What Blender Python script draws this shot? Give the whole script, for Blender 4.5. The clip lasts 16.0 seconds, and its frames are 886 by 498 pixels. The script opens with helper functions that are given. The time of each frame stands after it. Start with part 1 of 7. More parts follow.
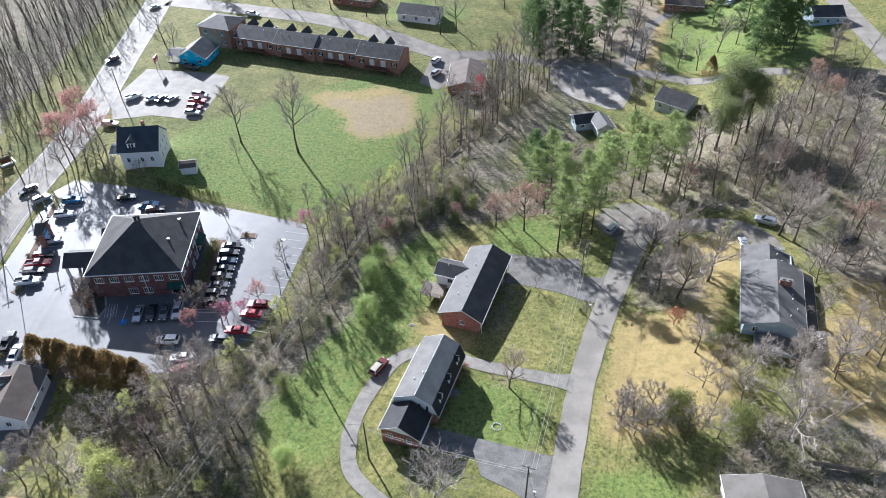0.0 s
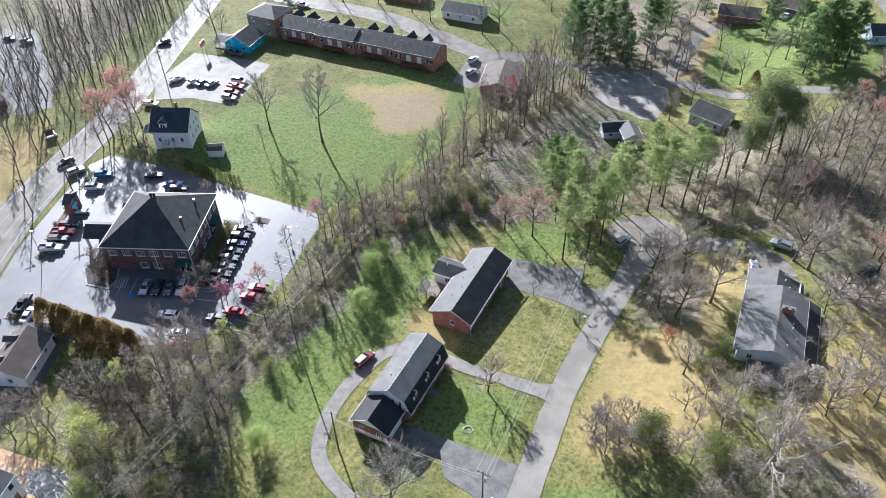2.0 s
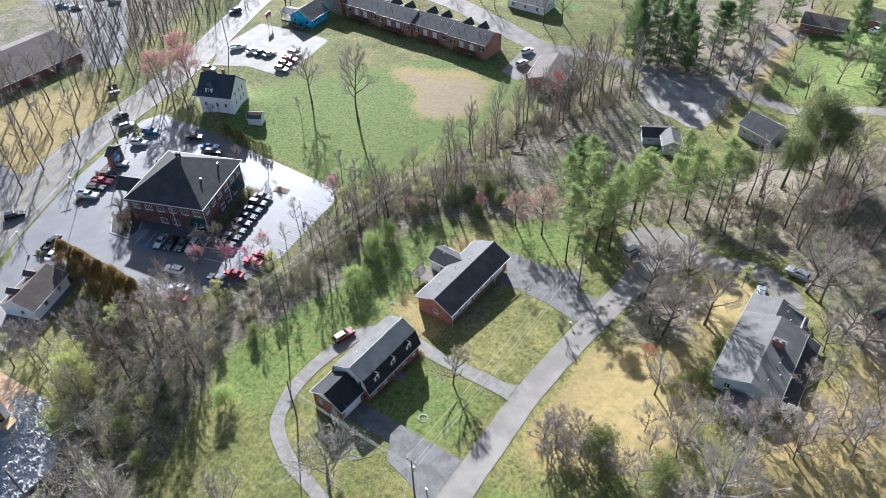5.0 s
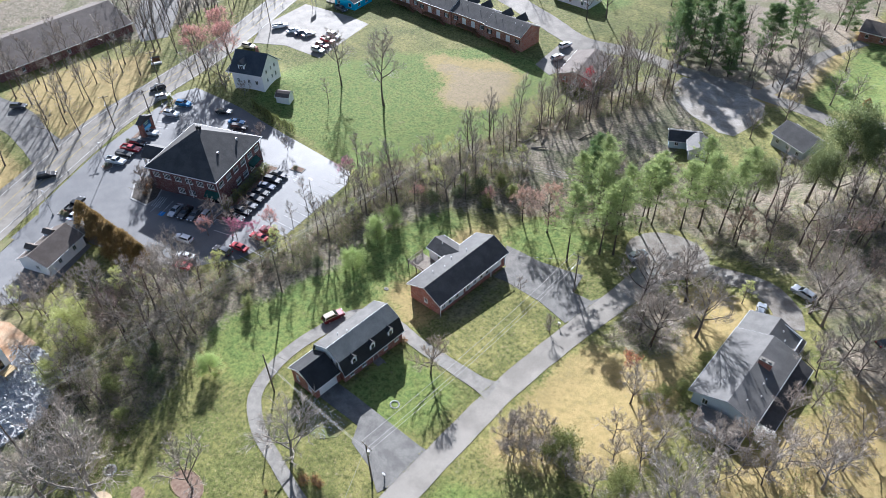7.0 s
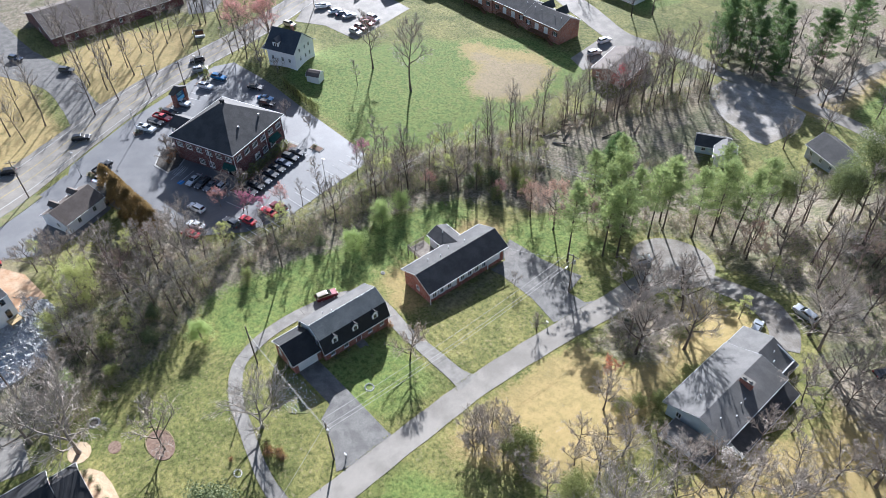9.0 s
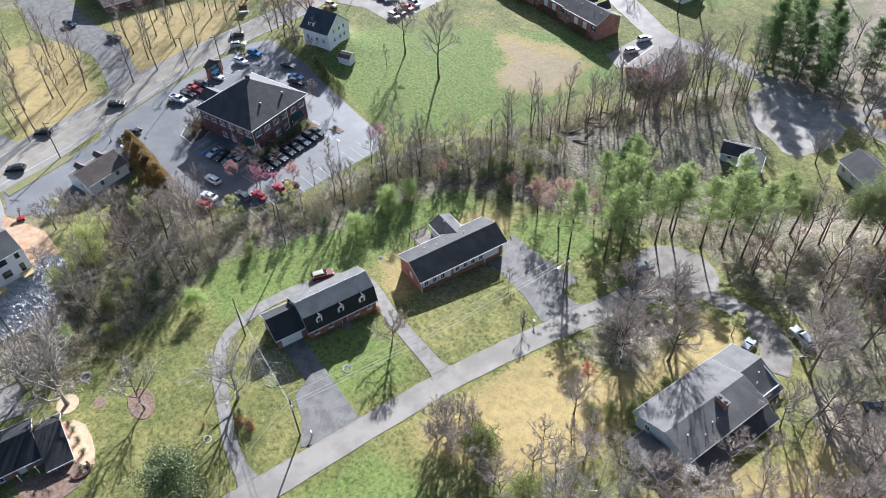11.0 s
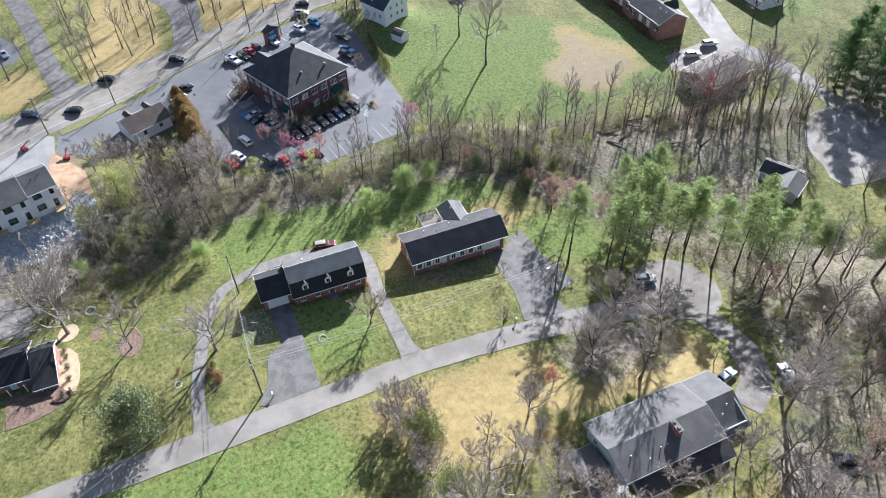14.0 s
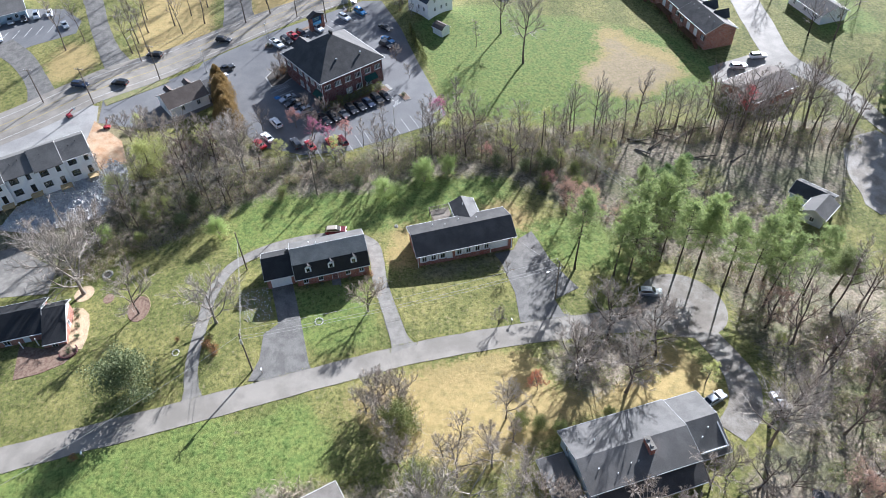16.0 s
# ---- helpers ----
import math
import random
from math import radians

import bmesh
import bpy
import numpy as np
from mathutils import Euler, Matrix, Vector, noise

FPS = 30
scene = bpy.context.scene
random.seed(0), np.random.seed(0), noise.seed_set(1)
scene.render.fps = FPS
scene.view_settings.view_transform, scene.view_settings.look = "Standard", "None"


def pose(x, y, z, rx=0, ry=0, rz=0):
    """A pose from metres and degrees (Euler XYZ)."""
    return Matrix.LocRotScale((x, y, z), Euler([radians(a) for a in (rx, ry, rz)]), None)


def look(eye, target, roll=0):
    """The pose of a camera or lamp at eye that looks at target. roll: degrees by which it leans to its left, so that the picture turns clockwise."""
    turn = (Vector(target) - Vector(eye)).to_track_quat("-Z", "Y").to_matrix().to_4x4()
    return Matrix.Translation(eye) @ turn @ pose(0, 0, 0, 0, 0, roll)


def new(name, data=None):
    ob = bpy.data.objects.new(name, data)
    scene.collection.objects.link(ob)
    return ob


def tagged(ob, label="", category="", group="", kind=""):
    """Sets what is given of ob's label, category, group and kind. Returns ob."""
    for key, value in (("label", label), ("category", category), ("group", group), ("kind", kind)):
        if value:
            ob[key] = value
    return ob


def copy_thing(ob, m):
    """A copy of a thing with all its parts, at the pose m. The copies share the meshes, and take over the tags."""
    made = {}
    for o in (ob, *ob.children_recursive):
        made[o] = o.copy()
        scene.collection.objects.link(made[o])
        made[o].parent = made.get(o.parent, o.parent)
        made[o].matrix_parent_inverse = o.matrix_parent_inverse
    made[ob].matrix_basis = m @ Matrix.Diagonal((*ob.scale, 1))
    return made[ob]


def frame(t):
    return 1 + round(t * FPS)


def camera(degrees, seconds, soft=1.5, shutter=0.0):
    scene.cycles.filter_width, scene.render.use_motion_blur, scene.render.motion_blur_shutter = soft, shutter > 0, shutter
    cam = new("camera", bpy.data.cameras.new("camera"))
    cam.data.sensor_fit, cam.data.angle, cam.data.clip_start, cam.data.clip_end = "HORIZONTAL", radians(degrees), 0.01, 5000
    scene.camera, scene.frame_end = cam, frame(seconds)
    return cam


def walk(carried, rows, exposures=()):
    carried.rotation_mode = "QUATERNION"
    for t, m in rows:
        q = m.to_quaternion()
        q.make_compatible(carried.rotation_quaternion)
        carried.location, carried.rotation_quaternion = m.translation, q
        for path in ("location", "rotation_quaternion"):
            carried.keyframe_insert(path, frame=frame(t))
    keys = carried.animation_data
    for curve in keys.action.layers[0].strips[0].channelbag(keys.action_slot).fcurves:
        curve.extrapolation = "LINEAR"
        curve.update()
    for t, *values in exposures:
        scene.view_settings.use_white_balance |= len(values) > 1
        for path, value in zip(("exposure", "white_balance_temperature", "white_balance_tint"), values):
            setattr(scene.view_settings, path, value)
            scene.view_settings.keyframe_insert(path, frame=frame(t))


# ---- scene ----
cam = camera(64.1, 16.0, soft=0.55)
METRES, EYE, TILT, LEAN, TURN = 108.78, 105.0, 0.0, 0.0, 20.9
ROWS = [
    (0.0, 0.0, 0.0, 0.0, -0.95, -41.13, 1.09),
    (0.5, 0.0324, -0.0, -0.0001, 0.77, -41.13, 1.1),
    (1.0, 0.065, 0.0009, -0.0002, 2.47, -41.12, 1.12),
    (1.5, 0.0974, 0.0026, -0.0004, 4.2, -41.05, 1.14),
    (2.0, 0.1302, 0.006, -0.0009, 5.91, -41.13, 1.15),
    (2.5, 0.1628, 0.0102, -0.0014, 7.6, -41.28, 1.16),
    (3.0, 0.1953, 0.0158, -0.0016, 9.26, -41.41, 1.18),
    (3.5, 0.2277, 0.0222, -0.0021, 10.93, -41.56, 1.22),
    (4.0, 0.2601, 0.0295, -0.003, 12.63, -41.7, 1.26),
    (6.5, 0.416, 0.079, -0.0068, 21.16, -42.43, 1.4),
    (7.0, 0.4462, 0.0918, -0.008, 22.86, -42.65, 1.43),
    (7.5, 0.4753, 0.1054, -0.0085, 24.56, -42.92, 1.46),
    (8.0, 0.504, 0.1195, -0.0095, 26.27, -43.04, 1.49),
    (8.5, 0.5322, 0.1347, -0.0101, 28.0, -43.24, 1.51),
    (9.0, 0.5602, 0.1505, -0.0113, 29.71, -43.43, 1.54),
    (11.5, 0.6874, 0.2412, -0.013, 38.25, -44.44, 1.58),
    (12.0, 0.7119, 0.262, -0.0133, 39.99, -44.67, 1.59),
    (12.5, 0.7358, 0.2832, -0.0139, 41.74, -44.84, 1.63),
    (13.0, 0.7573, 0.3039, -0.0139, 43.5, -45.0, 1.63),
    (13.5, 0.7779, 0.3244, -0.0137, 45.25, -45.15, 1.64),
    (14.0, 0.7973, 0.3447, -0.0132, 47.0, -45.29, 1.65),
    (14.5, 0.8161, 0.3649, -0.0129, 48.73, -45.4, 1.68),
    (15.0, 0.834, 0.3845, -0.0134, 50.44, -45.41, 1.7),
    (15.5, 0.8506, 0.4048, -0.0135, 52.19, -45.45, 1.74),
    (16.0, 0.8665, 0.424, -0.0143, 53.91, -45.47, 1.73),
]
walk(cam, [(t, pose(0, 0, EYE, TILT, LEAN, TURN) @ pose(METRES * x, METRES * y, METRES * z, 90 + pitch, roll, yaw)) for t, x, y, z, yaw, pitch, roll in ROWS], exposures=[(0.0, 1.45, 5650, 12), (16.0, 1.52, 5680, 12)])

# ---- light ----
SUN_EL, SUN_ROT = radians(23.6), radians(-49.2)
world = bpy.data.worlds.new("sky")
scene.world = world
world.use_nodes = True
wn = world.node_tree
sky = wn.nodes.new("ShaderNodeTexSky")
sky.sky_type, sky.sun_disc = "NISHITA", False
sky.sun_elevation, sky.sun_rotation = SUN_EL, SUN_ROT
sky.air_density, sky.dust_density = 1.0, 1.5
wn.links.new(sky.outputs[0], wn.nodes["Background"].inputs[0])
wn.nodes["Background"].inputs[1].default_value = 0.05
sun_way = Vector((math.sin(SUN_ROT) * math.cos(SUN_EL), math.cos(SUN_ROT) * math.cos(SUN_EL), math.sin(SUN_EL)))
sun = new("sun", bpy.data.lights.new("sun", "SUN"))
sun.data.energy, sun.data.angle, sun.data.color = 5.0, radians(0.53), (1.0, 0.97, 0.93)
sun.matrix_world = look(sun_way * 200, (0, 0, 0))

# ---- materials ----
def graph(name):
    m = bpy.data.materials.new(name)
    m.use_nodes = True
    nt = m.node_tree
    return m, nt, nt.nodes["Principled BSDF"]


def add(nt, kind, **values):
    n = nt.nodes.new(kind)
    for k, v in values.items():
        if k in n.inputs:
            n.inputs[k].default_value = v
    return n


def noise_of(nt, vec, scale, detail=4.0, rough=0.6):
    n = add(nt, "ShaderNodeTexNoise", Scale=scale, Detail=detail, Roughness=rough)
    nt.links.new(vec, n.inputs["Vector"])
    return n.outputs["Fac"]


def ramp(nt, fac, a, b):
    n = add(nt, "ShaderNodeMapRange")
    n.interpolation_type = "SMOOTHSTEP"
    n.inputs["From Min"].default_value, n.inputs["From Max"].default_value = a, b
    nt.links.new(fac, n.inputs["Value"])
    return n.outputs["Result"]


def blend(nt, fac, a, b, mode="MIX"):
    n = nt.nodes.new("ShaderNodeMix")
    n.data_type, n.blend_type = "RGBA", mode
    for sock, v in ((n.inputs[0], fac), (n.inputs[6], a), (n.inputs[7], b)):
        if isinstance(v, (int, float)):
            sock.default_value = v
        elif isinstance(v, tuple):
            sock.default_value = (*v, 1)
        else:
            nt.links.new(v, sock)
    return n.outputs[2]


def math_of(nt, op, a, b):
    n = nt.nodes.new("ShaderNodeMath")
    n.operation = op
    for sock, v in zip(n.inputs, (a, b)):
        if isinstance(v, (int, float)):
            sock.default_value = v
        else:
            nt.links.new(v, sock)
    return n.outputs[0]


def bumped(nt, bsdf, height, strength, dist):
    n = add(nt, "ShaderNodeBump", Strength=strength, Distance=dist)
    nt.links.new(height, n.inputs["Height"])
    nt.links.new(n.outputs[0], bsdf.inputs["Normal"])


def surf(name, c1, c2, scale=0.6, fine=9.0, rough=0.85, bump=0.4, dist=0.02, metal=0.0, spec=0.3, vary=0.0, grit=0.35, stretch=None, coat=0.0):
    """A surface with patches of two colours, a fine grain, and relief."""
    m, nt, b = graph(name)
    co = nt.nodes.new("ShaderNodeTexCoord").outputs["Object"]
    if stretch:
        mp = nt.nodes.new("ShaderNodeMapping")
        mp.inputs["Scale"].default_value = stretch
        nt.links.new(co, mp.inputs["Vector"])
        co = mp.outputs[0]
    big, small = noise_of(nt, co, scale), noise_of(nt, co, fine, 3.0)
    col = blend(nt, ramp(nt, big, 0.35, 0.65), c1, c2)
    dark = tuple(v * (1 - grit) for v in c1)
    col = blend(nt, ramp(nt, small, 0.62, 0.4), col, blend(nt, 1.0, col, (1 - grit,) * 3, "MULTIPLY"))
    if vary:
        info = nt.nodes.new("ShaderNodeObjectInfo")
        col = blend(nt, math_of(nt, "MULTIPLY", info.outputs["Random"], vary), col, dark)
    nt.links.new(col, b.inputs["Base Color"])
    b.inputs["Roughness"].default_value = rough
    b.inputs["Metallic"].default_value = metal
    b.inputs["Specular IOR Level"].default_value = spec
    b.inputs["Coat Weight"].default_value = coat
    bumped(nt, b, small, bump, dist)
    return m


def brickwork(name, c1, c2, mortar):
    m, nt, b = graph(name)
    co = nt.nodes.new("ShaderNodeTexCoord").outputs["Object"]
    sep = nt.nodes.new("ShaderNodeSeparateXYZ")
    nt.links.new(co, sep.inputs[0])
    comb = nt.nodes.new("ShaderNodeCombineXYZ")
    nt.links.new(math_of(nt, "ADD", sep.outputs[0], sep.outputs[1]), comb.inputs[0])
    nt.links.new(sep.outputs[2], comb.inputs[1])
    tex = nt.nodes.new("ShaderNodeTexBrick")
    for k, v in (("Scale", 1.0), ("Mortar Size", 0.006), ("Brick Width", 0.21), ("Row Height", 0.073), ("Bias", -0.1)):
        tex.inputs[k].default_value = v
    for k, v in (("Color1", c1), ("Color2", c2), ("Mortar", mortar)):
        tex.inputs[k].default_value = (*v, 1)
    nt.links.new(comb.outputs[0], tex.inputs["Vector"])
    patch = noise_of(nt, co, 0.7)
    col = blend(nt, ramp(nt, patch, 0.4, 0.7), tex.outputs["Color"], blend(nt, 1.0, tex.outputs["Color"], (0.72, 0.7, 0.7), "MULTIPLY"))
    nt.links.new(col, b.inputs["Base Color"])
    b.inputs["Roughness"].default_value = 0.88
    bumped(nt, b, tex.outputs["Fac"], -0.5, 0.01)
    return m


def foliage(name, c1, c2, through_light=0.4, vary=0.35):
    """Leaves: two greens by leaf and by tree, partly letting light through."""
    m, nt, b = graph(name)
    isl = nt.nodes.new("ShaderNodeNewGeometry").outputs["Random Per Island"]
    info = nt.nodes.new("ShaderNodeObjectInfo")
    col = blend(nt, isl, c1, c2)
    col = blend(nt, math_of(nt, "MULTIPLY", info.outputs["Random"], vary), col, tuple(v * 0.45 for v in c1))
    nt.links.new(col, b.inputs["Base Color"])
    b.inputs["Roughness"].default_value = 0.6
    b.inputs["Specular IOR Level"].default_value = 0.25
    tr = nt.nodes.new("ShaderNodeBsdfTranslucent")
    nt.links.new(col, tr.inputs["Color"])
    mix = nt.nodes.new("ShaderNodeMixShader")
    mix.inputs[0].default_value = through_light
    nt.links.new(b.outputs[0], mix.inputs[1])
    nt.links.new(tr.outputs[0], mix.inputs[2])
    nt.links.new(mix.outputs[0], nt.nodes["Material Output"].inputs[0])
    return m


def plain(name, c, rough=0.5, metal=0.0, spec=0.5, coat=0.0):
    m, nt, b = graph(name)
    b.inputs["Base Color"].default_value = (*c, 1)
    b.inputs["Roughness"].default_value, b.inputs["Metallic"].default_value = rough, metal
    b.inputs["Specular IOR Level"].default_value, b.inputs["Coat Weight"].default_value = spec, coat
    return m


def glass(name, c):
    m, nt, b = graph(name)
    b.inputs["Base Color"].default_value = (*c, 1)
    b.inputs["Roughness"].default_value, b.inputs["Transmission Weight"].default_value, b.inputs["IOR"].default_value = 0.04, 0.85, 1.45
    return m


ASPHALT = surf("asphalt", (0.23, 0.21, 0.182), (0.3, 0.275, 0.24), 0.22, 30, 0.62, 0.3, 0.008, spec=0.05, grit=0.25)
ASPHALT_LEAFY = surf("leaf-strewn worn asphalt", (0.27, 0.25, 0.22), (0.18, 0.158, 0.132), 0.28, 6, 0.75, 0.4, 0.02, spec=0.12, grit=0.35)
ASPHALT_NEW = surf("dark asphalt", (0.05, 0.052, 0.058), (0.075, 0.076, 0.08), 0.3, 30, 0.6, 0.3, 0.01, grit=0.2)
ASPHALT_LOT = surf("parking lot asphalt", (0.135, 0.135, 0.138), (0.18, 0.178, 0.178), 0.12, 26, 0.58, 0.25, 0.008, spec=0.3, grit=0.25)
ASPHALT_DRIVE = surf("worn driveway asphalt", (0.145, 0.138, 0.128), (0.21, 0.2, 0.184), 0.5, 7, 0.75, 0.35, 0.015, spec=0.15, grit=0.35)
CONCRETE = surf("weathered concrete", (0.255, 0.238, 0.21), (0.17, 0.158, 0.14), 0.6, 7, 0.85, 0.3, 0.01, vary=0.35, grit=0.2)
PALE_CONCRETE = surf("pale concrete", (0.36, 0.35, 0.33), (0.27, 0.26, 0.25), 0.15, 9, 0.95, 0.2, 0.01, spec=0.1, grit=0.2)
GRAVEL = surf("pale limestone gravel", (0.42, 0.39, 0.35), (0.29, 0.26, 0.22), 0.35, 5, 0.95, 0.5, 0.03, spec=0.1, grit=0.3)
CURB = surf("curb concrete", (0.45, 0.44, 0.41), (0.33, 0.32, 0.3), 0.8, 12, 0.85, 0.2, 0.01)
DIRT = surf("bare reddish soil", (0.42, 0.25, 0.14), (0.52, 0.38, 0.25), 0.4, 6, 0.95, 0.6, 0.04)
LITTER = surf("dark damp soil", (0.07, 0.06, 0.05), (0.11, 0.095, 0.08), 1.0, 8, 0.95, 0.8, 0.04)
STRAW = surf("pale pine straw", (0.58, 0.45, 0.3), (0.48, 0.35, 0.22), 1.6, 9, 0.95, 0.6, 0.03)
MULCH = surf("wood mulch", (0.17, 0.105, 0.075), (0.27, 0.19, 0.14), 2.0, 14, 0.95, 0.8, 0.04)
BRUSH_LAWN = surf("rough verge grass", (0.17, 0.19, 0.07), (0.25, 0.22, 0.11), 0.8, 9, 0.95, 0.8, 0.08, grit=0.4)
ROCKS = surf("limestone rock", (0.68, 0.67, 0.65), (0.45, 0.45, 0.46), 0.9, 6, 0.9, 0.6, 0.03, vary=0.4)
PAINT_LINE = surf("worn white line paint", (0.7, 0.7, 0.68), (0.5, 0.5, 0.48), 1.5, 12, 0.7, 0.1, 0.003)
PAINT_BLUE = surf("worn blue stall paint", (0.03, 0.2, 0.55), (0.05, 0.26, 0.6), 1.5, 12, 0.7, 0.1, 0.003)
PAINT_YELLOW = surf("worn yellow line paint", (0.55, 0.42, 0.09), (0.4, 0.33, 0.12), 1.5, 12, 0.7, 0.1, 0.003)
BRICK_RED = brickwork("red brick", (0.32, 0.10, 0.065), (0.24, 0.075, 0.05), (0.38, 0.33, 0.29))
BRICK_DARK = brickwork("dark red brick", (0.15, 0.048, 0.046), (0.11, 0.035, 0.035), (0.3, 0.26, 0.24))
BRICK_ORANGE = brickwork("orange-red brick", (0.38, 0.16, 0.10), (0.3, 0.11, 0.075), (0.42, 0.36, 0.32))
SIDING = surf("white siding", (0.84, 0.84, 0.84), (0.79, 0.79, 0.79), 0.4, 6, 0.55, 0.15, 0.01, grit=0.06)
SIDING_GREY = surf("pale grey siding", (0.5, 0.52, 0.53), (0.42, 0.44, 0.45), 0.4, 6, 0.6, 0.15, 0.01, grit=0.08)
SIDING_BLUE = surf("bright turquoise siding", (0.03, 0.55, 0.82), (0.03, 0.48, 0.74), 0.4, 6, 0.5, 0.15, 0.01, grit=0.08)
SIDING_PALEBLUE = surf("pale blue siding", (0.45, 0.55, 0.62), (0.38, 0.47, 0.53), 0.4, 6, 0.55, 0.15, 0.01, grit=0.08)
WHITE = surf("white trim paint", (0.8, 0.8, 0.79), (0.74, 0.74, 0.72), 1.2, 9, 0.5, 0.1, 0.004, grit=0.05)
SHINGLE_CHAR = surf("charcoal asphalt shingle", (0.066, 0.064, 0.064), (0.095, 0.092, 0.09), 0.35, 12, 0.6, 0.5, 0.015, spec=0.14, grit=0.3)
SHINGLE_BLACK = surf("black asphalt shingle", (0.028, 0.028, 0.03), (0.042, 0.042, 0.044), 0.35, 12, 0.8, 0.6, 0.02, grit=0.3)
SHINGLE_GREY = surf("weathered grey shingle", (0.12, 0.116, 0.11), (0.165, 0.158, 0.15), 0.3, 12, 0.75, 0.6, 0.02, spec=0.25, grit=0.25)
SHINGLE_MID = surf("faded grey-green shingle with painted sunlight", (0.2, 0.205, 0.19), (0.27, 0.272, 0.25), 0.35, 12, 0.75, 0.6, 0.02, spec=0.15, grit=0.3)
SHINGLE_TAN = surf("pale tan-grey shingle", (0.19, 0.172, 0.15), (0.235, 0.215, 0.19), 0.35, 12, 0.85, 0.6, 0.02, spec=0.15, grit=0.3)
SHINGLE_BROWN = surf("brown asphalt shingle", (0.12, 0.095, 0.08), (0.16, 0.13, 0.11), 0.35, 12, 0.85, 0.6, 0.02, grit=0.3)
SHINGLE_BLUE = surf("slate blue-grey shingle", (0.05, 0.06, 0.075), (0.07, 0.082, 0.095), 0.35, 12, 0.8, 0.6, 0.02, grit=0.3)
METAL_GREY = plain("galvanised metal", (0.5, 0.5, 0.5), 0.4, 0.8)
DARK = plain("dark rubber", (0.02, 0.02, 0.02), 0.8)
GLASS = glass("window glass", (0.35, 0.4, 0.42))
CAR_GLASS = plain("tinted car glass", (0.015, 0.018, 0.022), 0.06, 0.0, 0.7)
WOOD_GREY = surf("weathered grey wood", (0.24, 0.2, 0.16), (0.32, 0.28, 0.23), 1.5, 10, 0.85, 0.4, 0.01, stretch=(1, 1, 0.2))
WOOD_NEW = surf("fresh pine timber", (0.55, 0.4, 0.2), (0.6, 0.45, 0.25), 1.5, 10, 0.8, 0.3, 0.01)
WOOD_BROWN = surf("stained brown wood", (0.14, 0.07, 0.035), (0.2, 0.1, 0.05), 1.5, 10, 0.8, 0.3, 0.01)
POLE_WOOD = surf("creosoted pole wood", (0.16, 0.125, 0.095), (0.24, 0.2, 0.16), 1.5, 10, 0.9, 0.4, 0.01, stretch=(4, 4, 0.3))
AWNING = surf("dark green canvas", (0.015, 0.07, 0.06), (0.02, 0.09, 0.075), 1.5, 12, 0.8, 0.2, 0.005)
BARK = surf("grey-brown bark", (0.16, 0.125, 0.1), (0.25, 0.2, 0.165), 1.2, 8, 0.95, 0.9, 0.04, vary=0.5, stretch=(1, 1, 0.3))
BARK_DARK = surf("dark bark", (0.085, 0.065, 0.05), (0.12, 0.095, 0.075), 1.2, 8, 0.95, 0.9, 0.04, vary=0.4, stretch=(1, 1, 0.3))
BARK_PALE = surf("pale sycamore bark", (0.36, 0.32, 0.275), (0.23, 0.195, 0.165), 1.2, 8, 0.9, 0.5, 0.02, vary=0.3)
TWIG = foliage("bare grey-brown twigs", (0.5, 0.435, 0.37), (0.22, 0.18, 0.145), 0.0, 0.3)
TWIG_RED = foliage("reddish budding twigs", (0.4, 0.29, 0.245), (0.22, 0.15, 0.125), 0.0, 0.4)
TWIG_BRUSH = foliage("tan brush twigs", (0.58, 0.48, 0.37), (0.3, 0.24, 0.175), 0.0, 0.2)
TWIG_PALE = foliage("pale bare twigs", (0.5, 0.44, 0.38), (0.3, 0.255, 0.215), 0.0, 0.3)
WIRE = plain("dull aluminium cable", (0.34, 0.33, 0.31), 0.6, 0.2)
WIRE_DARK = plain("dark weathered cable", (0.1, 0.1, 0.1), 0.8)
PINE = foliage("pine needles", (0.19, 0.26, 0.1), (0.44, 0.5, 0.2), 0.55, 0.3)
PINE_OLIVE = foliage("olive pine needles", (0.12, 0.155, 0.065), (0.3, 0.335, 0.14), 0.4, 0.2)
PINE_DARK = foliage("deep green pine needles", (0.07, 0.13, 0.05), (0.24, 0.33, 0.12), 0.4, 0.25)
CEDAR = foliage("bronzed cedar foliage", (0.2, 0.135, 0.055), (0.36, 0.25, 0.105), 0.4)
EVERGREEN = foliage("dark evergreen leaves", (0.065, 0.09, 0.04), (0.25, 0.28, 0.13), 0.2, 0.2)
JUNIPER = foliage("olive juniper foliage", (0.12, 0.145, 0.045), (0.33, 0.34, 0.12), 0.4)
LIME = foliage("fresh lime-green leaves", (0.34, 0.44, 0.15), (0.48, 0.56, 0.23), 0.6, 0.15)
PALE_LEAF = foliage("pale yellow-green young leaves", (0.42, 0.45, 0.15), (0.55, 0.56, 0.24), 0.55, 0.2)
BUD_RED = foliage("red maple buds", (0.56, 0.25, 0.22), (0.68, 0.42, 0.37), 0.45, 0.2)
CRIMSON = foliage("crimson new leaves", (0.45, 0.04, 0.06), (0.55, 0.1, 0.11), 0.4, 0.1)
BUD_PINK = foliage("magenta redbud blossom", (0.5, 0.16, 0.26), (0.58, 0.26, 0.36), 0.4, 0.2)
BLOSSOM = foliage("white blossom", (0.75, 0.74, 0.7), (0.65, 0.62, 0.58), 0.4, 0.1)
RUSSET = foliage("pinkish brown budding leaves", (0.42, 0.27, 0.2), (0.55, 0.37, 0.28), 0.4, 0.2)
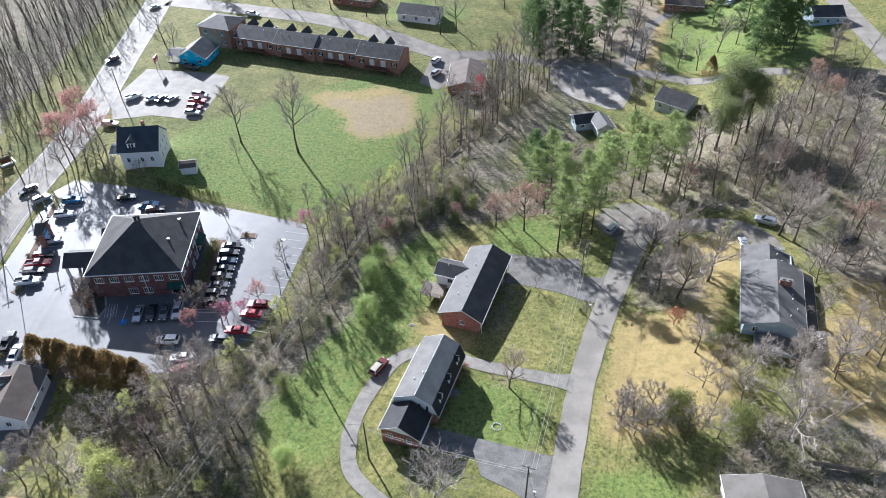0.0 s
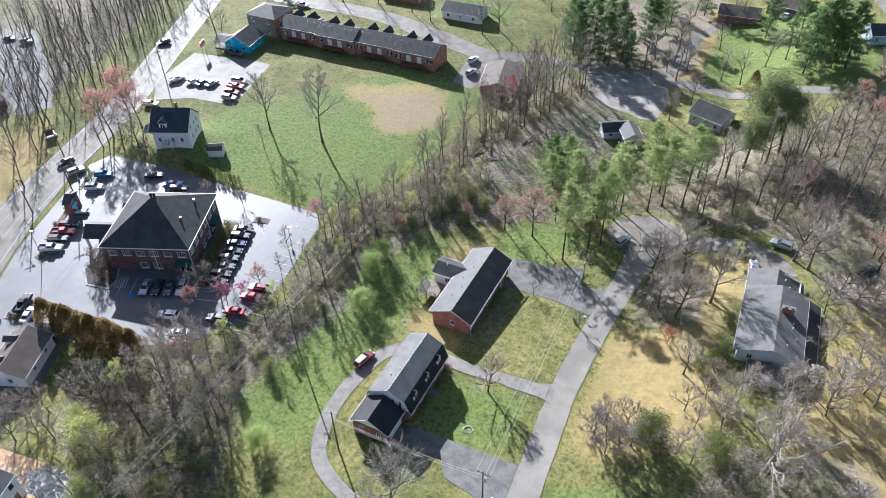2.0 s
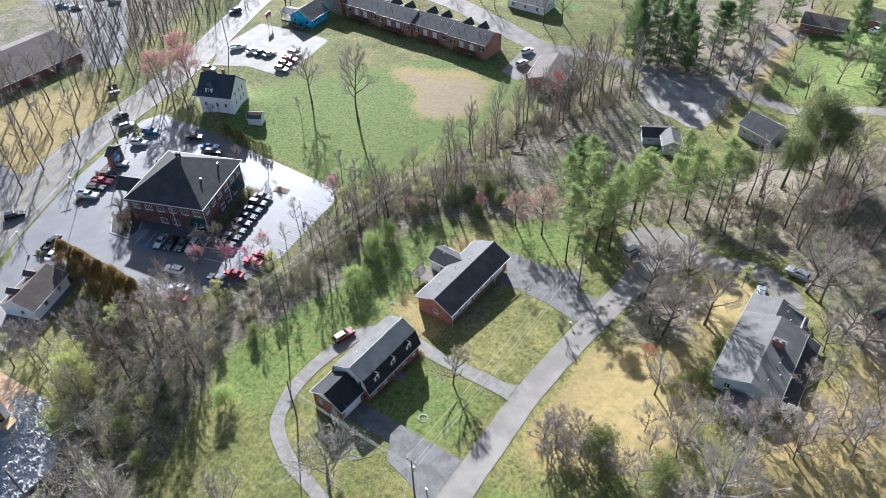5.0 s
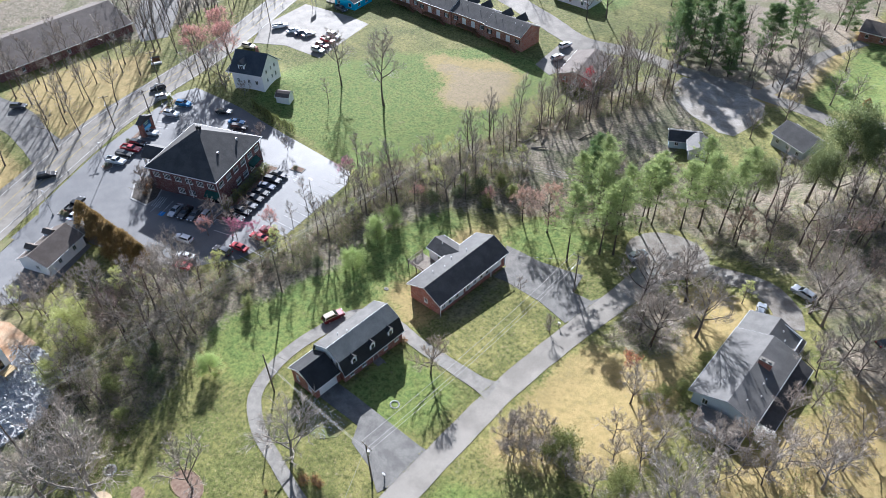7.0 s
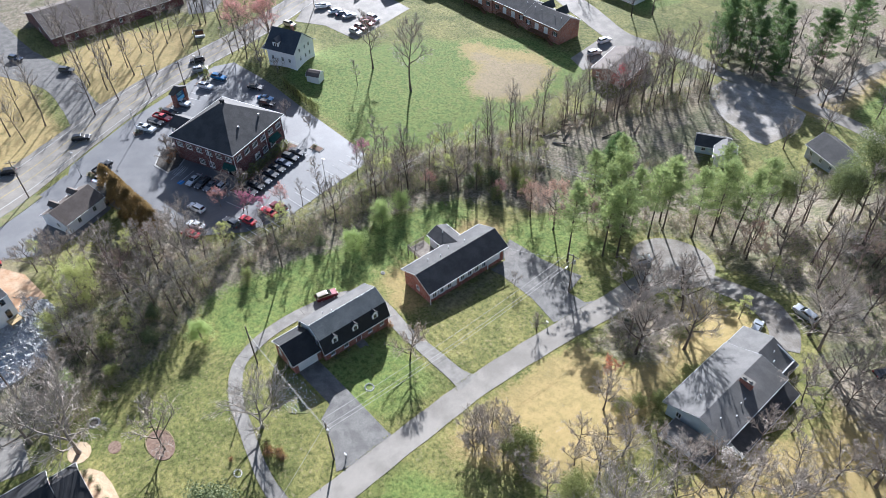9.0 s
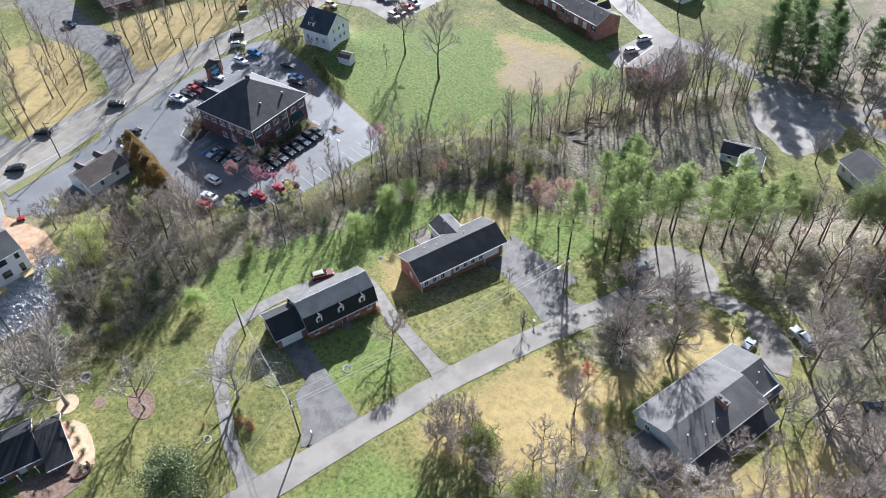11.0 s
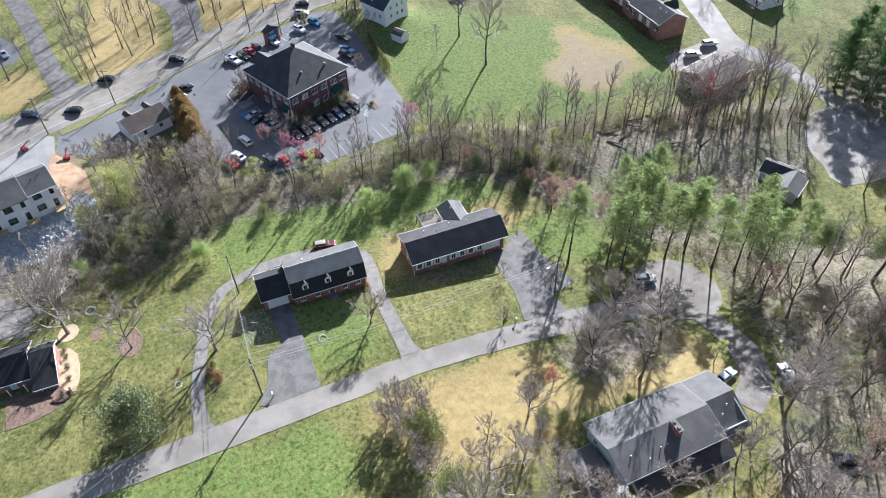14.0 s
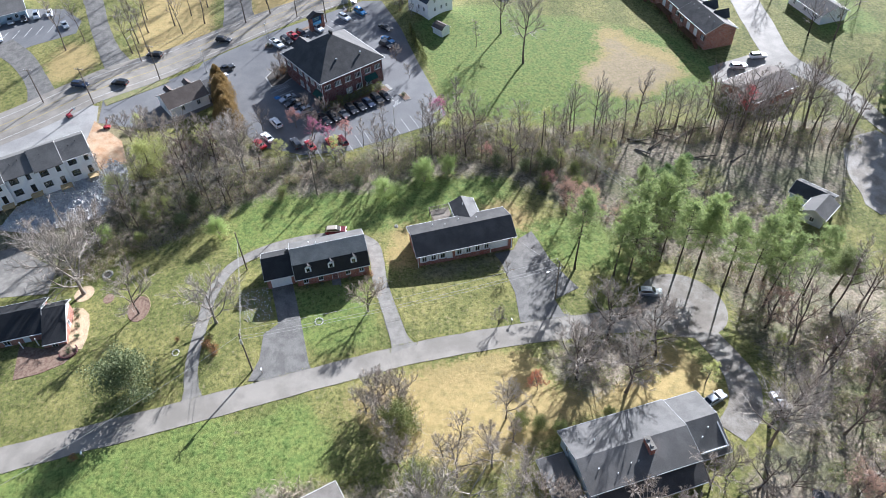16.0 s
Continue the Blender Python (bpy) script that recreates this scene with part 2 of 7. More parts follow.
OAK_BROWN = foliage("old russet leaves", (0.3, 0.15, 0.06), (0.38, 0.22, 0.1), 0.4, 0.2)
BRUSH_GREEN = foliage("honeysuckle leaves", (0.15, 0.19, 0.06), (0.42, 0.43, 0.17), 0.45, 0.3)

# ---- ground ----
def step(a, b, x):
    t = min(1.0, max(0.0, (x - a) / (b - a)))
    return t * t * (3 - 2 * t)


def ground(x, y):
    """The lie of the land: a shallow valley under the tree belt, rising to the east house and the townhouses."""
    z = -2 + 0.05 * (max(min(x, -5), -60) + 9) + 0.10 * (min(max(x, -5), 60) + 5)
    z -= 0.05 * (min(max(y, 50), 150) - 62) * step(-60, -15, x) * (1 - step(0, 22, x))
    z -= 2.2 * math.exp(-((x + 52) / 22) ** 2)
    z += 0.8 * math.exp(-((x + 31) / 9) ** 2 - ((y - 74) / 13) ** 2)
    z += 3.0 * math.exp(-((x + 133.5) / 10) ** 2 - ((y - 126) / 9) ** 2)
    return z + 2.7 * step(48, 22, y) * step(-64, -80, x)


def inside(x, y, poly):
    hit, j = False, len(poly) - 1
    for i in range(len(poly)):
        (xi, yi), (xj, yj) = poly[i], poly[j]
        if (yi > y) != (yj > y) and x < (xj - xi) * (y - yi) / (yj - yi) + xi:
            hit = not hit
        j = i
    return hit


def obj(name, bm, material, label="", category="", kind="", group=""):
    me = bpy.data.meshes.new(name)
    bm.to_mesh(me)
    bm.free()
    me.materials.append(material)
    return tagged(new(name, me), label, category, group, kind)


def part(name, bm, material, parent, label=""):
    """One mesh, a part of its thing or of another part."""
    me = bpy.data.meshes.new(name)
    bm.to_mesh(me)
    bm.free()
    me.materials.append(material)
    ob = new(name, me)
    ob.parent = parent
    if label:
        ob["label"] = label
    return ob


def thing(name, x, y, z, yaw=0.0, label="", category="", group="", kind=""):
    ob = new(name)
    ob.matrix_world = pose(x, y, z, 0, 0, yaw)
    ob.empty_display_size = 0.3
    return tagged(ob, label, category, group, kind)


# woodland floor, dormant lawn and bare patches, as outlines on the plan
WOODS = [
    [(-57, 20), (-52, 40), (-57, 52), (-62, 64), (-60, 80), (-57, 94), (-60, 106), (-52, 124), (-40, 132), (-38, 150), (-44, 175), (-40, 214), (-48, 214), (-57, 190), (-62, 162), (-67, 140), (-73, 124), (-76, 112), (-70, 88), (-72, 76), (-80, 64), (-92, 56), (-92, 44), (-78, 36), (-66, 32)],
    [(-40, 132), (-25, 140), (-8, 152), (6, 150), (16, 148), (26, 144), (34, 130), (44, 128), (120, 90), (120, 230), (40, 226), (24, 196), (8, 190), (-14, 178), (-36, 176)],
    [(-225, 40), (-215, 90), (-190, 120), (-198, 150), (-214, 200), (-262, 330), (-262, 40)],
    [(-50, 172), (-24, 176), (-22, 192), (-40, 214), (-52, 214)],
    [(-40, 222), (-14, 228), (-14, 330), (-70, 330), (-60, 240)],
    [(14, 60), (24, 84), (40, 92), (60, 70), (60, 50), (30, 50)],
    [(-74, -30), (-60, 6), (-48, 20), (-66, 30), (-74, 10)],
    [(0, 112), (0, 130), (14, 128), (12, 114)],
]
DRY = [
    [(-1.5, 76), (-2, 112), (18, 110), (22, 90), (16, 80)],
    [(14, 108), (6, 118), (4, 136), (20, 138), (20, 126), (16, 112)],
    [(-130, 36), (-150, 34), (-188, 38), (-194, 58), (-160, 58), (-142, 58)],
    [(-144, 66), (-160, 71), (-190, 70), (-192, 96), (-178, 114), (-164, 104)],
    [(30, 80), (34, 108), (40, 124), (34, 134), (46, 138), (70, 100), (60, 70)],
    [(-130, 36), (-144, 34), (-150, 54), (-142, 56)],
    [(-160, 84), (-170, 84), (-184, 116), (-178, 118)],
    [(-122, 14), (-132, 10), (-146, 12), (-148, 20), (-130, 26)],
    [(-112, 174), (-98, 180), (-88, 187), (-76, 184), (-72, 172), (-74, 160), (-84, 155), (-92, 158), (-95, 166), (-106, 169)],
    [(-40, 216), (-10, 222), (-10, 300), (-70, 300)],
    [(-44, 92), (-30, 88), (-27, 95), (-38, 97), (-45, 100)],
    [(-44, 108), (-36, 112), (-32, 124), (-40, 124), (-47, 114)],
]
BARE = [
    [(-29, 94), (-24, 96), (-23, 116), (-28, 116)],
    [(-90, 158), (-80, 157), (-75, 166), (-76, 179), (-86, 183), (-92, 175), (-104, 174), (-103, 170), (-93, 168)],
    [(-70, 148), (-40, 176), (-36, 204), (-52, 196), (-58, 170)],
    [(-90, 31), (-83, 36), (-112, 32), (-104, 22), (-86, 28)],
]
LUSH = [
    [(-66, 60), (-46, 56), (-42, 100), (-44, 122), (-56, 122)],
    [(-80, 116), (-128, 118), (-136, 142), (-100, 190), (-72, 196), (-64, 150)],
    [(-27, 66), (-10, 71), (-11, 84), (-27, 84)],
    [(-2, 10), (0, 70), (12, 72), (24, 56), (30, 10)],
    [(-40, 112), (-24, 122), (-12, 140), (-34, 136)],
    [(-36, 160), (-24, 158), (-24, 180), (-38, 182)],
    [(-10, 228), (36, 226), (46, 262), (30, 292), (-8, 280)],
    [(-112, 236), (-84, 232), (-80, 252), (-112, 256)],
]


def build_ground():
    xs = np.concatenate([[-1600, -900, -600, -420, -320], np.arange(-262, 122, 1.5), [160, 240, 400, 800, 1500]])
    ys = np.concatenate([[-1500, -800, -400, -200, -110], np.arange(-60, 332, 1.5), [370, 450, 650, 1000, 1700]])
    verts, masks = [], {"woods": [], "dry": [], "bare": [], "lush": []}
    polys = {"woods": WOODS, "dry": DRY, "bare": BARE, "lush": LUSH}
    for y in ys:
        for x in xs:
            a, b = noise.noise((x / 9, y / 9, 0)) * 3.0, noise.noise((x / 9, y / 9, 7)) * 3.0
            a += noise.noise((x / 2.5, y / 2.5, 3)) * 1.2
            b += noise.noise((x / 2.5, y / 2.5, 11)) * 1.2
            rough = noise.noise((x / 3, y / 3, 20)) * 0.05
            verts.append((x, y, ground(x, y) + rough * 0.5))
            for k, group_of in polys.items():
                masks[k].append(1.0 if any(inside(x + a, y + b, p) for p in group_of) else 0.0)
    nx, ny = len(xs), len(ys)
    faces = [(j * nx + i, j * nx + i + 1, (j + 1) * nx + i + 1, (j + 1) * nx + i) for j in range(ny - 1) for i in range(nx - 1)]
    me = bpy.data.meshes.new("ground")
    me.from_pydata(verts, [], faces)
    for k, values in masks.items():
        grid = np.array(values).reshape(ny, nx)
        for _ in range(8 if k == "dry" else 5):
            p = np.pad(grid, 1, mode="edge")
            grid = (p[1:-1, 1:-1] * 2 + p[:-2, 1:-1] + p[2:, 1:-1] + p[1:-1, :-2] + p[1:-1, 2:]) / 6
        me.attributes.new(k, "FLOAT", "POINT").data.foreach_set("value", grid.ravel().astype(np.float32))
    me.polygons.foreach_set("use_smooth", [True] * len(me.polygons))
    m, nt, b = graph("lawn, leaf litter and dormant grass")
    co = nt.nodes.new("ShaderNodeTexCoord").outputs["Object"]
    n1, n2, n3, n4, n5 = noise_of(nt, co, 0.09), noise_of(nt, co, 0.5, 5), noise_of(nt, co, 1.9, 6), noise_of(nt, co, 7.5, 5, 0.75), noise_of(nt, co, 1.3, 9, 0.8)
    wobble = math_of(nt, "ADD", math_of(nt, "MULTIPLY", math_of(nt, "SUBTRACT", n2, 0.5), 1.5), math_of(nt, "MULTIPLY", math_of(nt, "SUBTRACT", n3, 0.5), 1.1))

    def mask(k, soft=0.3):
        at = nt.nodes.new("ShaderNodeAttribute")
        at.attribute_name = k
        return ramp(nt, math_of(nt, "ADD", at.outputs["Fac"], wobble), 0.5 - soft, 0.5 + soft)

    grass = blend(nt, ramp(nt, n1, 0.35, 0.65), (0.185, 0.203, 0.06), (0.315, 0.295, 0.1))
    grass = blend(nt, ramp(nt, n3, 0.5, 0.75), grass, (0.36, 0.3, 0.15))
    lush = blend(nt, ramp(nt, n2, 0.35, 0.65), (0.165, 0.24, 0.062), (0.3, 0.345, 0.1))
    dry = blend(nt, ramp(nt, n2, 0.3, 0.7), (0.46, 0.345, 0.15), (0.37, 0.29, 0.12))
    litter = blend(nt, ramp(nt, n3, 0.35, 0.65), (0.235, 0.195, 0.14), (0.41, 0.35, 0.255))
    litter = blend(nt, math_of(nt, "MULTIPLY", ramp(nt, n1, 0.5, 0.62), 0.6), litter, (0.17, 0.185, 0.075))
    bare = blend(nt, ramp(nt, n3, 0.35, 0.65), (0.4, 0.31, 0.22), (0.34, 0.29, 0.17))
    col = blend(nt, mask("lush"), grass, lush)
    col = blend(nt, math_of(nt, "MULTIPLY", mask("dry"), 0.92), col, dry)
    col = blend(nt, mask("woods"), col, litter)
    col = blend(nt, math_of(nt, "MULTIPLY", mask("bare", 0.4), 0.75), col, bare)
    even = math_of(nt, "SUBTRACT", 1.0, math_of(nt, "MULTIPLY", mask("dry"), 0.7))
    col = blend(nt, math_of(nt, "MULTIPLY", ramp(nt, n4, 0.6, 0.35), even), col, blend(nt, 1.0, col, (0.56, 0.58, 0.56), "MULTIPLY"))
    col = blend(nt, math_of(nt, "MULTIPLY", ramp(nt, n2, 0.45, 0.62), even), col, blend(nt, 1.0, col, (0.74, 0.78, 0.72), "MULTIPLY"))
    col = blend(nt, math_of(nt, "MULTIPLY", math_of(nt, "MULTIPLY", ramp(nt, n5, 0.5, 0.62), 0.6), even), col, blend(nt, 1.0, col, (1.6, 1.56, 1.5), "MULTIPLY"))
    col = blend(nt, math_of(nt, "MULTIPLY", ramp(nt, n5, 0.5, 0.4), even), col, blend(nt, 1.0, col, (0.48, 0.54, 0.46), "MULTIPLY"))
    col = blend(nt, 1.0, col, (0.88, 0.86, 0.9), "MULTIPLY")
    nt.links.new(col, b.inputs["Base Color"])
    b.inputs["Roughness"].default_value, b.inputs["Specular IOR Level"].default_value = 0.88, 0.14
    bumped(nt, b, math_of(nt, "ADD", math_of(nt, "MULTIPLY", n3, 0.6), n4), 0.75, 0.22)
    me.materials.append(m)
    tagged(new("ground", me), "green lawns, dormant tan grass and brown leaf litter", "ground", kind="structure")


build_ground()


def sheet(name, poly, material, label, height=0.05, grid=3.0, kind="structure", category="pavement"):
    """A paved area with the outline poly, draped on the land, with a thin skirt."""
    bm = bmesh.new()
    bm.faces.new([bm.verts.new((x, y, 0)) for x, y in poly])
    xs, ys = [p[0] for p in poly], [p[1] for p in poly]
    for lo, hi, normal in ((min(xs), max(xs), (1, 0, 0)), (min(ys), max(ys), (0, 1, 0))):
        c = lo + grid
        while c < hi:
            bmesh.ops.bisect_plane(bm, geom=bm.verts[:] + bm.edges[:] + bm.faces[:], plane_co=(c, c, 0), plane_no=normal)
            c += grid
    for v in bm.verts:
        v.co.z = ground(v.co.x, v.co.y) + height
    bmesh.ops.recalc_face_normals(bm, faces=bm.faces)
    if sum(f.normal.z for f in bm.faces) < 0:
        bmesh.ops.reverse_faces(bm, faces=bm.faces)
    rim = [e for e in bm.edges if e.is_boundary]
    ext = bmesh.ops.extrude_edge_only(bm, edges=rim)
    for v in ext["geom"]:
        if isinstance(v, bmesh.types.BMVert):
            v.co.z -= height + 0.1
    return obj(name, bm, material, label, category, kind)


def along(line, spacing):
    """Points every spacing metres along a smooth line through the given (x, y, width) points."""
    out = []
    for i in range(len(line) - 1):
        p0, p1, p2, p3 = (np.array(line[max(0, min(len(line) - 1, k))], float) for k in (i - 1, i, i + 1, i + 2))
        n = max(1, int(np.linalg.norm((p2 - p1)[:2]) / spacing))
        for s in range(n):
            t = s / n
            out.append(0.5 * (2 * p1 + (p2 - p0) * t + (2 * p0 - 5 * p1 + 4 * p2 - p3) * t * t + (3 * p1 - p0 - 3 * p2 + p3) * t ** 3))
    out.append(np.array(line[-1], float))
    return out


def strip_mesh(line, height=0.05, spacing=2.0, across=4, shift=0.0, width=None):
    pts = along(line, spacing)
    bm, rows = bmesh.new(), []
    for i, p in enumerate(pts):
        d = pts[min(i + 1, len(pts) - 1)][:2] - pts[max(i - 1, 0)][:2]
        d /= np.linalg.norm(d)
        side, w = np.array((d[1], -d[0])), (width or p[2] + 0.5 * noise.noise((p[0] / 4, p[1] / 4, 2)))
        row = []
        for k in range(across + 1):
            q = p[:2] + side * (w * (k / across - 0.5) + shift)
            row.append(bm.verts.new((q[0], q[1], ground(*q) + height)))
        low = [bm.verts.new((r.co.x, r.co.y, r.co.z - height - 0.1)) for r in (row[0], row[-1])]
        rows.append([low[0]] + row + [low[1]])
    for a, b in zip(rows, rows[1:]):
        for k in range(len(a) - 1):
            bm.faces.new((a[k], a[k + 1], b[k + 1], b[k]))
    return bm


def strip(name, line, material, label, height=0.05, spacing=2.0, across=4, shift=0.0, width=None, category="road"):
    return obj(name, strip_mesh(line, height, spacing, across, shift, width), material, label, category, "structure")


MAIN_ROAD = [(-86, -40, 14), (-104, 1.5, 15), (-116.5, 22.5, 15), (-131, 46, 14), (-146, 74, 13), (-152, 88, 12.5), (-157, 104, 11), (-166, 134, 11), (-183, 173.5, 11), (-199, 211, 11), (-222, 262, 10), (-250, 330, 10)]
LANE = [(-1, -10, 5.4), (-2.6, 19, 5.5), (-3.4, 49, 5.4), (-5, 72, 5.1), (-6, 90, 5.0), (-5.4, 107, 5.4), (-4.2, 121, 5.6), (-3, 136, 7.0)]
LOOP = [(-7.4, 87.4, 5.2), (-10.4, 87, 3.4), (-19, 86.7, 3.0), (-26.2, 86.5, 3.0), (-33, 87.2, 3.0), (-38.5, 87.0, 3.0), (-42.5, 83.5, 3.2), (-44, 77.5, 3.4), (-44.6, 70, 3.2), (-43.3, 63, 3.0), (-39.8, 57, 2.8), (-32.5, 53.1, 2.6), (-25.3, 51.4, 2.4), (-14.7, 49.3, 2.4), (-8.4, 49.1, 2.6), (-5.8, 49.2, 4.0)]
strip("road_main", MAIN_ROAD, ASPHALT, "sunlit grey asphalt main road with tree shadows", 0.06, 3, 6)
strip("road_lane", LANE, ASPHALT, "narrow grey asphalt residential lane", 0.07, 2, 4)
sheet("road_turnaround", [(-4 + 9.2 * math.cos(a * math.tau / 28), 143 + 8.4 * math.sin(a * math.tau / 28)) for a in range(28)], ASPHALT_LEAFY, "grey asphalt turnaround at the end of the lane", 0.055, category="road")
strip("driveway_east", [(3, 143, 5), (12, 142.4, 5), (19, 140.6, 5.4), (24, 137.4, 5.4), (26.6, 133.2, 5)], ASPHALT_LEAFY, "shaded worn asphalt driveway of the east house", 0.065, 2, 4, category="driveway")
sheet("driveway_ranch", [(-8.2, 110.5), (-16, 112.2), (-25, 112.4), (-28.2, 111.8), (-28.4, 116.2), (-31.5, 118.5), (-33, 122), (-29, 122.4), (-24, 122.6), (-18, 124), (-14, 125.2), (-12.2, 119.2), (-8, 119.5), (-6.8, 122), (-5, 116)], ASPHALT_DRIVE, "bluish worn asphalt driveway beside the ranch house", 0.06, category="driveway")
sheet("driveway_cape", [(-30.6, 64.9), (-30.8, 69.2), (-20, 69.6), (-8.6, 69.8), (-5, 70.5), (-5.4, 62.8), (-7.6, 64), (-20.2, 65.4)], ASPHALT_DRIVE, "dark asphalt driveway up to the garage", 0.06, category="driveway")
sheet("parking_pad", [(-20, 65.6), (-18, 62.4), (-12, 61.2), (-7.4, 58.8), (-6, 63.4), (-8, 64.4)], ASPHALT_DRIVE, "cracked grey asphalt parking pad", 0.056, category="driveway")
sheet("parking_lot_office", [(-148, 112), (-127, 114), (-106, 114.4), (-80.2, 115.4), (-77.2, 111.4), (-73, 88), (-74.4, 77), (-81, 66.4), (-90, 62), (-103, 56.5), (-122, 51.5), (-127, 54), (-138, 74), (-144, 90), (-150, 106)], ASPHALT_LOT, "pale sunlit asphalt parking lot of the brick office", 0.05, 4)
sheet("parking_lot_cottage", [(-112, 27.5), (-118.5, 38), (-119.8, 44), (-124, 52), (-103, 56), (-98, 46), (-96, 37), (-100, 27)], ASPHALT_LOT, "grey asphalt yard beside the white cottage", 0.045, 4)
sheet("construction_yard", [(-108, 26.5), (-100, 26.5), (-92, 30), (-86, 28), (-88, 20), (-80, 0), (-92, -20), (-100, 0), (-112, 19)], PALE_CONCRETE, "pale concrete yard behind the townhouses", 0.047, 4)
sheet("dirt_bank", [(-101, 26), (-91, 33), (-82, 34.5), (-80, 29), (-88, 24)], DIRT, "bare orange-tan soil beside the townhouses", 0.08, 2)
sheet("parking_lot_blue", [(-168, 150), (-171, 172), (-150, 176), (-141, 176), (-134.5, 149), (-150, 147), (-160, 141)], ASPHALT, "pale worn asphalt lot beside the turquoise house", 0.05, 4)
strip("road_apartments", [(-200, 224, 9), (-164, 226, 9), (-127, 226, 9), (-99, 219, 9), (-78, 214, 8), (-62, 221, 6), (-44, 222, 5.4), (-30, 223.6, 5), (-16, 224, 5), (-4, 222.6, 5), (6, 219.6, 4.6), (30, 222, 4.6)], ASPHALT, "grey asphalt street behind the brick apartments", 0.06, 3, 4)
sheet("parking_lot_apartments", [(-80, 192), (-82, 206), (-80, 214), (-73, 214), (-70, 204), (-73, 190)], ASPHALT, "small asphalt lot at the end of the apartments", 0.055)
sheet("driveway_gravel", [(-43, 218.6), (-38, 220.2), (-31.9, 220.9), (-23, 221.4), (-17, 220), (-14.4, 212), (-14.8, 205), (-16, 198.6), (-20, 197.8), (-23.5, 199.4), (-29, 200.6), (-33.6, 202.6), (-39, 206), (-42.6, 212)], GRAVEL, "pale patchy gravel yard beside the street", 0.05, 2, category="driveway")
strip("driveway_far", [(-20, 225.5, 4.5), (-18, 239, 4), (-17, 258, 4), (-10, 276, 4)], ASPHALT, "grey asphalt drive through far lawns", 0.05, 2, 3, category="driveway")
strip("road_far", [(36, 310, 7), (46, 278, 7), (56, 242, 7), (66, 210, 7), (80, 170, 7)], ASPHALT, "grey asphalt road among far trees", 0.06, 3, 4)
sheet("parking_lot_lodge", [(-264, 136), (-262, 154), (-240, 162), (-220, 150), (-200, 136), (-186, 124), (-190, 116), (-206, 122), (-222, 134), (-240, 136)], ASPHALT_DRIVE, "pale asphalt parking lot under bare trees", 0.05, 4)
strip("driveway_church", [(-128, 31, 8), (-140, 27, 6), (-156, 23.5, 5.5), (-176, 20, 6), (-210, 12, 6)], ASPHALT_DRIVE, "worn asphalt drive across from the cottage", 0.05, 2, 3, category="driveway")
strip("driveway_clinic", [(-116.5, 11.5, 8), (-127, 8.5, 6), (-141, 2.5, 7), (-152, -5, 8)], ASPHALT_DRIVE, "worn asphalt drive to the clinic lot", 0.05, 2, 3, category="driveway")
sheet("parking_lot_clinic", [(-141, -8), (-148, 4.5), (-152, 17), (-160, 18), (-170, 12), (-178, -10), (-170, -40), (-145, -40)], ASPHALT_LOT, "asphalt lot in front of the white clinic", 0.045, 4)
strip("driveway_wooded", [(-147, 66, 11), (-158, 66, 9), (-175, 66, 11), (-200, 58, 16), (-230, 56, 16)], ASPHALT_DRIVE, "asphalt drive under bare trees across the main road", 0.05, 2, 3, category="driveway")
sheet("patio_left", [(-44, 19.5), (-52, 20), (-62, 10), (-60, 0), (-48, 0)], CONCRETE, "pale concrete drive behind the brick house", 0.05, category="driveway")


def loop_drive():
    """The curved drive of poured concrete slabs, each its own piece, with open joints."""
    whole = strip("driveway_loop", LOOP, ASPHALT_DRIVE, "curved weathered concrete slab driveway round the house", 0.03, 1.5, 2, category="driveway")
    pts = along(LOOP, 0.5)
    n = 15
    for k in range(0, len(pts) - 2, n):
        bm, rows = bmesh.new(), []
        lift = 0.075 + 0.02 * noise.noise((k, 3, 1))
        for i in range(k, min(k + n, len(pts) - 1) + 1):
            p = pts[i].copy()
            d = pts[min(i + 1, len(pts) - 1)][:2] - pts[max(i - 1, 0)][:2]
            d /= np.linalg.norm(d)
            if i == k:
                p[:2] += d * 0.045
            side = np.array((d[1], -d[0])) * (p[2] / 2 - 0.03)
            for z in (lift, -0.1):
                rows.append([bm.verts.new((*(p[:2] + side * s), ground(*(p[:2] + side * s)) + z)) for s in (-1, 1)])
        for i in range(0, len(rows) - 2, 2):
            (a, b), (c, d2), (e, f), (g2, h2) = rows[i], rows[i + 1], rows[i + 2], rows[i + 3]
            for q in ((a, e, f, b), (a, c, g2, e), (b, f, h2, d2)):
                bm.faces.new(q)
        for i in (0, len(rows) - 2):
            bm.faces.new((rows[i][0], rows[i][1], rows[i + 1][1], rows[i + 1][0]))
        bmesh.ops.recalc_face_normals(bm, faces=bm.faces)
        part("slab", bm, CONCRETE, whole)


loop_drive()

# ---- buildings ----
def box(bm, x0, x1, y0, y1, z0, z1):
    vs = [bm.verts.new((x, y, z)) for z in (z0, z1) for x, y in ((x0, y0), (x1, y0), (x1, y1), (x0, y1))]
    for f in ((0, 3, 2, 1), (4, 5, 6, 7), (0, 1, 5, 4), (1, 2, 6, 5), (2, 3, 7, 6), (3, 0, 4, 7)):
        bm.faces.new([vs[i] for i in f])


def boxes(*rows):
    bm = bmesh.new()
    for r in rows:
        box(bm, *r)
    return bm


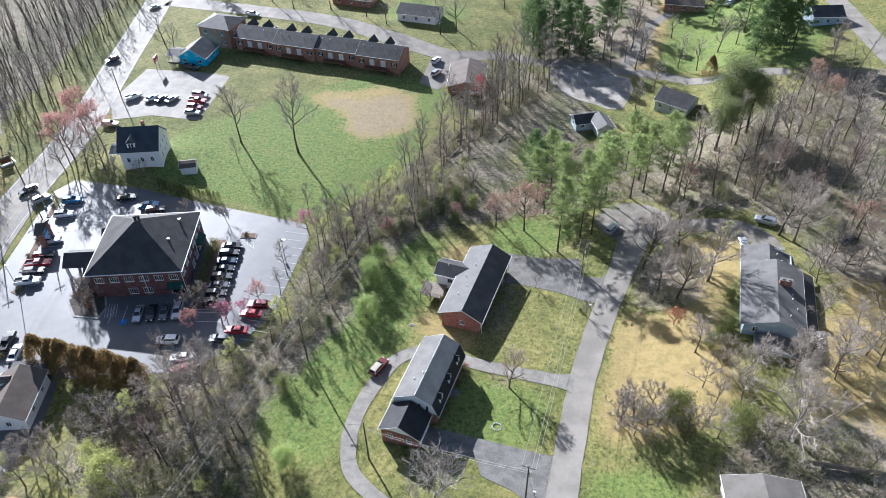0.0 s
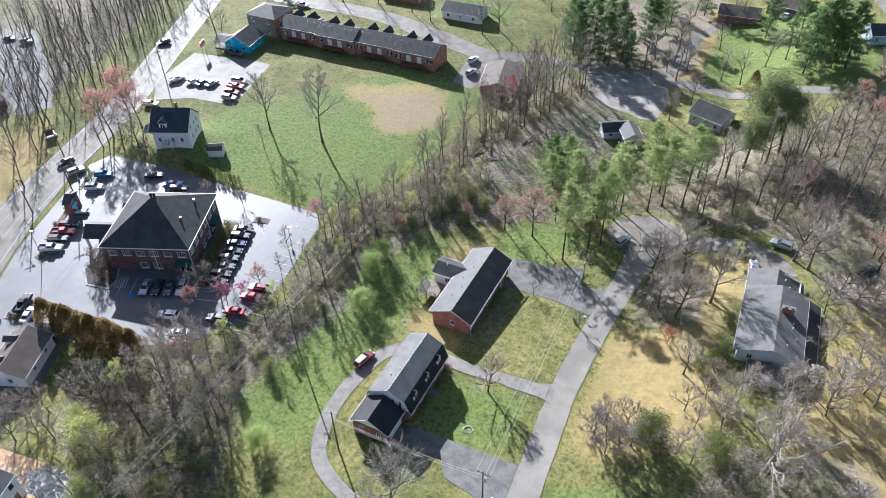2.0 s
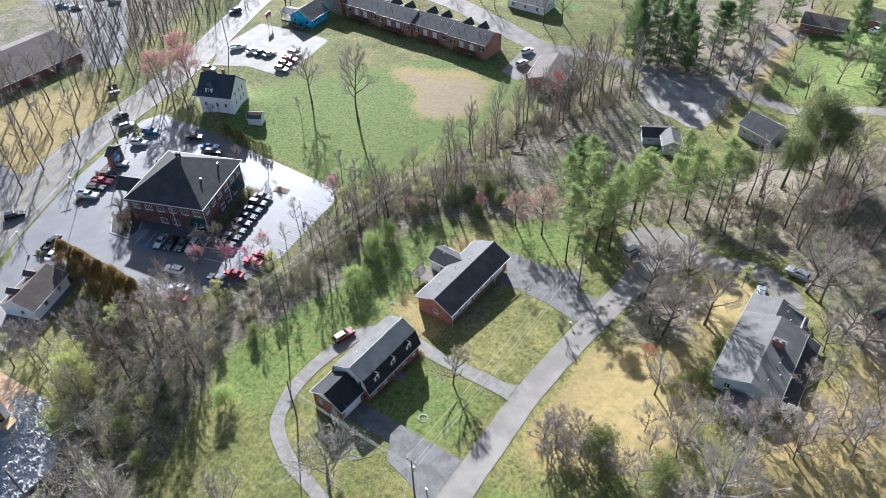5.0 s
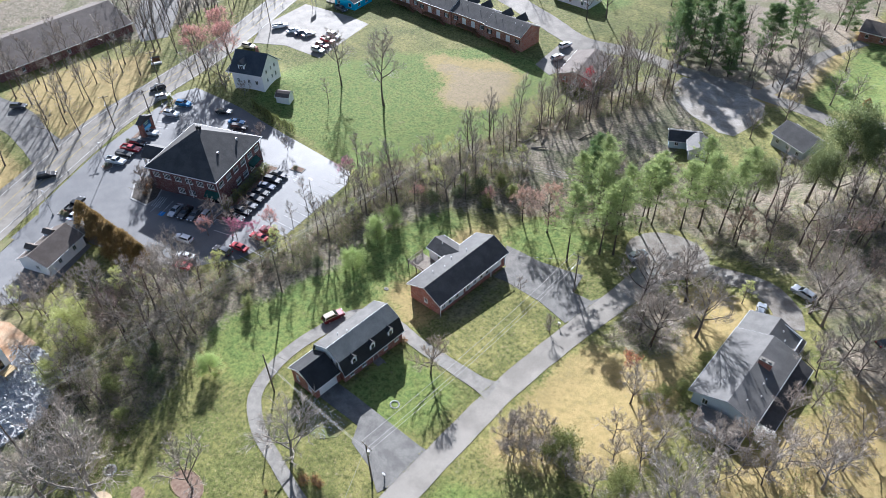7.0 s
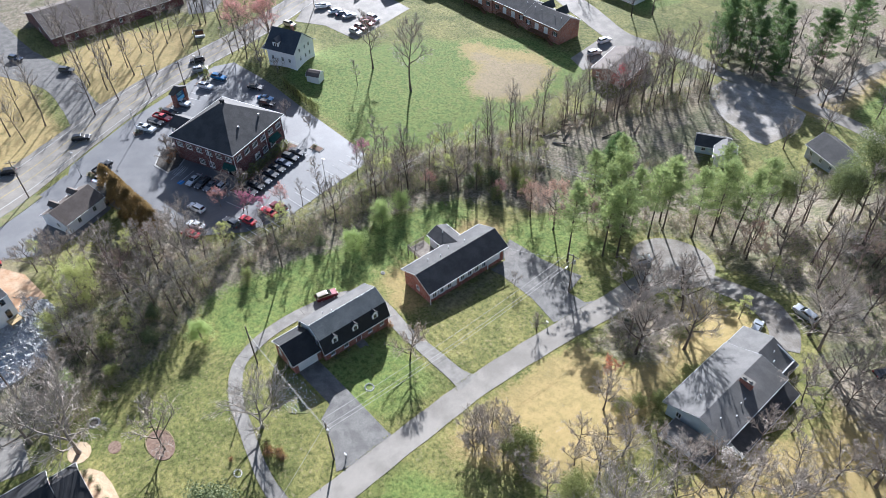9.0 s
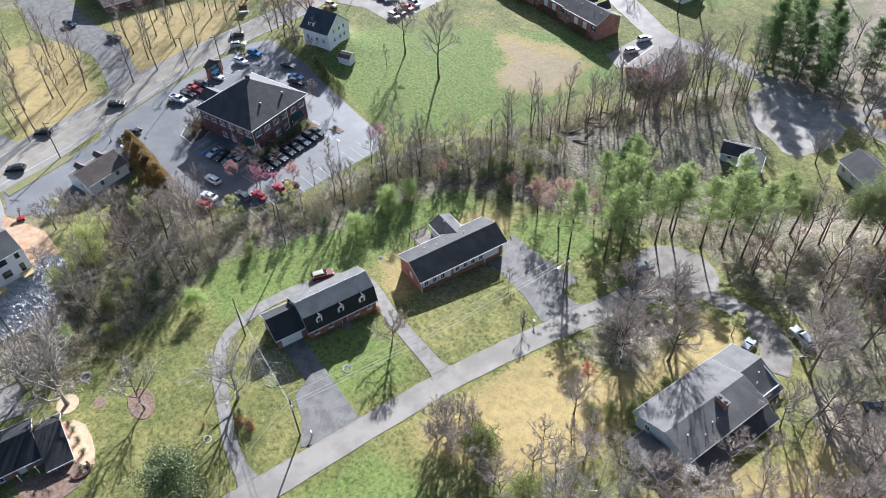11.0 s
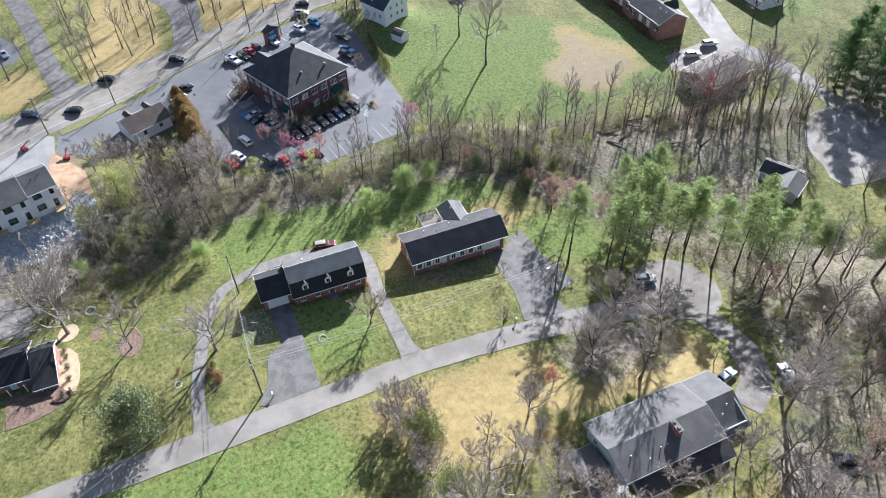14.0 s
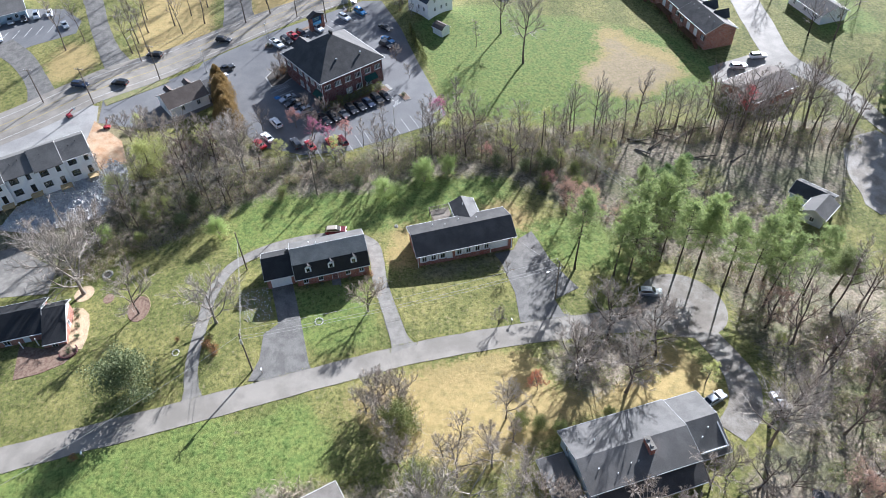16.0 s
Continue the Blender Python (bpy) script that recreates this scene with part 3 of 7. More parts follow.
def prism(bm, section, axis, a, b):
    """A solid with the given cross-section (u, z), run from a to b along 'x' or 'y'."""
    def at(s, u, z):
        return (s, u, z) if axis == "x" else (u, s, z)
    lo, hi = [bm.verts.new(at(a, u, z)) for u, z in section], [bm.verts.new(at(b, u, z)) for u, z in section]
    n = len(section)
    for i in range(n):
        bm.faces.new((lo[i], lo[(i + 1) % n], hi[(i + 1) % n], hi[i]))
    bm.faces.new(lo[::-1])
    bm.faces.new(hi)
    bmesh.ops.recalc_face_normals(bm, faces=bm.faces)


def cylinder(bm, x, y, z0, z1, r0, r1=None, n=10, axis="z"):
    r1 = r0 if r1 is None else r1
    rings = []
    for s, r in ((z0, r0), (z1, r1)):
        ring = []
        for k in range(n):
            c, d = r * math.cos(k * math.tau / n), r * math.sin(k * math.tau / n)
            ring.append(bm.verts.new((x + c, y + d, s) if axis == "z" else (x + c, s, y + d) if axis == "y" else (s, x + c, y + d)))
        rings.append(ring)
    for k in range(n):
        bm.faces.new((rings[0][k], rings[0][(k + 1) % n], rings[1][(k + 1) % n], rings[1][k]))
    bm.faces.new(rings[0][::-1])
    bm.faces.new(rings[1])
    return bm


def side_box(bm, side, ext, a, b, d0, d1, z0, z1):
    """A box on one side of a block: a to b along that side, d0 to d1 outwards from its face."""
    x0, x1, y0, y1 = ext
    if side == "S":
        box(bm, a, b, y0 - d1, y0 - d0, z0, z1)
    elif side == "N":
        box(bm, a, b, y1 + d0, y1 + d1, z0, z1)
    elif side == "W":
        box(bm, x0 - d1, x0 - d0, a, b, z0, z1)
    else:
        box(bm, x1 + d0, x1 + d1, a, b, z0, z1)


def window(h, side, ext, s, z, w, ht, mat=None, bars=1, shutters=None, sill=True):
    """A window with its frame, glazing bars and pane, set in its opening."""
    mat = mat or WHITE
    bm, f = bmesh.new(), 0.07
    a, b, z1 = s - w / 2, s + w / 2, z + ht
    side_box(bm, side, ext, a, a + f, -0.12, 0.03, z, z1)
    side_box(bm, side, ext, b - f, b, -0.12, 0.03, z, z1)
    side_box(bm, side, ext, a + f, b - f, -0.12, 0.03, z, z + f)
    side_box(bm, side, ext, a + f, b - f, -0.12, 0.03, z1 - f, z1)
    for k in range(bars):
        c = a + w * (k + 1) / (bars + 1)
        side_box(bm, side, ext, c - 0.03, c + 0.03, -0.1, 0.01, z + f, z1 - f)
    win = part("window", bm, mat, h)
    bm = bmesh.new()
    side_box(bm, side, ext, a + f, b - f, -0.085, -0.065, z + f, z1 - f)
    part("pane", bm, GLASS, win).visible_shadow = False
    if sill:
        bm = bmesh.new()
        side_box(bm, side, ext, a - 0.06, b + 0.06, 0.0, 0.09, z - 0.07, z - 0.004)
        part("sill", bm, mat, win)
    if shutters:
        for c in (a - 0.24, b + 0.24):
            bm = bmesh.new()
            side_box(bm, side, ext, c - 0.2, c + 0.2, 0.003, 0.05, z, z1)
            part("shutter", bm, shutters, win)
    return win


def door(h, side, ext, s, z, w, ht, mat, name="door", panels=4, label=""):
    bm = bmesh.new()
    a, b = s - w / 2, s + w / 2
    side_box(bm, side, ext, a, b, -0.12, -0.05, z, z + ht)
    for k in range(panels):
        z0 = z + ht * (k + 0.12) / panels
        side_box(bm, side, ext, a + 0.12 * w, b - 0.12 * w, -0.05, -0.03, z0, z0 + ht * 0.76 / panels)
    d = part(name, bm, mat, h, label)
    bm = bmesh.new()
    side_box(bm, side, ext, a - 0.09, a, -0.1, 0.025, z, z + ht + 0.09)
    side_box(bm, side, ext, b, b + 0.09, -0.1, 0.025, z, z + ht + 0.09)
    side_box(bm, side, ext, a, b, -0.1, 0.025, z + ht, z + ht + 0.09)
    part("door_frame", bm, WHITE, d)
    return d


def walls(h, ext, z0, z1, mat, openings=(), th=0.2, name="wall", skip=""):
    """Four walls round ext with real openings: rows (side, s, z, w, height, kind, options)."""
    x0, x1, y0, y1 = ext
    for side in "SNWE":
        if side in skip:
            continue
        lo, hi = (x0, x1) if side in "SN" else (y0 + th, y1 - th)
        mine = [o for o in openings if o[0] == side]
        cuts = sorted({lo, hi, *[o[1] - o[3] / 2 for o in mine], *[o[1] + o[3] / 2 for o in mine]})
        bm = bmesh.new()
        for a, b in zip(cuts, cuts[1:]):
            c, z = (a + b) / 2, z0
            for o in sorted([o for o in mine if abs(c - o[1]) < o[3] / 2], key=lambda o: o[2]):
                if o[2] > z + 0.01:
                    side_box(bm, side, ext, a, b, -th, 0, z, o[2])
                z = o[2] + o[4]
            side_box(bm, side, ext, a, b, -th, 0, z, z1)
        part(name, bm, mat, h)
        for o in mine:
            opt = o[6] if len(o) > 6 else {}
            if o[5] == "window":
                window(h, side, ext, *o[1:5], **opt)
            else:
                door(h, side, ext, *o[1:5], opt.get("mat", WHITE), o[5], opt.get("panels", 4), opt.get("label", ""))


def gable(h, ext, z, zr, axis, mat, peak=None, ends=(0, 1), th=0.2, name="gable_wall"):
    """The triangular wall tops under a gable roof whose ridge runs along axis."""
    x0, x1, y0, y1 = ext
    u0, u1, s0, s1 = (y0, y1, x0, x1) if axis == "x" else (x0, x1, y0, y1)
    mid = (u0 + u1) / 2 if peak is None else peak
    for e in ends:
        a, b = (s0, s0 + th) if e == 0 else (s1 - th, s1)
        bm = bmesh.new()
        prism(bm, [(u0, z), (u1, z), (mid, zr)], axis, a, b)
        part(name, bm, mat, h)


def roof(h, section, axis, a, b, mat, th=0.16, trim=WHITE, name="roof", label="", ends=(0, 1)):
    """A roof of folded slabs: section lists (u, z) from eave over the ridge to the other eave; with rake and eave boards."""
    bm = bmesh.new()
    prism(bm, section + [(u, z - th) for u, z in section[::-1]], axis, a, b)
    r = part(name, bm, mat, h, label)
    if trim:
        for e in ends:
            s0, s1 = (a - 0.05, a - 0.004) if e == 0 else (b + 0.004, b + 0.05)
            for (u0, z0), (u1, z1) in zip(section, section[1:]):
                bm = bmesh.new()
                prism(bm, [(u0, z0 - 0.03), (u1, z1 - 0.03), (u1, z1 - 0.22), (u0, z0 - 0.22)], axis, s0, s1)
                part("rake_board", bm, trim, r)
        for u, z, sgn in ((section[0][0], section[0][1], -1), (section[-1][0], section[-1][1], 1)):
            bm = bmesh.new()
            w = sorted((u + sgn * 0.004, u + sgn * 0.09))
            ro = [(w[0], w[1], a, b, z - 0.2, z - 0.02)] if axis == "y" else [(a, b, w[0], w[1], z - 0.2, z - 0.02)]
            box(bm, *ro[0])
            part("gutter", bm, trim, r)
    return r


def roof_vents(h, spots, mat=None):
    for x, y, z in spots:
        bm = bmesh.new()
        cylinder(bm, x, y, z - 0.2, z + 0.35, 0.07, n=8)
        cylinder(bm, x, y, z + 0.35, z + 0.42, 0.12, 0.1, 8)
        part("vent_pipe", bm, mat or METAL_GREY, h)


W, S2 = "window", {"shutters": WHITE}


def ranch_house():
    h = thing("ranch_house", -33.1, 105.6, -5.0, 0, "long single-storey red brick ranch house with black shingle roof", "house")
    e = (-4.0, 4.35, -10.3, 10.4)
    op = [("E", y, 0.95, 1.0, 1.5, W, S2) for y in (-9.0, -7.0, -5.0, -1.4, 0.6, 2.6, 4.6)]
    op += [("E", -3.5, 0.5, 1.0, 2.05, "door", {}), ("E", 7.4, 0.45, 3.6, 2.2, "garage_door", {"panels": 4, "label": "white panelled garage door"})]
    op += [("W", y, 1.0, 1.3, 1.4, W) for y in (-7, -3.5)] + [("S", 0.5, 1.1, 1.0, 1.2, W)]
    walls(h, e, -0.5, 3.3, BRICK_RED, op)
    roof(h, [(-4.6, 3.55), (0.6, 5.8), (5.0, 3.4)], "y", -10.8, 11.1, SHINGLE_CHAR)
    gable(h, e, 3.3, 5.55, "y", BRICK_RED, 0.6)
    w = (-9.2, -4.3, 0.6, 5.4)
    walls(h, w, -0.6, 3.1, SIDING, [("S", -6.0, 1.0, 1.3, 1.4, W), ("W", 3.0, 1.0, 1.4, 1.4, W)], skip="E", name="wing_wall")
    roof(h, [(0.2, 3.25), (3.0, 4.55), (5.8, 3.25)], "x", -9.7, -1.9, SHINGLE_CHAR, name="wing_roof", ends=(0,))
    gable(h, w, 3.1, 4.4, "x", SIDING, ends=(0,))
    roof_vents(h, [(-0.9, -3.0, 5.2), (-2.2, 0.3, 4.65), (-2.0, -5.5, 4.7), (-1.2, 4.0, 5.05), (-7.0, 2.6, 4.4)], WHITE)
    for y in (5.4, 10.0):
        part("porch_post", boxes((4.7, 4.85, y - 0.08, y + 0.08, 0, 3.3)), WHITE, h)
    part("downspout", boxes((4.8, 4.9, -10.5, -10.4, 0, 3.3)), WHITE, h)
    # deck with its railing
    d = thing("wooden_deck", -42.2, 104.0, -6.3, 0, "weathered grey timber deck with railing behind the ranch house", "deck")
    for i in range(16):
        part("deck_board", boxes((-2.2 + i * 0.3, -1.93 + i * 0.3, -2.4, 2.0, 1.7, 1.75)), WOOD_GREY, d)
    for x, y in [(-2.2, -2.4), (-2.2, -0.2), (-2.2, 2.0), (0.2, -2.4), (2.5, -2.4)]:
        part("post", boxes((x - 0.07, x + 0.07, y - 0.07, y + 0.07, -0.3, 2.8)), WOOD_GREY, d)
    for r in ((-2.25, -2.15, -2.4, 2.0), (-2.2, 2.5, -2.45, -2.35)):
        part("handrail", boxes((*r, 2.72, 2.8), (*r, 1.9, 1.96)), WOOD_GREY, d)
    for i in range(14):
        part("baluster", boxes((-2.22, -2.18, -2.2 + i * 0.3, -2.12 + i * 0.3, 1.9, 2.75)), WOOD_GREY, d)
        part("baluster", boxes((-2.0 + i * 0.32, -1.92 + i * 0.32, -2.42, -2.38, 1.9, 2.75)), WOOD_GREY, d)


def cape_house():
    h = thing("cape_house", -32.9, 77.6, -3.6, 0, "red brick house with black gambrel roof and three white dormers", "house")
    e = (-4.6, 4.0, -7.3, 7.3)
    op = [("E", y, 0.7, 1.0, 1.6, W) for y in (-5.6, -2.6, 3.0, 5.8)] + [("E", 0.3, 0.3, 1.1, 2.1, "door", {"mat": BRICK_DARK})]
    op += [("W", y, 0.8, 1.1, 1.5, W) for y in (-5, -1.5, 2, 5)]
    walls(h, e, -1.2, 2.75, BRICK_RED, op)
    sec = [(-5.0, 2.6), (-4.1, 5.0), (0.1, 7.25), (3.35, 5.65), (4.5, 2.6)]
    # one roof, two tones: shaded front coloured black, sunlit back coloured grey
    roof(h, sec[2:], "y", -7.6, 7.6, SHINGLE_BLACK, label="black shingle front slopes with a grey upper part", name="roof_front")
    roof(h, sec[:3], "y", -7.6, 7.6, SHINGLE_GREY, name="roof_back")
    # faded upper shingles, coloured paler still to stand in for grazing sunlight
    bm = bmesh.new()
    prism(bm, [(0.1, 7.265), (3.3, 5.695), (3.3, 5.68), (0.1, 7.255)], "y", -7.58, 7.58)
    part("upper_slope", bm, SHINGLE_MID, h, "faded grey-green upper slope")
    for y0, y1 in ((-7.3, -7.1), (7.1, 7.3)):
        bm = bmesh.new()
        prism(bm, [(-4.6, 2.75), (4.1, 2.75), (3.15, 5.45), (0.1, 7.05), (-3.95, 4.8)], "y", y0, y1)
        part("gable_wall", bm, SIDING, h, "white siding gable")
    for y, s in ((-7.3, "S"), (7.3, "N")):
        window(h, s, e, 1.5, 3.2, 1.0, 1.4, shutters=SHINGLE_BLACK)
    for y in (-4.7, -0.1, 4.5):
        d = part("dormer", boxes((2.75, 4.05, y - 0.62, y + 0.62, 3.6, 5.2)), SIDING, h, "white dormer")
        bm = bmesh.new()
        prism(bm, [(y - 0.8, 5.1), (y, 5.85), (y + 0.8, 5.1), (y + 0.8, 5.02), (y, 5.75), (y - 0.8, 5.02)], "x", 2.4, 4.2)
        part("dormer_roof", bm, SHINGLE_BLACK, d)
        bm = bmesh.new()
        prism(bm, [(y - 0.62, 5.18), (y, 5.72), (y + 0.62, 5.18)], "x", 3.9, 4.08)
        part("dormer_gable", bm, WHITE, d)
        part("dormer_window", boxes((4.05, 4.09, y - 0.4, y + 0.4, 3.85, 4.95)), WHITE, d)
        part("dormer_pane", boxes((4.09, 4.1, y - 0.32, y - 0.02, 3.92, 4.88), (4.09, 4.1, y + 0.02, y + 0.32, 3.92, 4.88)), CAR_GLASS, d)
    g = (-4.3, 2.9, -13.2, -7.3)
    walls(h, g, -1.2, 3.05, BRICK_RED, [("E", -10.4, 0.15, 3.9, 2.15, "garage_door", {"panels": 4, "label": "white panelled garage door"}), ("S", -2.6, 0.8, 0.9, 1.5, W), ("S", 1.0, 0.8, 0.9, 1.5, W)], skip="N", name="garage_wall")
    roof(h, [(-4.7, 3.05), (-0.7, 5.4), (3.3, 3.05)], "y", -13.6, -7.62, SHINGLE_BLACK, name="garage_roof", ends=(0,))
    gable(h, g, 3.05, 5.15, "y", SIDING, -0.7, ends=(0,))
    part("link_wall", boxes((2.2, 2.4, -7.32, -7.2, -0.4, 2.6)), BRICK_RED, h)
    roof_vents(h, [(-0.4, -2.2, 6.95), (-1.6, -3.6, 6.3)], WHITE)
    part("front_step", boxes((4.02, 5.6, -0.6, 1.2, -0.3, 0.12), (5.62, 6.1, -0.5, 1.1, -0.3, 0.0)), CONCRETE, h)


def office():
    h = thing("office_building", -106.2, 90.2, -4.6, 23.2, "two-storey dark red brick office with a black pyramid roof", "office building")
    e = (-9.8, 9.8, -9.7, 9.7)
    op = []
    for s in ("S", "E"):
        for k in range(6):
            c = -8.0 + k * 3.2
            op.append((s, c, 4.3, 1.9, 1.5, W, {"bars": 3}))
            if k in (2, 3) or (s == "E" and k in (4,)):
                op.append((s, c, 0.7, 1.9, 1.7, W, {"bars": 3}))
            elif (s == "S" and k == 5) or (s == "E" and k == 4):
                op.append((s, c, 0.1, 2.6, 2.1, "door", {"mat": CAR_GLASS, "panels": 1}))
    op += [(s, c, 4.3, 1.9, 1.5, W, {"bars": 3}) for s in ("N", "W") for c in (-6.5, -2, 2.5, 7)]
    walls(h, e, -0.3, 7.2, BRICK_DARK, op, 0.3)
    bm = bmesh.new()
    r, zt = 10.35, 7.25
    base = [bm.verts.new((x * r, y * r, z)) for z in (zt - 0.25, zt) for x, y in ((-1, -1), (1, -1), (1, 1), (-1, 1))]
    bm.faces.new(base[:4][::-1])
    for i in range(4):
        bm.faces.new((base[i], base[(i + 1) % 4], base[4 + (i + 1) % 4], base[4 + i]))
    cap = [bm.verts.new((x * 0.5, y * 0.5, 13.6)) for x, y in ((-1, -1), (1, -1), (1, 1), (-1, 1))]
    for i in range(4):
        bm.faces.new((base[4 + i], base[4 + (i + 1) % 4], cap[(i + 1) % 4], cap[i]))
    bm.faces.new(cap)
    part("roof", bm, SHINGLE_CHAR, h, "dark charcoal shingle pyramid roof")
    for a in ((-10.5, 10.5, -10.5, -10.36), (-10.5, 10.5, 10.36, 10.5), (-10.5, -10.36, -10.36, 10.36), (10.36, 10.5, -10.36, 10.36)):
        part("gutter", boxes((*a, zt - 0.2, zt - 0.04)), WHITE, h)
    for x, y in ((9.84, -9.74), (1.5, -9.74), (9.84, 2.6), (9.84, 9.6)):
        part("downspout", boxes((x, x + 0.1, y - 0.1, y, 0, 7.1)), WHITE, h)
    for x, y, z in ((6.5, -2.5, 9.3), (4.0, 4.0, 10.3), (7.2, 4.6, 9.1)):
        part("roof_vent", cylinder(cylinder(bmesh.new(), x, y, z - 0.3, z + 0.7, 0.22), x, y, z + 0.7, z + 0.85, 0.34, 0.25), METAL_GREY, h)
    for x, y in ((-0.45, 0.5), (0.25, 0.6)):
        part("roof_vent", cylinder(cylinder(bmesh.new(), x, y, 13.2, 14.1, 0.3), x, y, 14.1, 14.4, 0.42, 0.3), DARK, h)
    for args in (("S", 8.0, 2.9), ("E", 5.4, 2.9)):
        s, c, w = args
        bm = bmesh.new()
        sec = [(9.72, 3.7), (11.0, 2.7), (11.0, 2.45), (9.72, 2.6)] if s == "E" else [(-9.72, 3.7), (-11.0, 2.7), (-11.0, 2.45), (-9.72, 2.6)]
        sec = [(u + (0.1 if s == "E" else 0), z) for u, z in sec]
        prism(bm, sec, "y" if s == "E" else "x", c - w / 2 - 0.4, c + w / 2 + 0.4)
        part("awning", bm, AWNING, h, "dark green canvas awning")
    # entrance canopy on the road side
    bm = bmesh.new()
    prism(bm, [(-3.0, 3.5), (0, 5.3), (3.0, 3.5), (3.0, 3.2), (0, 5.0), (-3.0, 3.2)], "x", -18.8, -9.0)
    part("canopy_roof", bm, SHINGLE_CHAR, h)
    bm = bmesh.new()
    prism(bm, [(-2.8, 3.3), (2.8, 3.3), (0, 5.0)], "x", -18.6, -18.4)
    part("canopy_gable", bm, WHITE, h)
    for x in (-18.2, -12.0):
        for y in (-2.5, 2.5):
            part("column", boxes((x - 0.25, x + 0.25, y - 0.25, y + 0.25, -0.2, 3.3)), WHITE, h)
    for y in (-6.6, 6.6):
        part("bay", boxes((-11.6, -9.82, y - 1.6, y + 1.6, -0.2, 5.0)), BRICK_DARK, h)
        bm = bmesh.new()
        prism(bm, [(y - 1.9, 5.0), (y, 6.6), (y + 1.9, 5.0)], "x", -11.9, -8.4)
        part("bay_roof", bm, SHINGLE_CHAR, h)


def east_house():
    h = thing("east_house", 25.8, 115.5, 1.2, 2.0, "large house with weathered grey shingle roof and brick chimney", "house")
    e = (-5.2, 4.9, -8.7, 9.0)
    op = [("W", y, 0.7, 1.2, 1.4, W) for y in (-6, -2.5, 1, 5)] + [("S", u, 0.8, 1.0, 1.4, W) for u in (-3,)]
    walls(h, e, -1.0, 2.85, SIDING_PALEBLUE, op)
    roof(h, [(-6.0, 2.75), (0.4, 5.15), (5.7, 3.7)], "y", -9.2, 9.2, SHINGLE_GREY, name="roof", trim=SIDING_GREY)
    for y0, y1 in ((e[2], e[2] + 0.2), (e[3] - 0.2, e[3])):
        bm = bmesh.new()
        prism(bm, [(-5.2, 2.85), (4.9, 2.85), (4.9, 3.65), (0.4, 4.9)], "y", y0, y1)
        part("gable_wall", bm, SIDING_PALEBLUE, h)
    part("upper_wall", boxes((4.7, 4.9, e[2] + 0.2, e[3] - 0.2, 2.85, 3.6)), SIDING_PALEBLUE, h)
    lo = (4.95, 7.6, -7.4, 9.0)
    walls(h, lo, -1.2, 1.85, SIDING_GREY, [("E", y, -0.2, 1.4, 1.2, W) for y in (-5, 0, 5)], skip="W", name="porch_wall")
    roof(h, [(4.95, 3.2), (8.3, 1.9)], "y", -7.8, 9.4, SHINGLE_CHAR, name="lower_roof", trim=SIDING_GREY)
    x = (-5.2, 4.2, 9.1, 15.0)
    walls(h, x, -1.0, 2.2, SIDING_GREY, [("W", 12, 0.7, 1.2, 1.3, W), ("N", 0, -0.3, 2.6, 2.1, "garage_door")], skip="S", name="wing_wall")
    roof(h, [(-6.0, 2.3), (-0.6, 3.95), (4.9, 1.4)], "y", 9.25, 15.4, SHINGLE_GREY, name="wing_roof", trim=SIDING_GREY, ends=(1,))
    gable(h, x, 2.2, 3.8, "y", SIDING_GREY, -0.6, ends=(1,))
    l = (-2.6, 4.4, -13.4, -8.8)
    walls(h, l, -1.2, 1.3, SIDING_GREY, [("S", 0.5, -0.2, 1.4, 1.2, W)], skip="N", name="annex_wall")
    roof(h, [(-3.1, 1.35), (1.1, 1.95), (5.0, 1.2)], "y", -13.9, -9.3, SHINGLE_GREY, name="annex_roof", trim=SIDING_GREY, ends=(0,))
    c = part("chimney", boxes((0.7, 2.9, 1.7, 2.5, 3.5, 6.0)), BRICK_RED, h)
    part("chimney_cap", boxes((0.6, 3.0, 1.6, 2.6, 6.0, 6.12), (1.0, 1.4, 1.9, 2.3, 6.12, 6.3), (2.1, 2.5, 1.9, 2.3, 6.12, 6.3)), CONCRETE, c)
    roof_vents(h, [(-2.0, -5.0, 4.3), (2.6, -6.5, 4.5), (3.2, -1.5, 4.35), (4.0, -4.0, 4.15), (3.2, -0.3, 4.35), (2.0, 11.5, 2.8), (1.0, 13.0, 3.2)], WHITE)


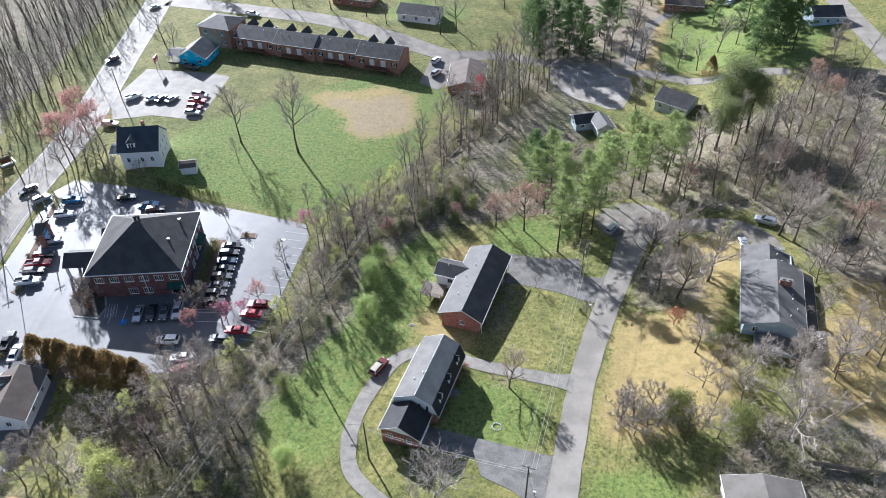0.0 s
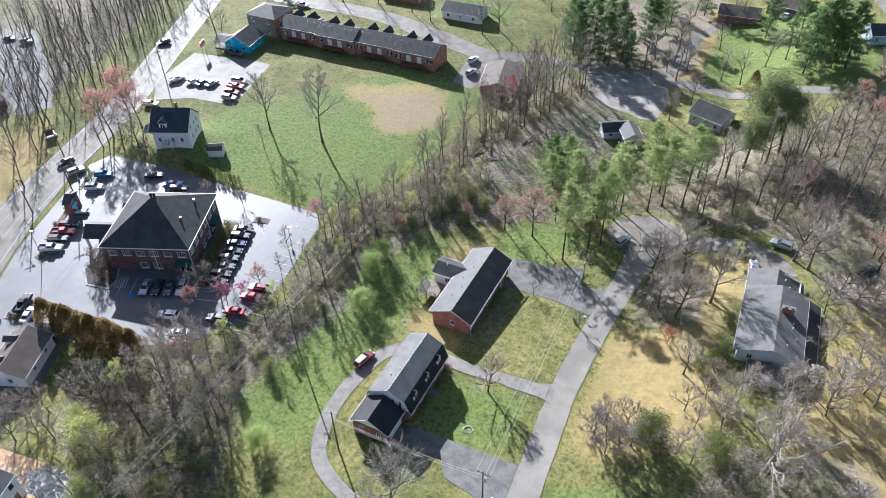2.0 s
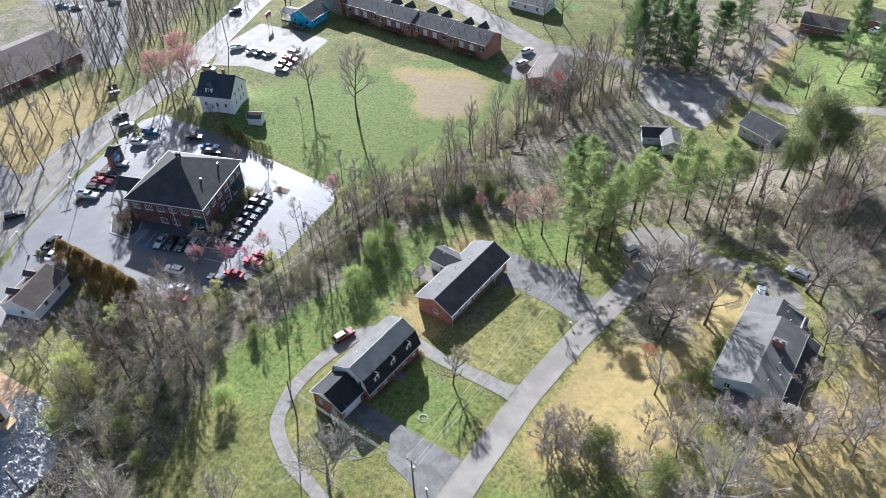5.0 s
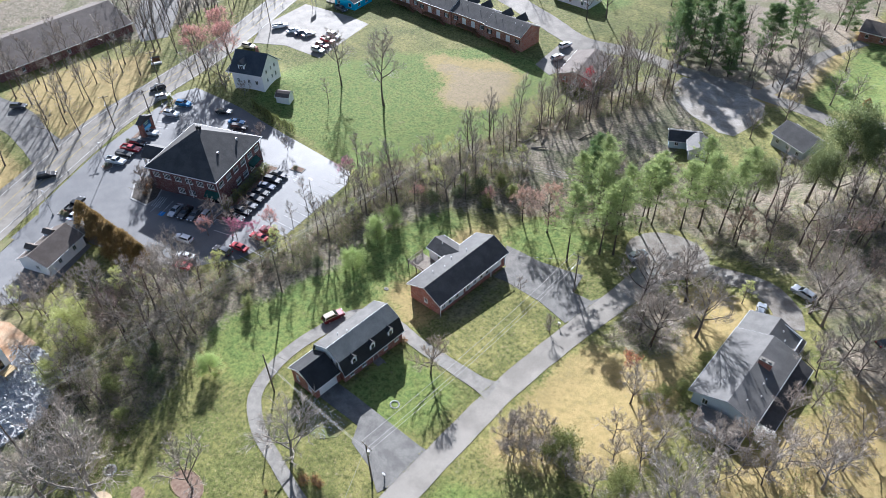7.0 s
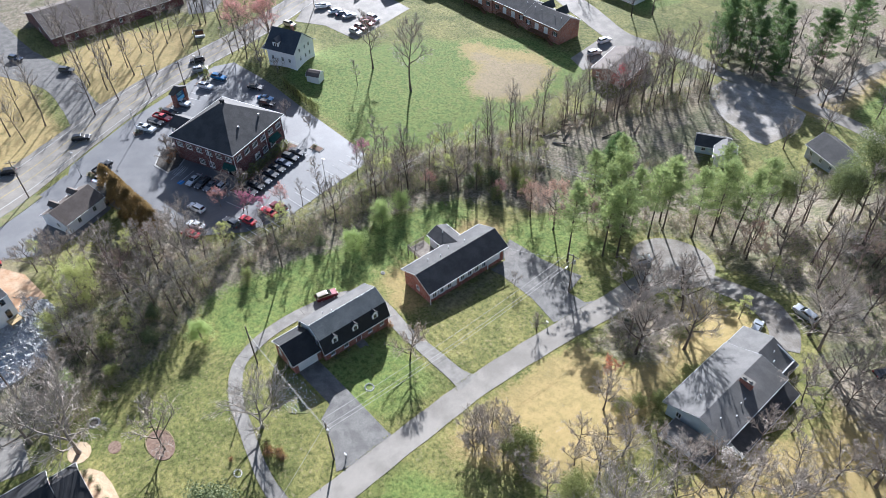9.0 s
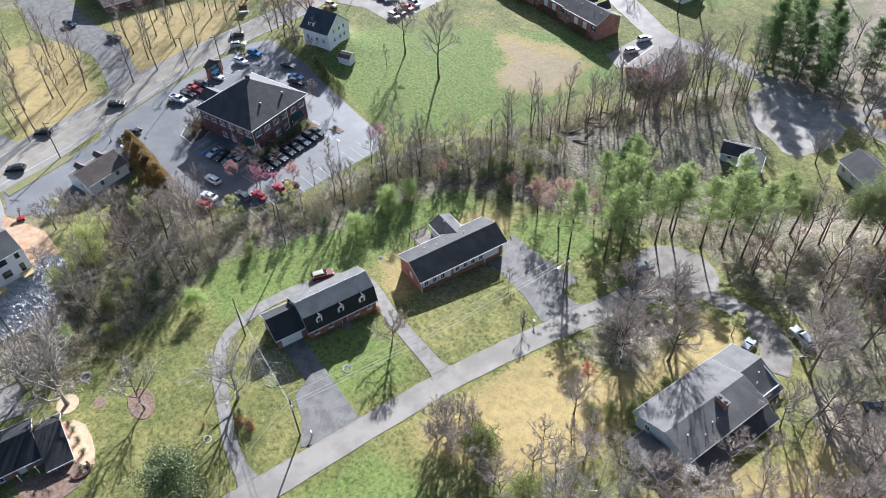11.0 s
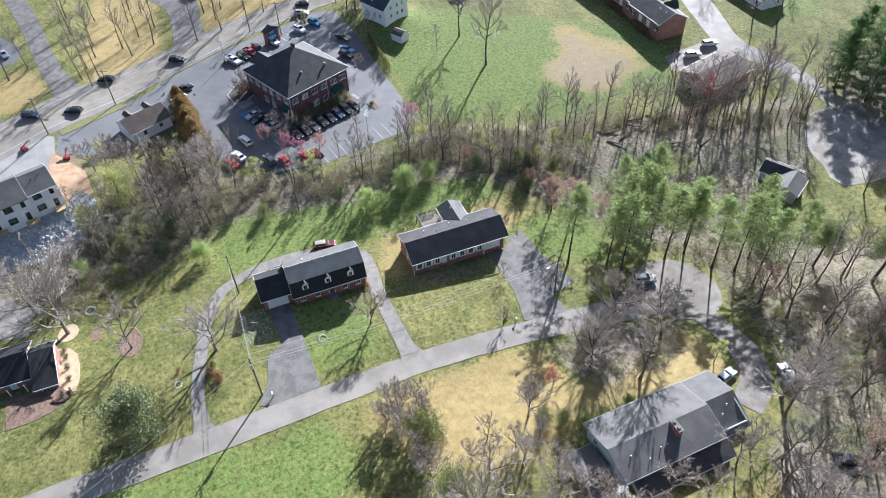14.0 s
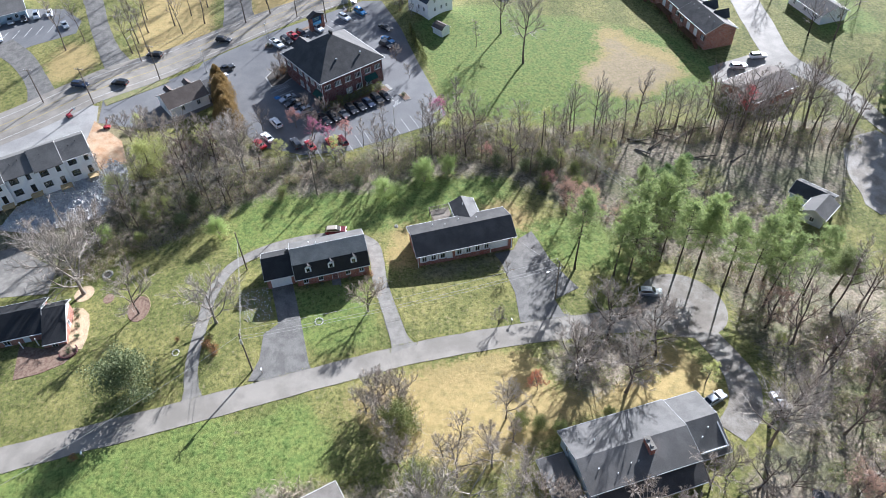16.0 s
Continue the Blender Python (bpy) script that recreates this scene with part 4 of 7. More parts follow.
def townhouses():
    g = "row of white townhouses"
    # units step down the row, each a house of its own
    yaw = -73.0
    dx, dy = math.cos(radians(yaw)), math.sin(radians(yaw))
    for k in range(4):
        cx, cy = -83.2 + dx * (3.3 + k * 6.4), 27.6 + dy * (3.3 + k * 6.4)
        off = (0.0, 0.7, 0.0, 0.7)[k]
        h = thing("townhouse", cx, cy, -2.2, yaw, "white-sided townhouse with grey shingle roof and rear deck", "townhouse", g)
        e = (-3.2, 3.2, -4.6, 4.6 + off)
        op = [("N", -1.7, 4.3, 0.9, 1.4, W, {"mat": SHINGLE_BLACK}), ("N", 1.4, 4.3, 1.8, 1.4, W, {"mat": SHINGLE_BLACK}), ("N", 1.6, 1.2, 1.8, 1.5, W, {"mat": SHINGLE_BLACK}), ("N", -1.6, 0.6, 1.0, 2.1, "door", {"mat": CAR_GLASS, "panels": 1})]
        op += [(s, y, z, 0.9, 1.4, W, {"mat": SHINGLE_BLACK}) for s in "WE" for y in (-2.5, 2) for z in (1.2, 4.3)] if k in (0, 3) else []
        walls(h, e, -0.6, 6.2, SIDING, op)
        zr = 8.6 + 0.3 * (k % 2)
        roof(h, [(-5.0, 6.2), (0.2, zr), (5.0 + off, 6.1)], "x", -3.2 + 0.03, 3.2 - 0.03, SHINGLE_GREY, trim=WHITE if k in (0, 3) else None)
        gable(h, e, 6.2, zr - 0.2, "x", SIDING, 0.2)
        roof_vents(h, [(0.8, 2.0, 7.6), (-1.0, 1.4, 7.8)], DARK)
        d = part("deck", boxes((-2.9, -0.4, 4.62 + off, 6.6 + off, 0.35, 0.5)), WOOD_NEW, h, "new pine deck")
        for x in (-2.85, -0.5):
            part("deck_post", boxes((x, x + 0.1, 6.45 + off, 6.55 + off, -0.9, 1.4)), WOOD_NEW, d)
        part("deck_rail", boxes((-2.9, -0.4, 6.48 + off, 6.54 + off, 1.3, 1.4)), WOOD_NEW, d)
        part("downspout", boxes((3.05, 3.15, 4.62 + off, 4.72 + off, 0, 6.1)), WHITE, h)


def brick_house_left():
    h = thing("brick_house", -32.6, 17.0, -4.0, 0, "brick house with black shingle roof and white trim", "house")
    e = (-5.0, 3.0, -10.0, 4.6)
    walls(h, e, -0.6, 2.9, BRICK_ORANGE, [("E", y, 0.9, 1.2, 1.4, W) for y in (-8, -5, -2)] + [("E", 1.5, 0.2, 1.0, 2.1, "door", {})])
    roof(h, [(-5.8, 2.9), (-1.2, 5.3), (3.6, 3.0)], "y", -10.6, 5.0, SHINGLE_BLACK)
    gable(h, e, 2.9, 5.1, "y", SIDING, -1.2)
    x = (-3.2, 5.9, 4.7, 9.0)
    walls(h, x, -0.6, 2.6, BRICK_ORANGE, [("E", 6.9, 0.8, 1.1, 1.4, W), ("N", 1.0, 0.8, 1.0, 1.4, W)], skip="S", name="wing_wall")
    roof(h, [(-3.8, 3.1), (-0.8, 4.9), (6.4, 2.5)], "y", 5.02, 9.4, SHINGLE_BLACK, name="wing_roof", ends=(1,))
    gable(h, x, 2.6, 4.6, "y", SIDING, -0.8, ends=(1,))
    for y in (0.8, 3.6):
        part("porch_post", boxes((4.5, 4.65, y, y + 0.15, -0.4, 2.9)), WHITE, h)


def cottage():
    h = thing("cottage", -105.0, 48.3, -4.2, -66.0, "small white-sided cottage with brown shingle roof", "house")
    e = (-6.0, 5.0, -4.2, 3.6)
    walls(h, e, -0.6, 2.9, SIDING, [("N", -3, 0.8, 1.0, 1.4, W), ("N", 1.5, 0.8, 1.0, 1.4, W), ("W", 0, 0.9, 1.0, 1.3, W), ("E", 0.5, 0.9, 1.0, 1.3, W), ("S", 0, 0.2, 1.0, 2.0, "door", {})])
    roof(h, [(-4.7, 2.8), (-0.3, 5.2), (4.1, 2.8)], "x", -6.4, 5.4, SHINGLE_BROWN)
    gable(h, e, 2.9, 5.0, "x", SIDING, -0.3)
    for x in (-3.2, 2.2):
        d = part("dormer", boxes((x - 0.8, x + 0.8, -3.4, -1.6, 3.6, 4.7)), SIDING, h)
        bm = bmesh.new()
        prism(bm, [(x - 1.0, 4.6), (x, 5.4), (x + 1.0, 4.6)], "y", -3.7, -1.0)
        part("dormer_roof", bm, SHINGLE_BROWN, d)
    part("porch", boxes((-9.2, -6.05, -3.6, 3.2, -0.6, 0.2), (-9.4, -6.05, -3.8, 3.4, 2.3, 2.5)), SHINGLE_CHAR, h)
    for y in (-3.4, 0, 3.0):
        part("porch_post", boxes((-9.1, -8.95, y, y + 0.15, 0.2, 2.3)), WHITE, h)


def white_house():
    h = thing("white_house", -133.7, 125.1, -1.7, 24.0, "two-storey white house with slate blue-grey shingle roof", "house")
    e = (-5.2, 5.0, -4.8, 4.8)
    op = [("S", x, z, 0.9, 1.4, W) for x in (-3.4, 0.2, 2.8) for z in (1.0,)] + [("E", y, z, 0.8, 1.3, W) for y in (-2.2, 0.4, 2.4) for z in (1.0, 3.7)]
    walls(h, e, -2.2, 4.8, SIDING, op)
    roof(h, [(-5.6, 4.5), (0, 9.1), (5.6, 4.5)], "x", -5.6, 5.4, SHINGLE_BLUE)
    gable(h, e, 4.8, 8.8, "x", SIDING)
    window(h, "E", e, 0.0, 6.0, 0.8, 1.2)
    d = part("dormer", boxes((-2.7, -0.7, -4.5, -1.6, 4.8, 6.9)), SIDING, h)
    bm = bmesh.new()
    prism(bm, [(-3.0, 6.8), (-1.7, 8.0), (-0.4, 6.8)], "y", -4.8, -0.6)
    part("dormer_roof", bm, SHINGLE_BLUE, d)
    part("dormer_pane", boxes((-2.3, -1.8, -4.55, -4.5, 5.4, 6.4), (-1.6, -1.1, -4.55, -4.5, 5.4, 6.4)), CAR_GLASS, d)
    roof(h, [(-3.0, 2.7), (0, 3.5), (3.0, 2.7)], "x", -8.9, -5.65, SHINGLE_BLUE, name="porch_roof", ends=(0,))
    for y in (-2.4, 2.4):
        part("porch_post", boxes((-8.6, -8.4, y - 0.1, y + 0.1, -0.3, 2.6)), WHITE, h)
    part("chimney", boxes((0.5, 1.2, 1.0, 1.7, 7.4, 9.9)), BRICK_ORANGE, h)


def shed_small(x, y, yaw, label, wall, top, l=2.0, w=1.6, ht=2.2):
    h = thing("garden_shed", x, y, ground(x, y), yaw, label, "shed")
    e = (-w, w, -l, l)
    walls(h, e, -0.2, ht, wall, [("S", 0, 0.1, 1.2, 1.8, "door", {})])
    roof(h, [(-w - 0.25, ht - 0.1), (-w * 0.6, ht + 0.75), (0, ht + 1.1), (w * 0.6, ht + 0.75), (w + 0.25, ht - 0.1)], "y", -l - 0.2, l + 0.2, top)
    for y0, y1 in ((-l, -l + 0.1), (l - 0.1, l)):
        bm = bmesh.new()
        prism(bm, [(-w, ht), (w, ht), (w * 0.55, ht + 0.6), (0, ht + 0.95), (-w * 0.55, ht + 0.6)], "y", y0, y1)
        part("gable_wall", bm, wall, h)


def turquoise_house():
    h = thing("turquoise_house", -158.5, 184.0, -4.6, 8.0, "bright turquoise house with grey shingle roof", "house")
    e = (-4.4, 5.0, -4.6, 5.0)
    walls(h, e, -0.3, 3.0, SIDING_BLUE, [("S", x, 0.9, 1.3, 1.3, W) for x in (-2.6, 2.8)] + [("E", y, 0.9, 1.2, 1.3, W) for y in (-2, 2)])
    roof(h, [(-5.0, 2.9), (0.3, 6.0), (5.6, 2.9)], "y", -5.2, 5.6, SHINGLE_GREY)
    gable(h, e, 3.0, 5.8, "y", SIDING_BLUE, 0.3)
    window(h, "S", e, -1.6, 3.4, 0.8, 0.9)
    window(h, "S", e, 2.2, 3.4, 0.8, 0.9)
    roof(h, [(-4.6, 2.9), (-1.5, 3.8), (1.6, 2.9)], "x", -9.4, -4.6, SHINGLE_CHAR, name="porch_roof", ends=(0,))
    for y in (-4.2, 1.2):
        part("porch_post", boxes((-9.1, -8.95, y, y + 0.15, -0.2, 2.8)), WHITE, h)
    part("porch_floor", boxes((-9.3, -4.45, -4.4, 1.4, -0.2, 0.35)), WOOD_GREY, h)


def apartments():
    yaw = 1.5
    for k in range(4):
        x = -141.5 + k * 15.4 - 0.5
        h = thing("apartment_block", x, 199.0 - (0.6 if k % 2 else 0) + k * 0.35, -4.6, yaw, "single-storey raised red brick apartments with grey shingle roof", "apartments", "brick apartment row")
        e = (-7.6, 7.6, -4.6, 4.6)
        op = [("S", u, 2.3, 1.1, 1.4, W, {"shutters": SHINGLE_BLACK}) for u in (-5.9, 5.7)] + [("S", u, 1.7, 1.5, 2.1, "french_door", {"panels": 1}) for u in (-2.2, 1.8)]
        walls(h, e, -0.4, 5.2, BRICK_ORANGE, op)
        roof(h, [(-5.3, 5.1), (0, 7.7), (5.3, 5.1)], "x", -7.75, 7.6, SHINGLE_CHAR)
        gable(h, e, 5.2, 7.5, "x", BRICK_ORANGE)
        for gx in (-5.2, 0.8):
            bm = bmesh.new()
            prism(bm, [(gx - 1.5, 5.6), (gx, 7.85), (gx + 1.5, 5.6)], "y", 1.0, 5.8)
            part("cross_gable", bm, SHINGLE_CHAR, h)
        d = part("deck", boxes((-4.2, 3.4, -6.6, -4.62, 1.45, 1.6)), WOOD_BROWN, h, "brown timber deck")
        for px in (-4.1, -0.5, 3.2):
            part("deck_post", boxes((px, px + 0.12, -6.6, -6.48, -0.4, 2.6)), WOOD_BROWN, d)
        part("deck_rail", boxes((-4.2, 3.4, -6.62, -6.56, 2.5, 2.6), (-4.2, 3.4, -6.62, -6.56, 2.0, 2.06)), WOOD_BROWN, d)
        bm = bmesh.new()
        prism(bm, [(3.4, 1.6), (3.4, 1.4), (6.4, -0.4), (6.6, -0.2)], "y", -6.6, -5.5)
        part("deck_stairs", bm, WOOD_BROWN, d)
        for v in (-6.0, -3.2, 2.4, 5.2):
            part("vent_pipe", cylinder(bmesh.new(), v, -1.5, 6.6, 7.4, 0.08, n=6), METAL_GREY, h)
    h = thing("apartment_end_block", -157.8, 199.5, -4.6, 0, "two-storey red brick end block with dark hipped roof", "apartments")
    e = (-6.2, 6.2, -5.4, 5.4)
    walls(h, e, -0.4, 7.2, BRICK_ORANGE, [("S", u, z, 1.2, 1.5, W) for u in (-3.6, 3.4) for z in (1.2, 4.6)] + [("E", u, 4.6, 1.0, 1.4, W) for u in (-2.5, 2.5)])
    bm = bmesh.new()
    lo = [bm.verts.new(p) for p in ((-6.8, -6, 7.1), (6.8, -6, 7.1), (6.8, 6, 7.1), (-6.8, 6, 7.1))]
    hi = [bm.verts.new(p) for p in ((-1.5, 0, 9.4), (1.5, 0, 9.4))]
    for f in ((lo[3], lo[2], lo[1], lo[0]), (lo[0], lo[1], hi[1], hi[0]), (lo[1], lo[2], hi[1]), (lo[2], lo[3], hi[0], hi[1]), (lo[3], lo[0], hi[0])):
        bm.faces.new(f)
    part("roof", bm, SHINGLE_CHAR, h)


def plain_house(name, x, y, yaw, lx, ly, ht, rise, wall, top, label, axis="x", up=0.0, wins=3):
    """A lesser house of the neighbourhood: walls, windows, a door and a gable roof."""
    h = thing(name, x, y, ground(x, y) + up, yaw, label, "house" if name != "outbuilding" else "outbuilding")
    e = (-lx / 2, lx / 2, -ly / 2, ly / 2)
    op = [("S", -lx / 2 + lx * (k + 0.5) / wins, 0.9, 1.0, 1.3, W) for k in range(wins)] + [("E", ly * 0.2, 0.9, 1.0, 1.3, W), ("W", 0, 0.9, 1.0, 1.3, W), ("N", 0, 0.1, 1.0, 2.0, "door", {})]
    walls(h, e, -0.8, ht, wall, op)
    if axis == "x":
        roof(h, [(-ly / 2 - 0.6, ht - 0.05), (0, ht + rise), (ly / 2 + 0.6, ht - 0.05)], "x", -lx / 2 - 0.4, lx / 2 + 0.4, top)
    else:
        roof(h, [(-lx / 2 - 0.6, ht - 0.05), (0, ht + rise), (lx / 2 + 0.6, ht - 0.05)], "y", -ly / 2 - 0.4, ly / 2 + 0.4, top)
    gable(h, e, ht, ht + rise - 0.2, axis, wall)
    return h


ranch_house(), cape_house(), office(), east_house(), townhouses(), brick_house_left(), cottage(), white_house(), turquoise_house(), apartments()
shed_small(-120.6, 125.0, -60, "small white shed with brown gambrel roof on the lawn", SIDING, SHINGLE_BROWN)
plain_house("outbuilding", -24.5, 186.5, 30, 8.0, 5.0, 2.6, 1.5, SIDING_PALEBLUE, SHINGLE_CHAR, "small pale blue outbuilding with dark roof beside the pines", wins=2)
plain_house("outbuilding", -19.6, 184.6, 30, 4.5, 6.5, 3.0, 1.5, SIDING_GREY, SHINGLE_GREY, "pale grey garage with shingle roof beside the pines", "y", wins=1)
plain_house("far_house", -0.5, 202.5, -20, 10, 8, 3.2, 2.6, SIDING_GREY, SHINGLE_CHAR, "pale grey house with dark roof behind the pines")
plain_house("far_house", -98, 239, 2, 15, 9, 3.0, 2.2, SIDING, SHINGLE_CHAR, "white house with dark roof across the street")
plain_house("far_house", -128, 246, 2, 16, 9, 2.9, 2.0, BRICK_ORANGE, SHINGLE_BROWN, "brick house with brown roof across the street")
plain_house("far_house", -66, 199, 14, 11, 16, 2.8, 1.8, BRICK_ORANGE, SHINGLE_BROWN, "low house with brown roof among bare trees", "y")
plain_house("far_house", -6, 282, 5, 14, 9, 3.0, 2.2, BRICK_ORANGE, SHINGLE_BROWN, "brick house with brown roof on a far lawn")
plain_house("far_house", 10, 288, -10, 13, 9, 3.0, 2.2, BRICK_ORANGE, SHINGLE_BROWN, "brick house with reddish roof on a far lawn")
plain_house("far_house", 40, 262, 20, 10, 8, 3.2, 2.2, SIDING_PALEBLUE, SHINGLE_CHAR, "pale blue house with dark roof beside the far road")
plain_house("far_house", 66, 190, 15, 12, 9, 3.0, 2.0, BRICK_ORANGE, SHINGLE_BROWN, "tan house with brown roof among the trees")
plain_house("near_house", 26.0, 67.0, 14, 11, 11, 2.7, 1.2, SIDING, SHINGLE_TAN, "house with pale tan-grey shingle roof", "y")
plain_house("clinic", -176, -6, 14, 20, 10, 3.0, 2.4, SIDING_PALEBLUE, SHINGLE_GREY, "pale blue-white clinic building with grey roof", "y")
plain_house("lodge", -211.5, 95, 92, 46, 26, 3.2, 4.4, BRICK_DARK, SHINGLE_BROWN, "wide low building with brown roof under bare trees")

# ---- vehicles ----
def paint(name, c, metal=0.3):
    m, nt, b = graph(name)
    co = nt.nodes.new("ShaderNodeTexCoord").outputs["Object"]
    dust = ramp(nt, noise_of(nt, co, 2.0), 0.5, 0.8)
    nt.links.new(blend(nt, math_of(nt, "MULTIPLY", dust, 0.25), c, (0.35, 0.33, 0.3)), b.inputs["Base Color"])
    b.inputs["Metallic"].default_value, b.inputs["Roughness"].default_value, b.inputs["Coat Weight"].default_value = metal, 0.32, 0.8
    return m


CAR_PAINT = {"white": paint("white car paint", (0.75, 0.76, 0.77), 0.0), "black": paint("black car paint", (0.012, 0.013, 0.016)), "silver": paint("silver car paint", (0.42, 0.44, 0.46), 0.6),
             "grey": paint("dark grey car paint", (0.09, 0.095, 0.105), 0.5), "red": paint("red car paint", (0.42, 0.02, 0.03), 0.1), "blue": paint("bright blue car paint", (0.01, 0.17, 0.4), 0.3), "navy": paint("navy car paint", (0.015, 0.03, 0.07)), "tan": paint("tan car paint", (0.52, 0.45, 0.36), 0.2), "maroon": paint("maroon car paint", (0.13, 0.012, 0.02))}
HEADLIGHT = plain("headlight lens", (0.75, 0.76, 0.78), 0.1)
TAILLIGHT = plain("red tail light lens", (0.4, 0.01, 0.01), 0.2)
CHROME = plain("alloy wheel metal", (0.6, 0.6, 0.62), 0.3, 0.9)
# half-profiles: (x along the car, z), lower body and glasshouse
KINDS = {
    "sedan": (4.8, 1.82, [(-2.4, 0.45), (-2.38, 0.95), (-1.75, 1.0), (0.95, 0.98), (2.1, 0.82), (2.38, 0.62), (2.4, 0.4), (1.9, 0.28), (-2.0, 0.28)], [(-1.75, 0.99), (-1.0, 1.42), (0.15, 1.45), (1.05, 0.97)]),
    "suv": (4.8, 1.92, [(-2.35, 0.45), (-2.4, 1.12), (-1.6, 1.15), (0.95, 1.12), (2.2, 1.0), (2.38, 0.7), (2.4, 0.42), (1.9, 0.32), (-2.0, 0.32)], [(-2.3, 1.12), (-1.95, 1.7), (0.15, 1.74), (1.1, 1.11)]),
    "van": (5.1, 2.0, [(-2.5, 0.45), (-2.55, 1.15), (-1.6, 1.18), (1.3, 1.12), (2.3, 0.98), (2.52, 0.7), (2.55, 0.42), (2.0, 0.32), (-2.1, 0.32)], [(-2.48, 1.15), (-2.35, 1.86), (0.4, 1.88), (1.6, 1.08)]),
    "pickup": (5.6, 1.98, [(-2.8, 0.55), (-2.8, 1.12), (-0.9, 1.14), (1.1, 1.15), (2.55, 1.08), (2.78, 0.8), (2.8, 0.5), (2.2, 0.4), (-2.2, 0.4)], [(-0.85, 1.13), (-0.7, 1.78), (0.55, 1.8), (1.25, 1.13)]),
}
made_cars = {}


def hull(profile, half, tuck=0.0, top=None):
    bm = bmesh.new()
    zmax, zmin = max(z for _, z in profile), min(z for _, z in profile)
    sides = []
    for sgn in (-1, 1):
        sides.append([bm.verts.new((x, sgn * (half - tuck * (z - zmin) / (zmax - zmin)), z)) for x, z in profile])
    n = len(profile)
    for i in range(n):
        bm.faces.new((sides[0][i], sides[0][(i + 1) % n], sides[1][(i + 1) % n], sides[1][i]))
    bm.faces.new(sides[0][::-1])
    bm.faces.new(sides[1])
    bmesh.ops.recalc_face_normals(bm, faces=bm.faces)
    bmesh.ops.bevel(bm, geom=bm.edges[:], offset=0.07, segments=1, affect="EDGES", clamp_overlap=True)
    return bm


def car(kind, colour, x, y, yaw, where="parked", top=None):
    key = (kind, colour, where, top)
    z = ground(x, y) + 0.06
    m = pose(x, y, z, 0, 0, yaw)
    if key in made_cars:
        return copy_thing(made_cars[key], m)
    names = {"sedan": "sedan", "suv": "sport utility vehicle", "van": "minivan", "pickup": "pickup truck"}
    length, width, body, cabin = KINDS[kind]
    c = thing(kind, 0, 0, 0, 0, f"{colour} {names[kind]} {where}", "truck" if kind == "pickup" else "car", "cars in the neighbourhood")
    b = part("body", hull(body, width / 2, 0.06), CAR_PAINT[colour], c)
    if kind == "pickup":
        part("bed", boxes((-2.7, -0.95, -0.78, 0.78, 1.145, 1.16)), DARK, b, "dark open cargo bed")
        part("bed_side", boxes((-2.75, -0.9, 0.78, 0.93, 1.14, 1.42), (-2.75, -0.9, -0.93, -0.78, 1.14, 1.42), (-2.8, -2.72, -0.93, 0.93, 1.14, 1.42)), CAR_PAINT[colour], b)
    prof = cabin + [(cabin[-1][0] - 0.05, cabin[-1][1] - 0.12), (cabin[0][0] + 0.05, cabin[0][1] - 0.12)]
    z_lo, z_hi, hw = min(p[1] for p in prof), max(p[1] for p in prof), width / 2 - 0.1
    cab = part("cabin", hull(prof, hw, 0.22), CAR_PAINT[top or colour], c)

    def half(z):
        return hw - 0.22 * (z - z_lo) / (z_hi - z_lo)

    def pane(name, pts, lift):
        bm = bmesh.new()
        inner, outer = [bm.verts.new(Vector(p) - Vector(lift)) for p in pts], [bm.verts.new(Vector(p) + Vector(lift)) for p in pts]
        k = len(pts)
        for i in range(k):
            bm.faces.new((inner[i], inner[(i + 1) % k], outer[(i + 1) % k], outer[i]))
        bm.faces.new(inner[::-1])
        bm.faces.new(outer)
        bmesh.ops.recalc_face_normals(bm, faces=bm.faces)
        part(name, bm, CAR_GLASS, cab, "dark tinted glass")

    for name, (u0, w0), (u1, w1), sgn in (("rear_window", cabin[0], cabin[1], -1), ("windscreen", cabin[3], cabin[2], 1)):
        pa, pb = (u0 + (u1 - u0) * 0.1, w0 + (w1 - w0) * 0.1), (u0 + (u1 - u0) * 0.9, w0 + (w1 - w0) * 0.9)
        pane(name, [(pa[0], -half(pa[1]) + 0.08, pa[1]), (pa[0], half(pa[1]) - 0.08, pa[1]), (pb[0], half(pb[1]) - 0.08, pb[1]), (pb[0], -half(pb[1]) + 0.08, pb[1])], (sgn * 0.02, 0, 0.02))
    za, zb = z_lo + (z_hi - z_lo) * 0.32, z_lo + (z_hi - z_lo) * 0.88
    for sgn in (-1, 1):
        pane("side_window", [(cabin[0][0] + 0.3, sgn * half(za), za), (cabin[3][0] - 0.28, sgn * half(za), za), (cabin[2][0] - 0.05, sgn * half(zb), zb), (cabin[1][0] + 0.1, sgn * half(zb), zb)], (0, sgn * 0.02, 0.005))
    base = length / 2 * 0.58
    for px in (-base, base):
        for s in (-1, 1):
            w = part("wheel", cylinder(bmesh.new(), px, 0.34, s * (width / 2 - 0.1) - 0.11, s * (width / 2 - 0.1) + 0.11, 0.34, n=14, axis="y"), DARK, c)
            part("rim", cylinder(bmesh.new(), px, 0.34, s * (width / 2 - 0.1) + (0.111 if s > 0 else -0.125), s * (width / 2 - 0.1) + (0.125 if s > 0 else -0.111), 0.21, n=10, axis="y"), CHROME, w)
    nose, tail = max(p[0] for p in body), min(p[0] for p in body)
    zf = body[4][1]
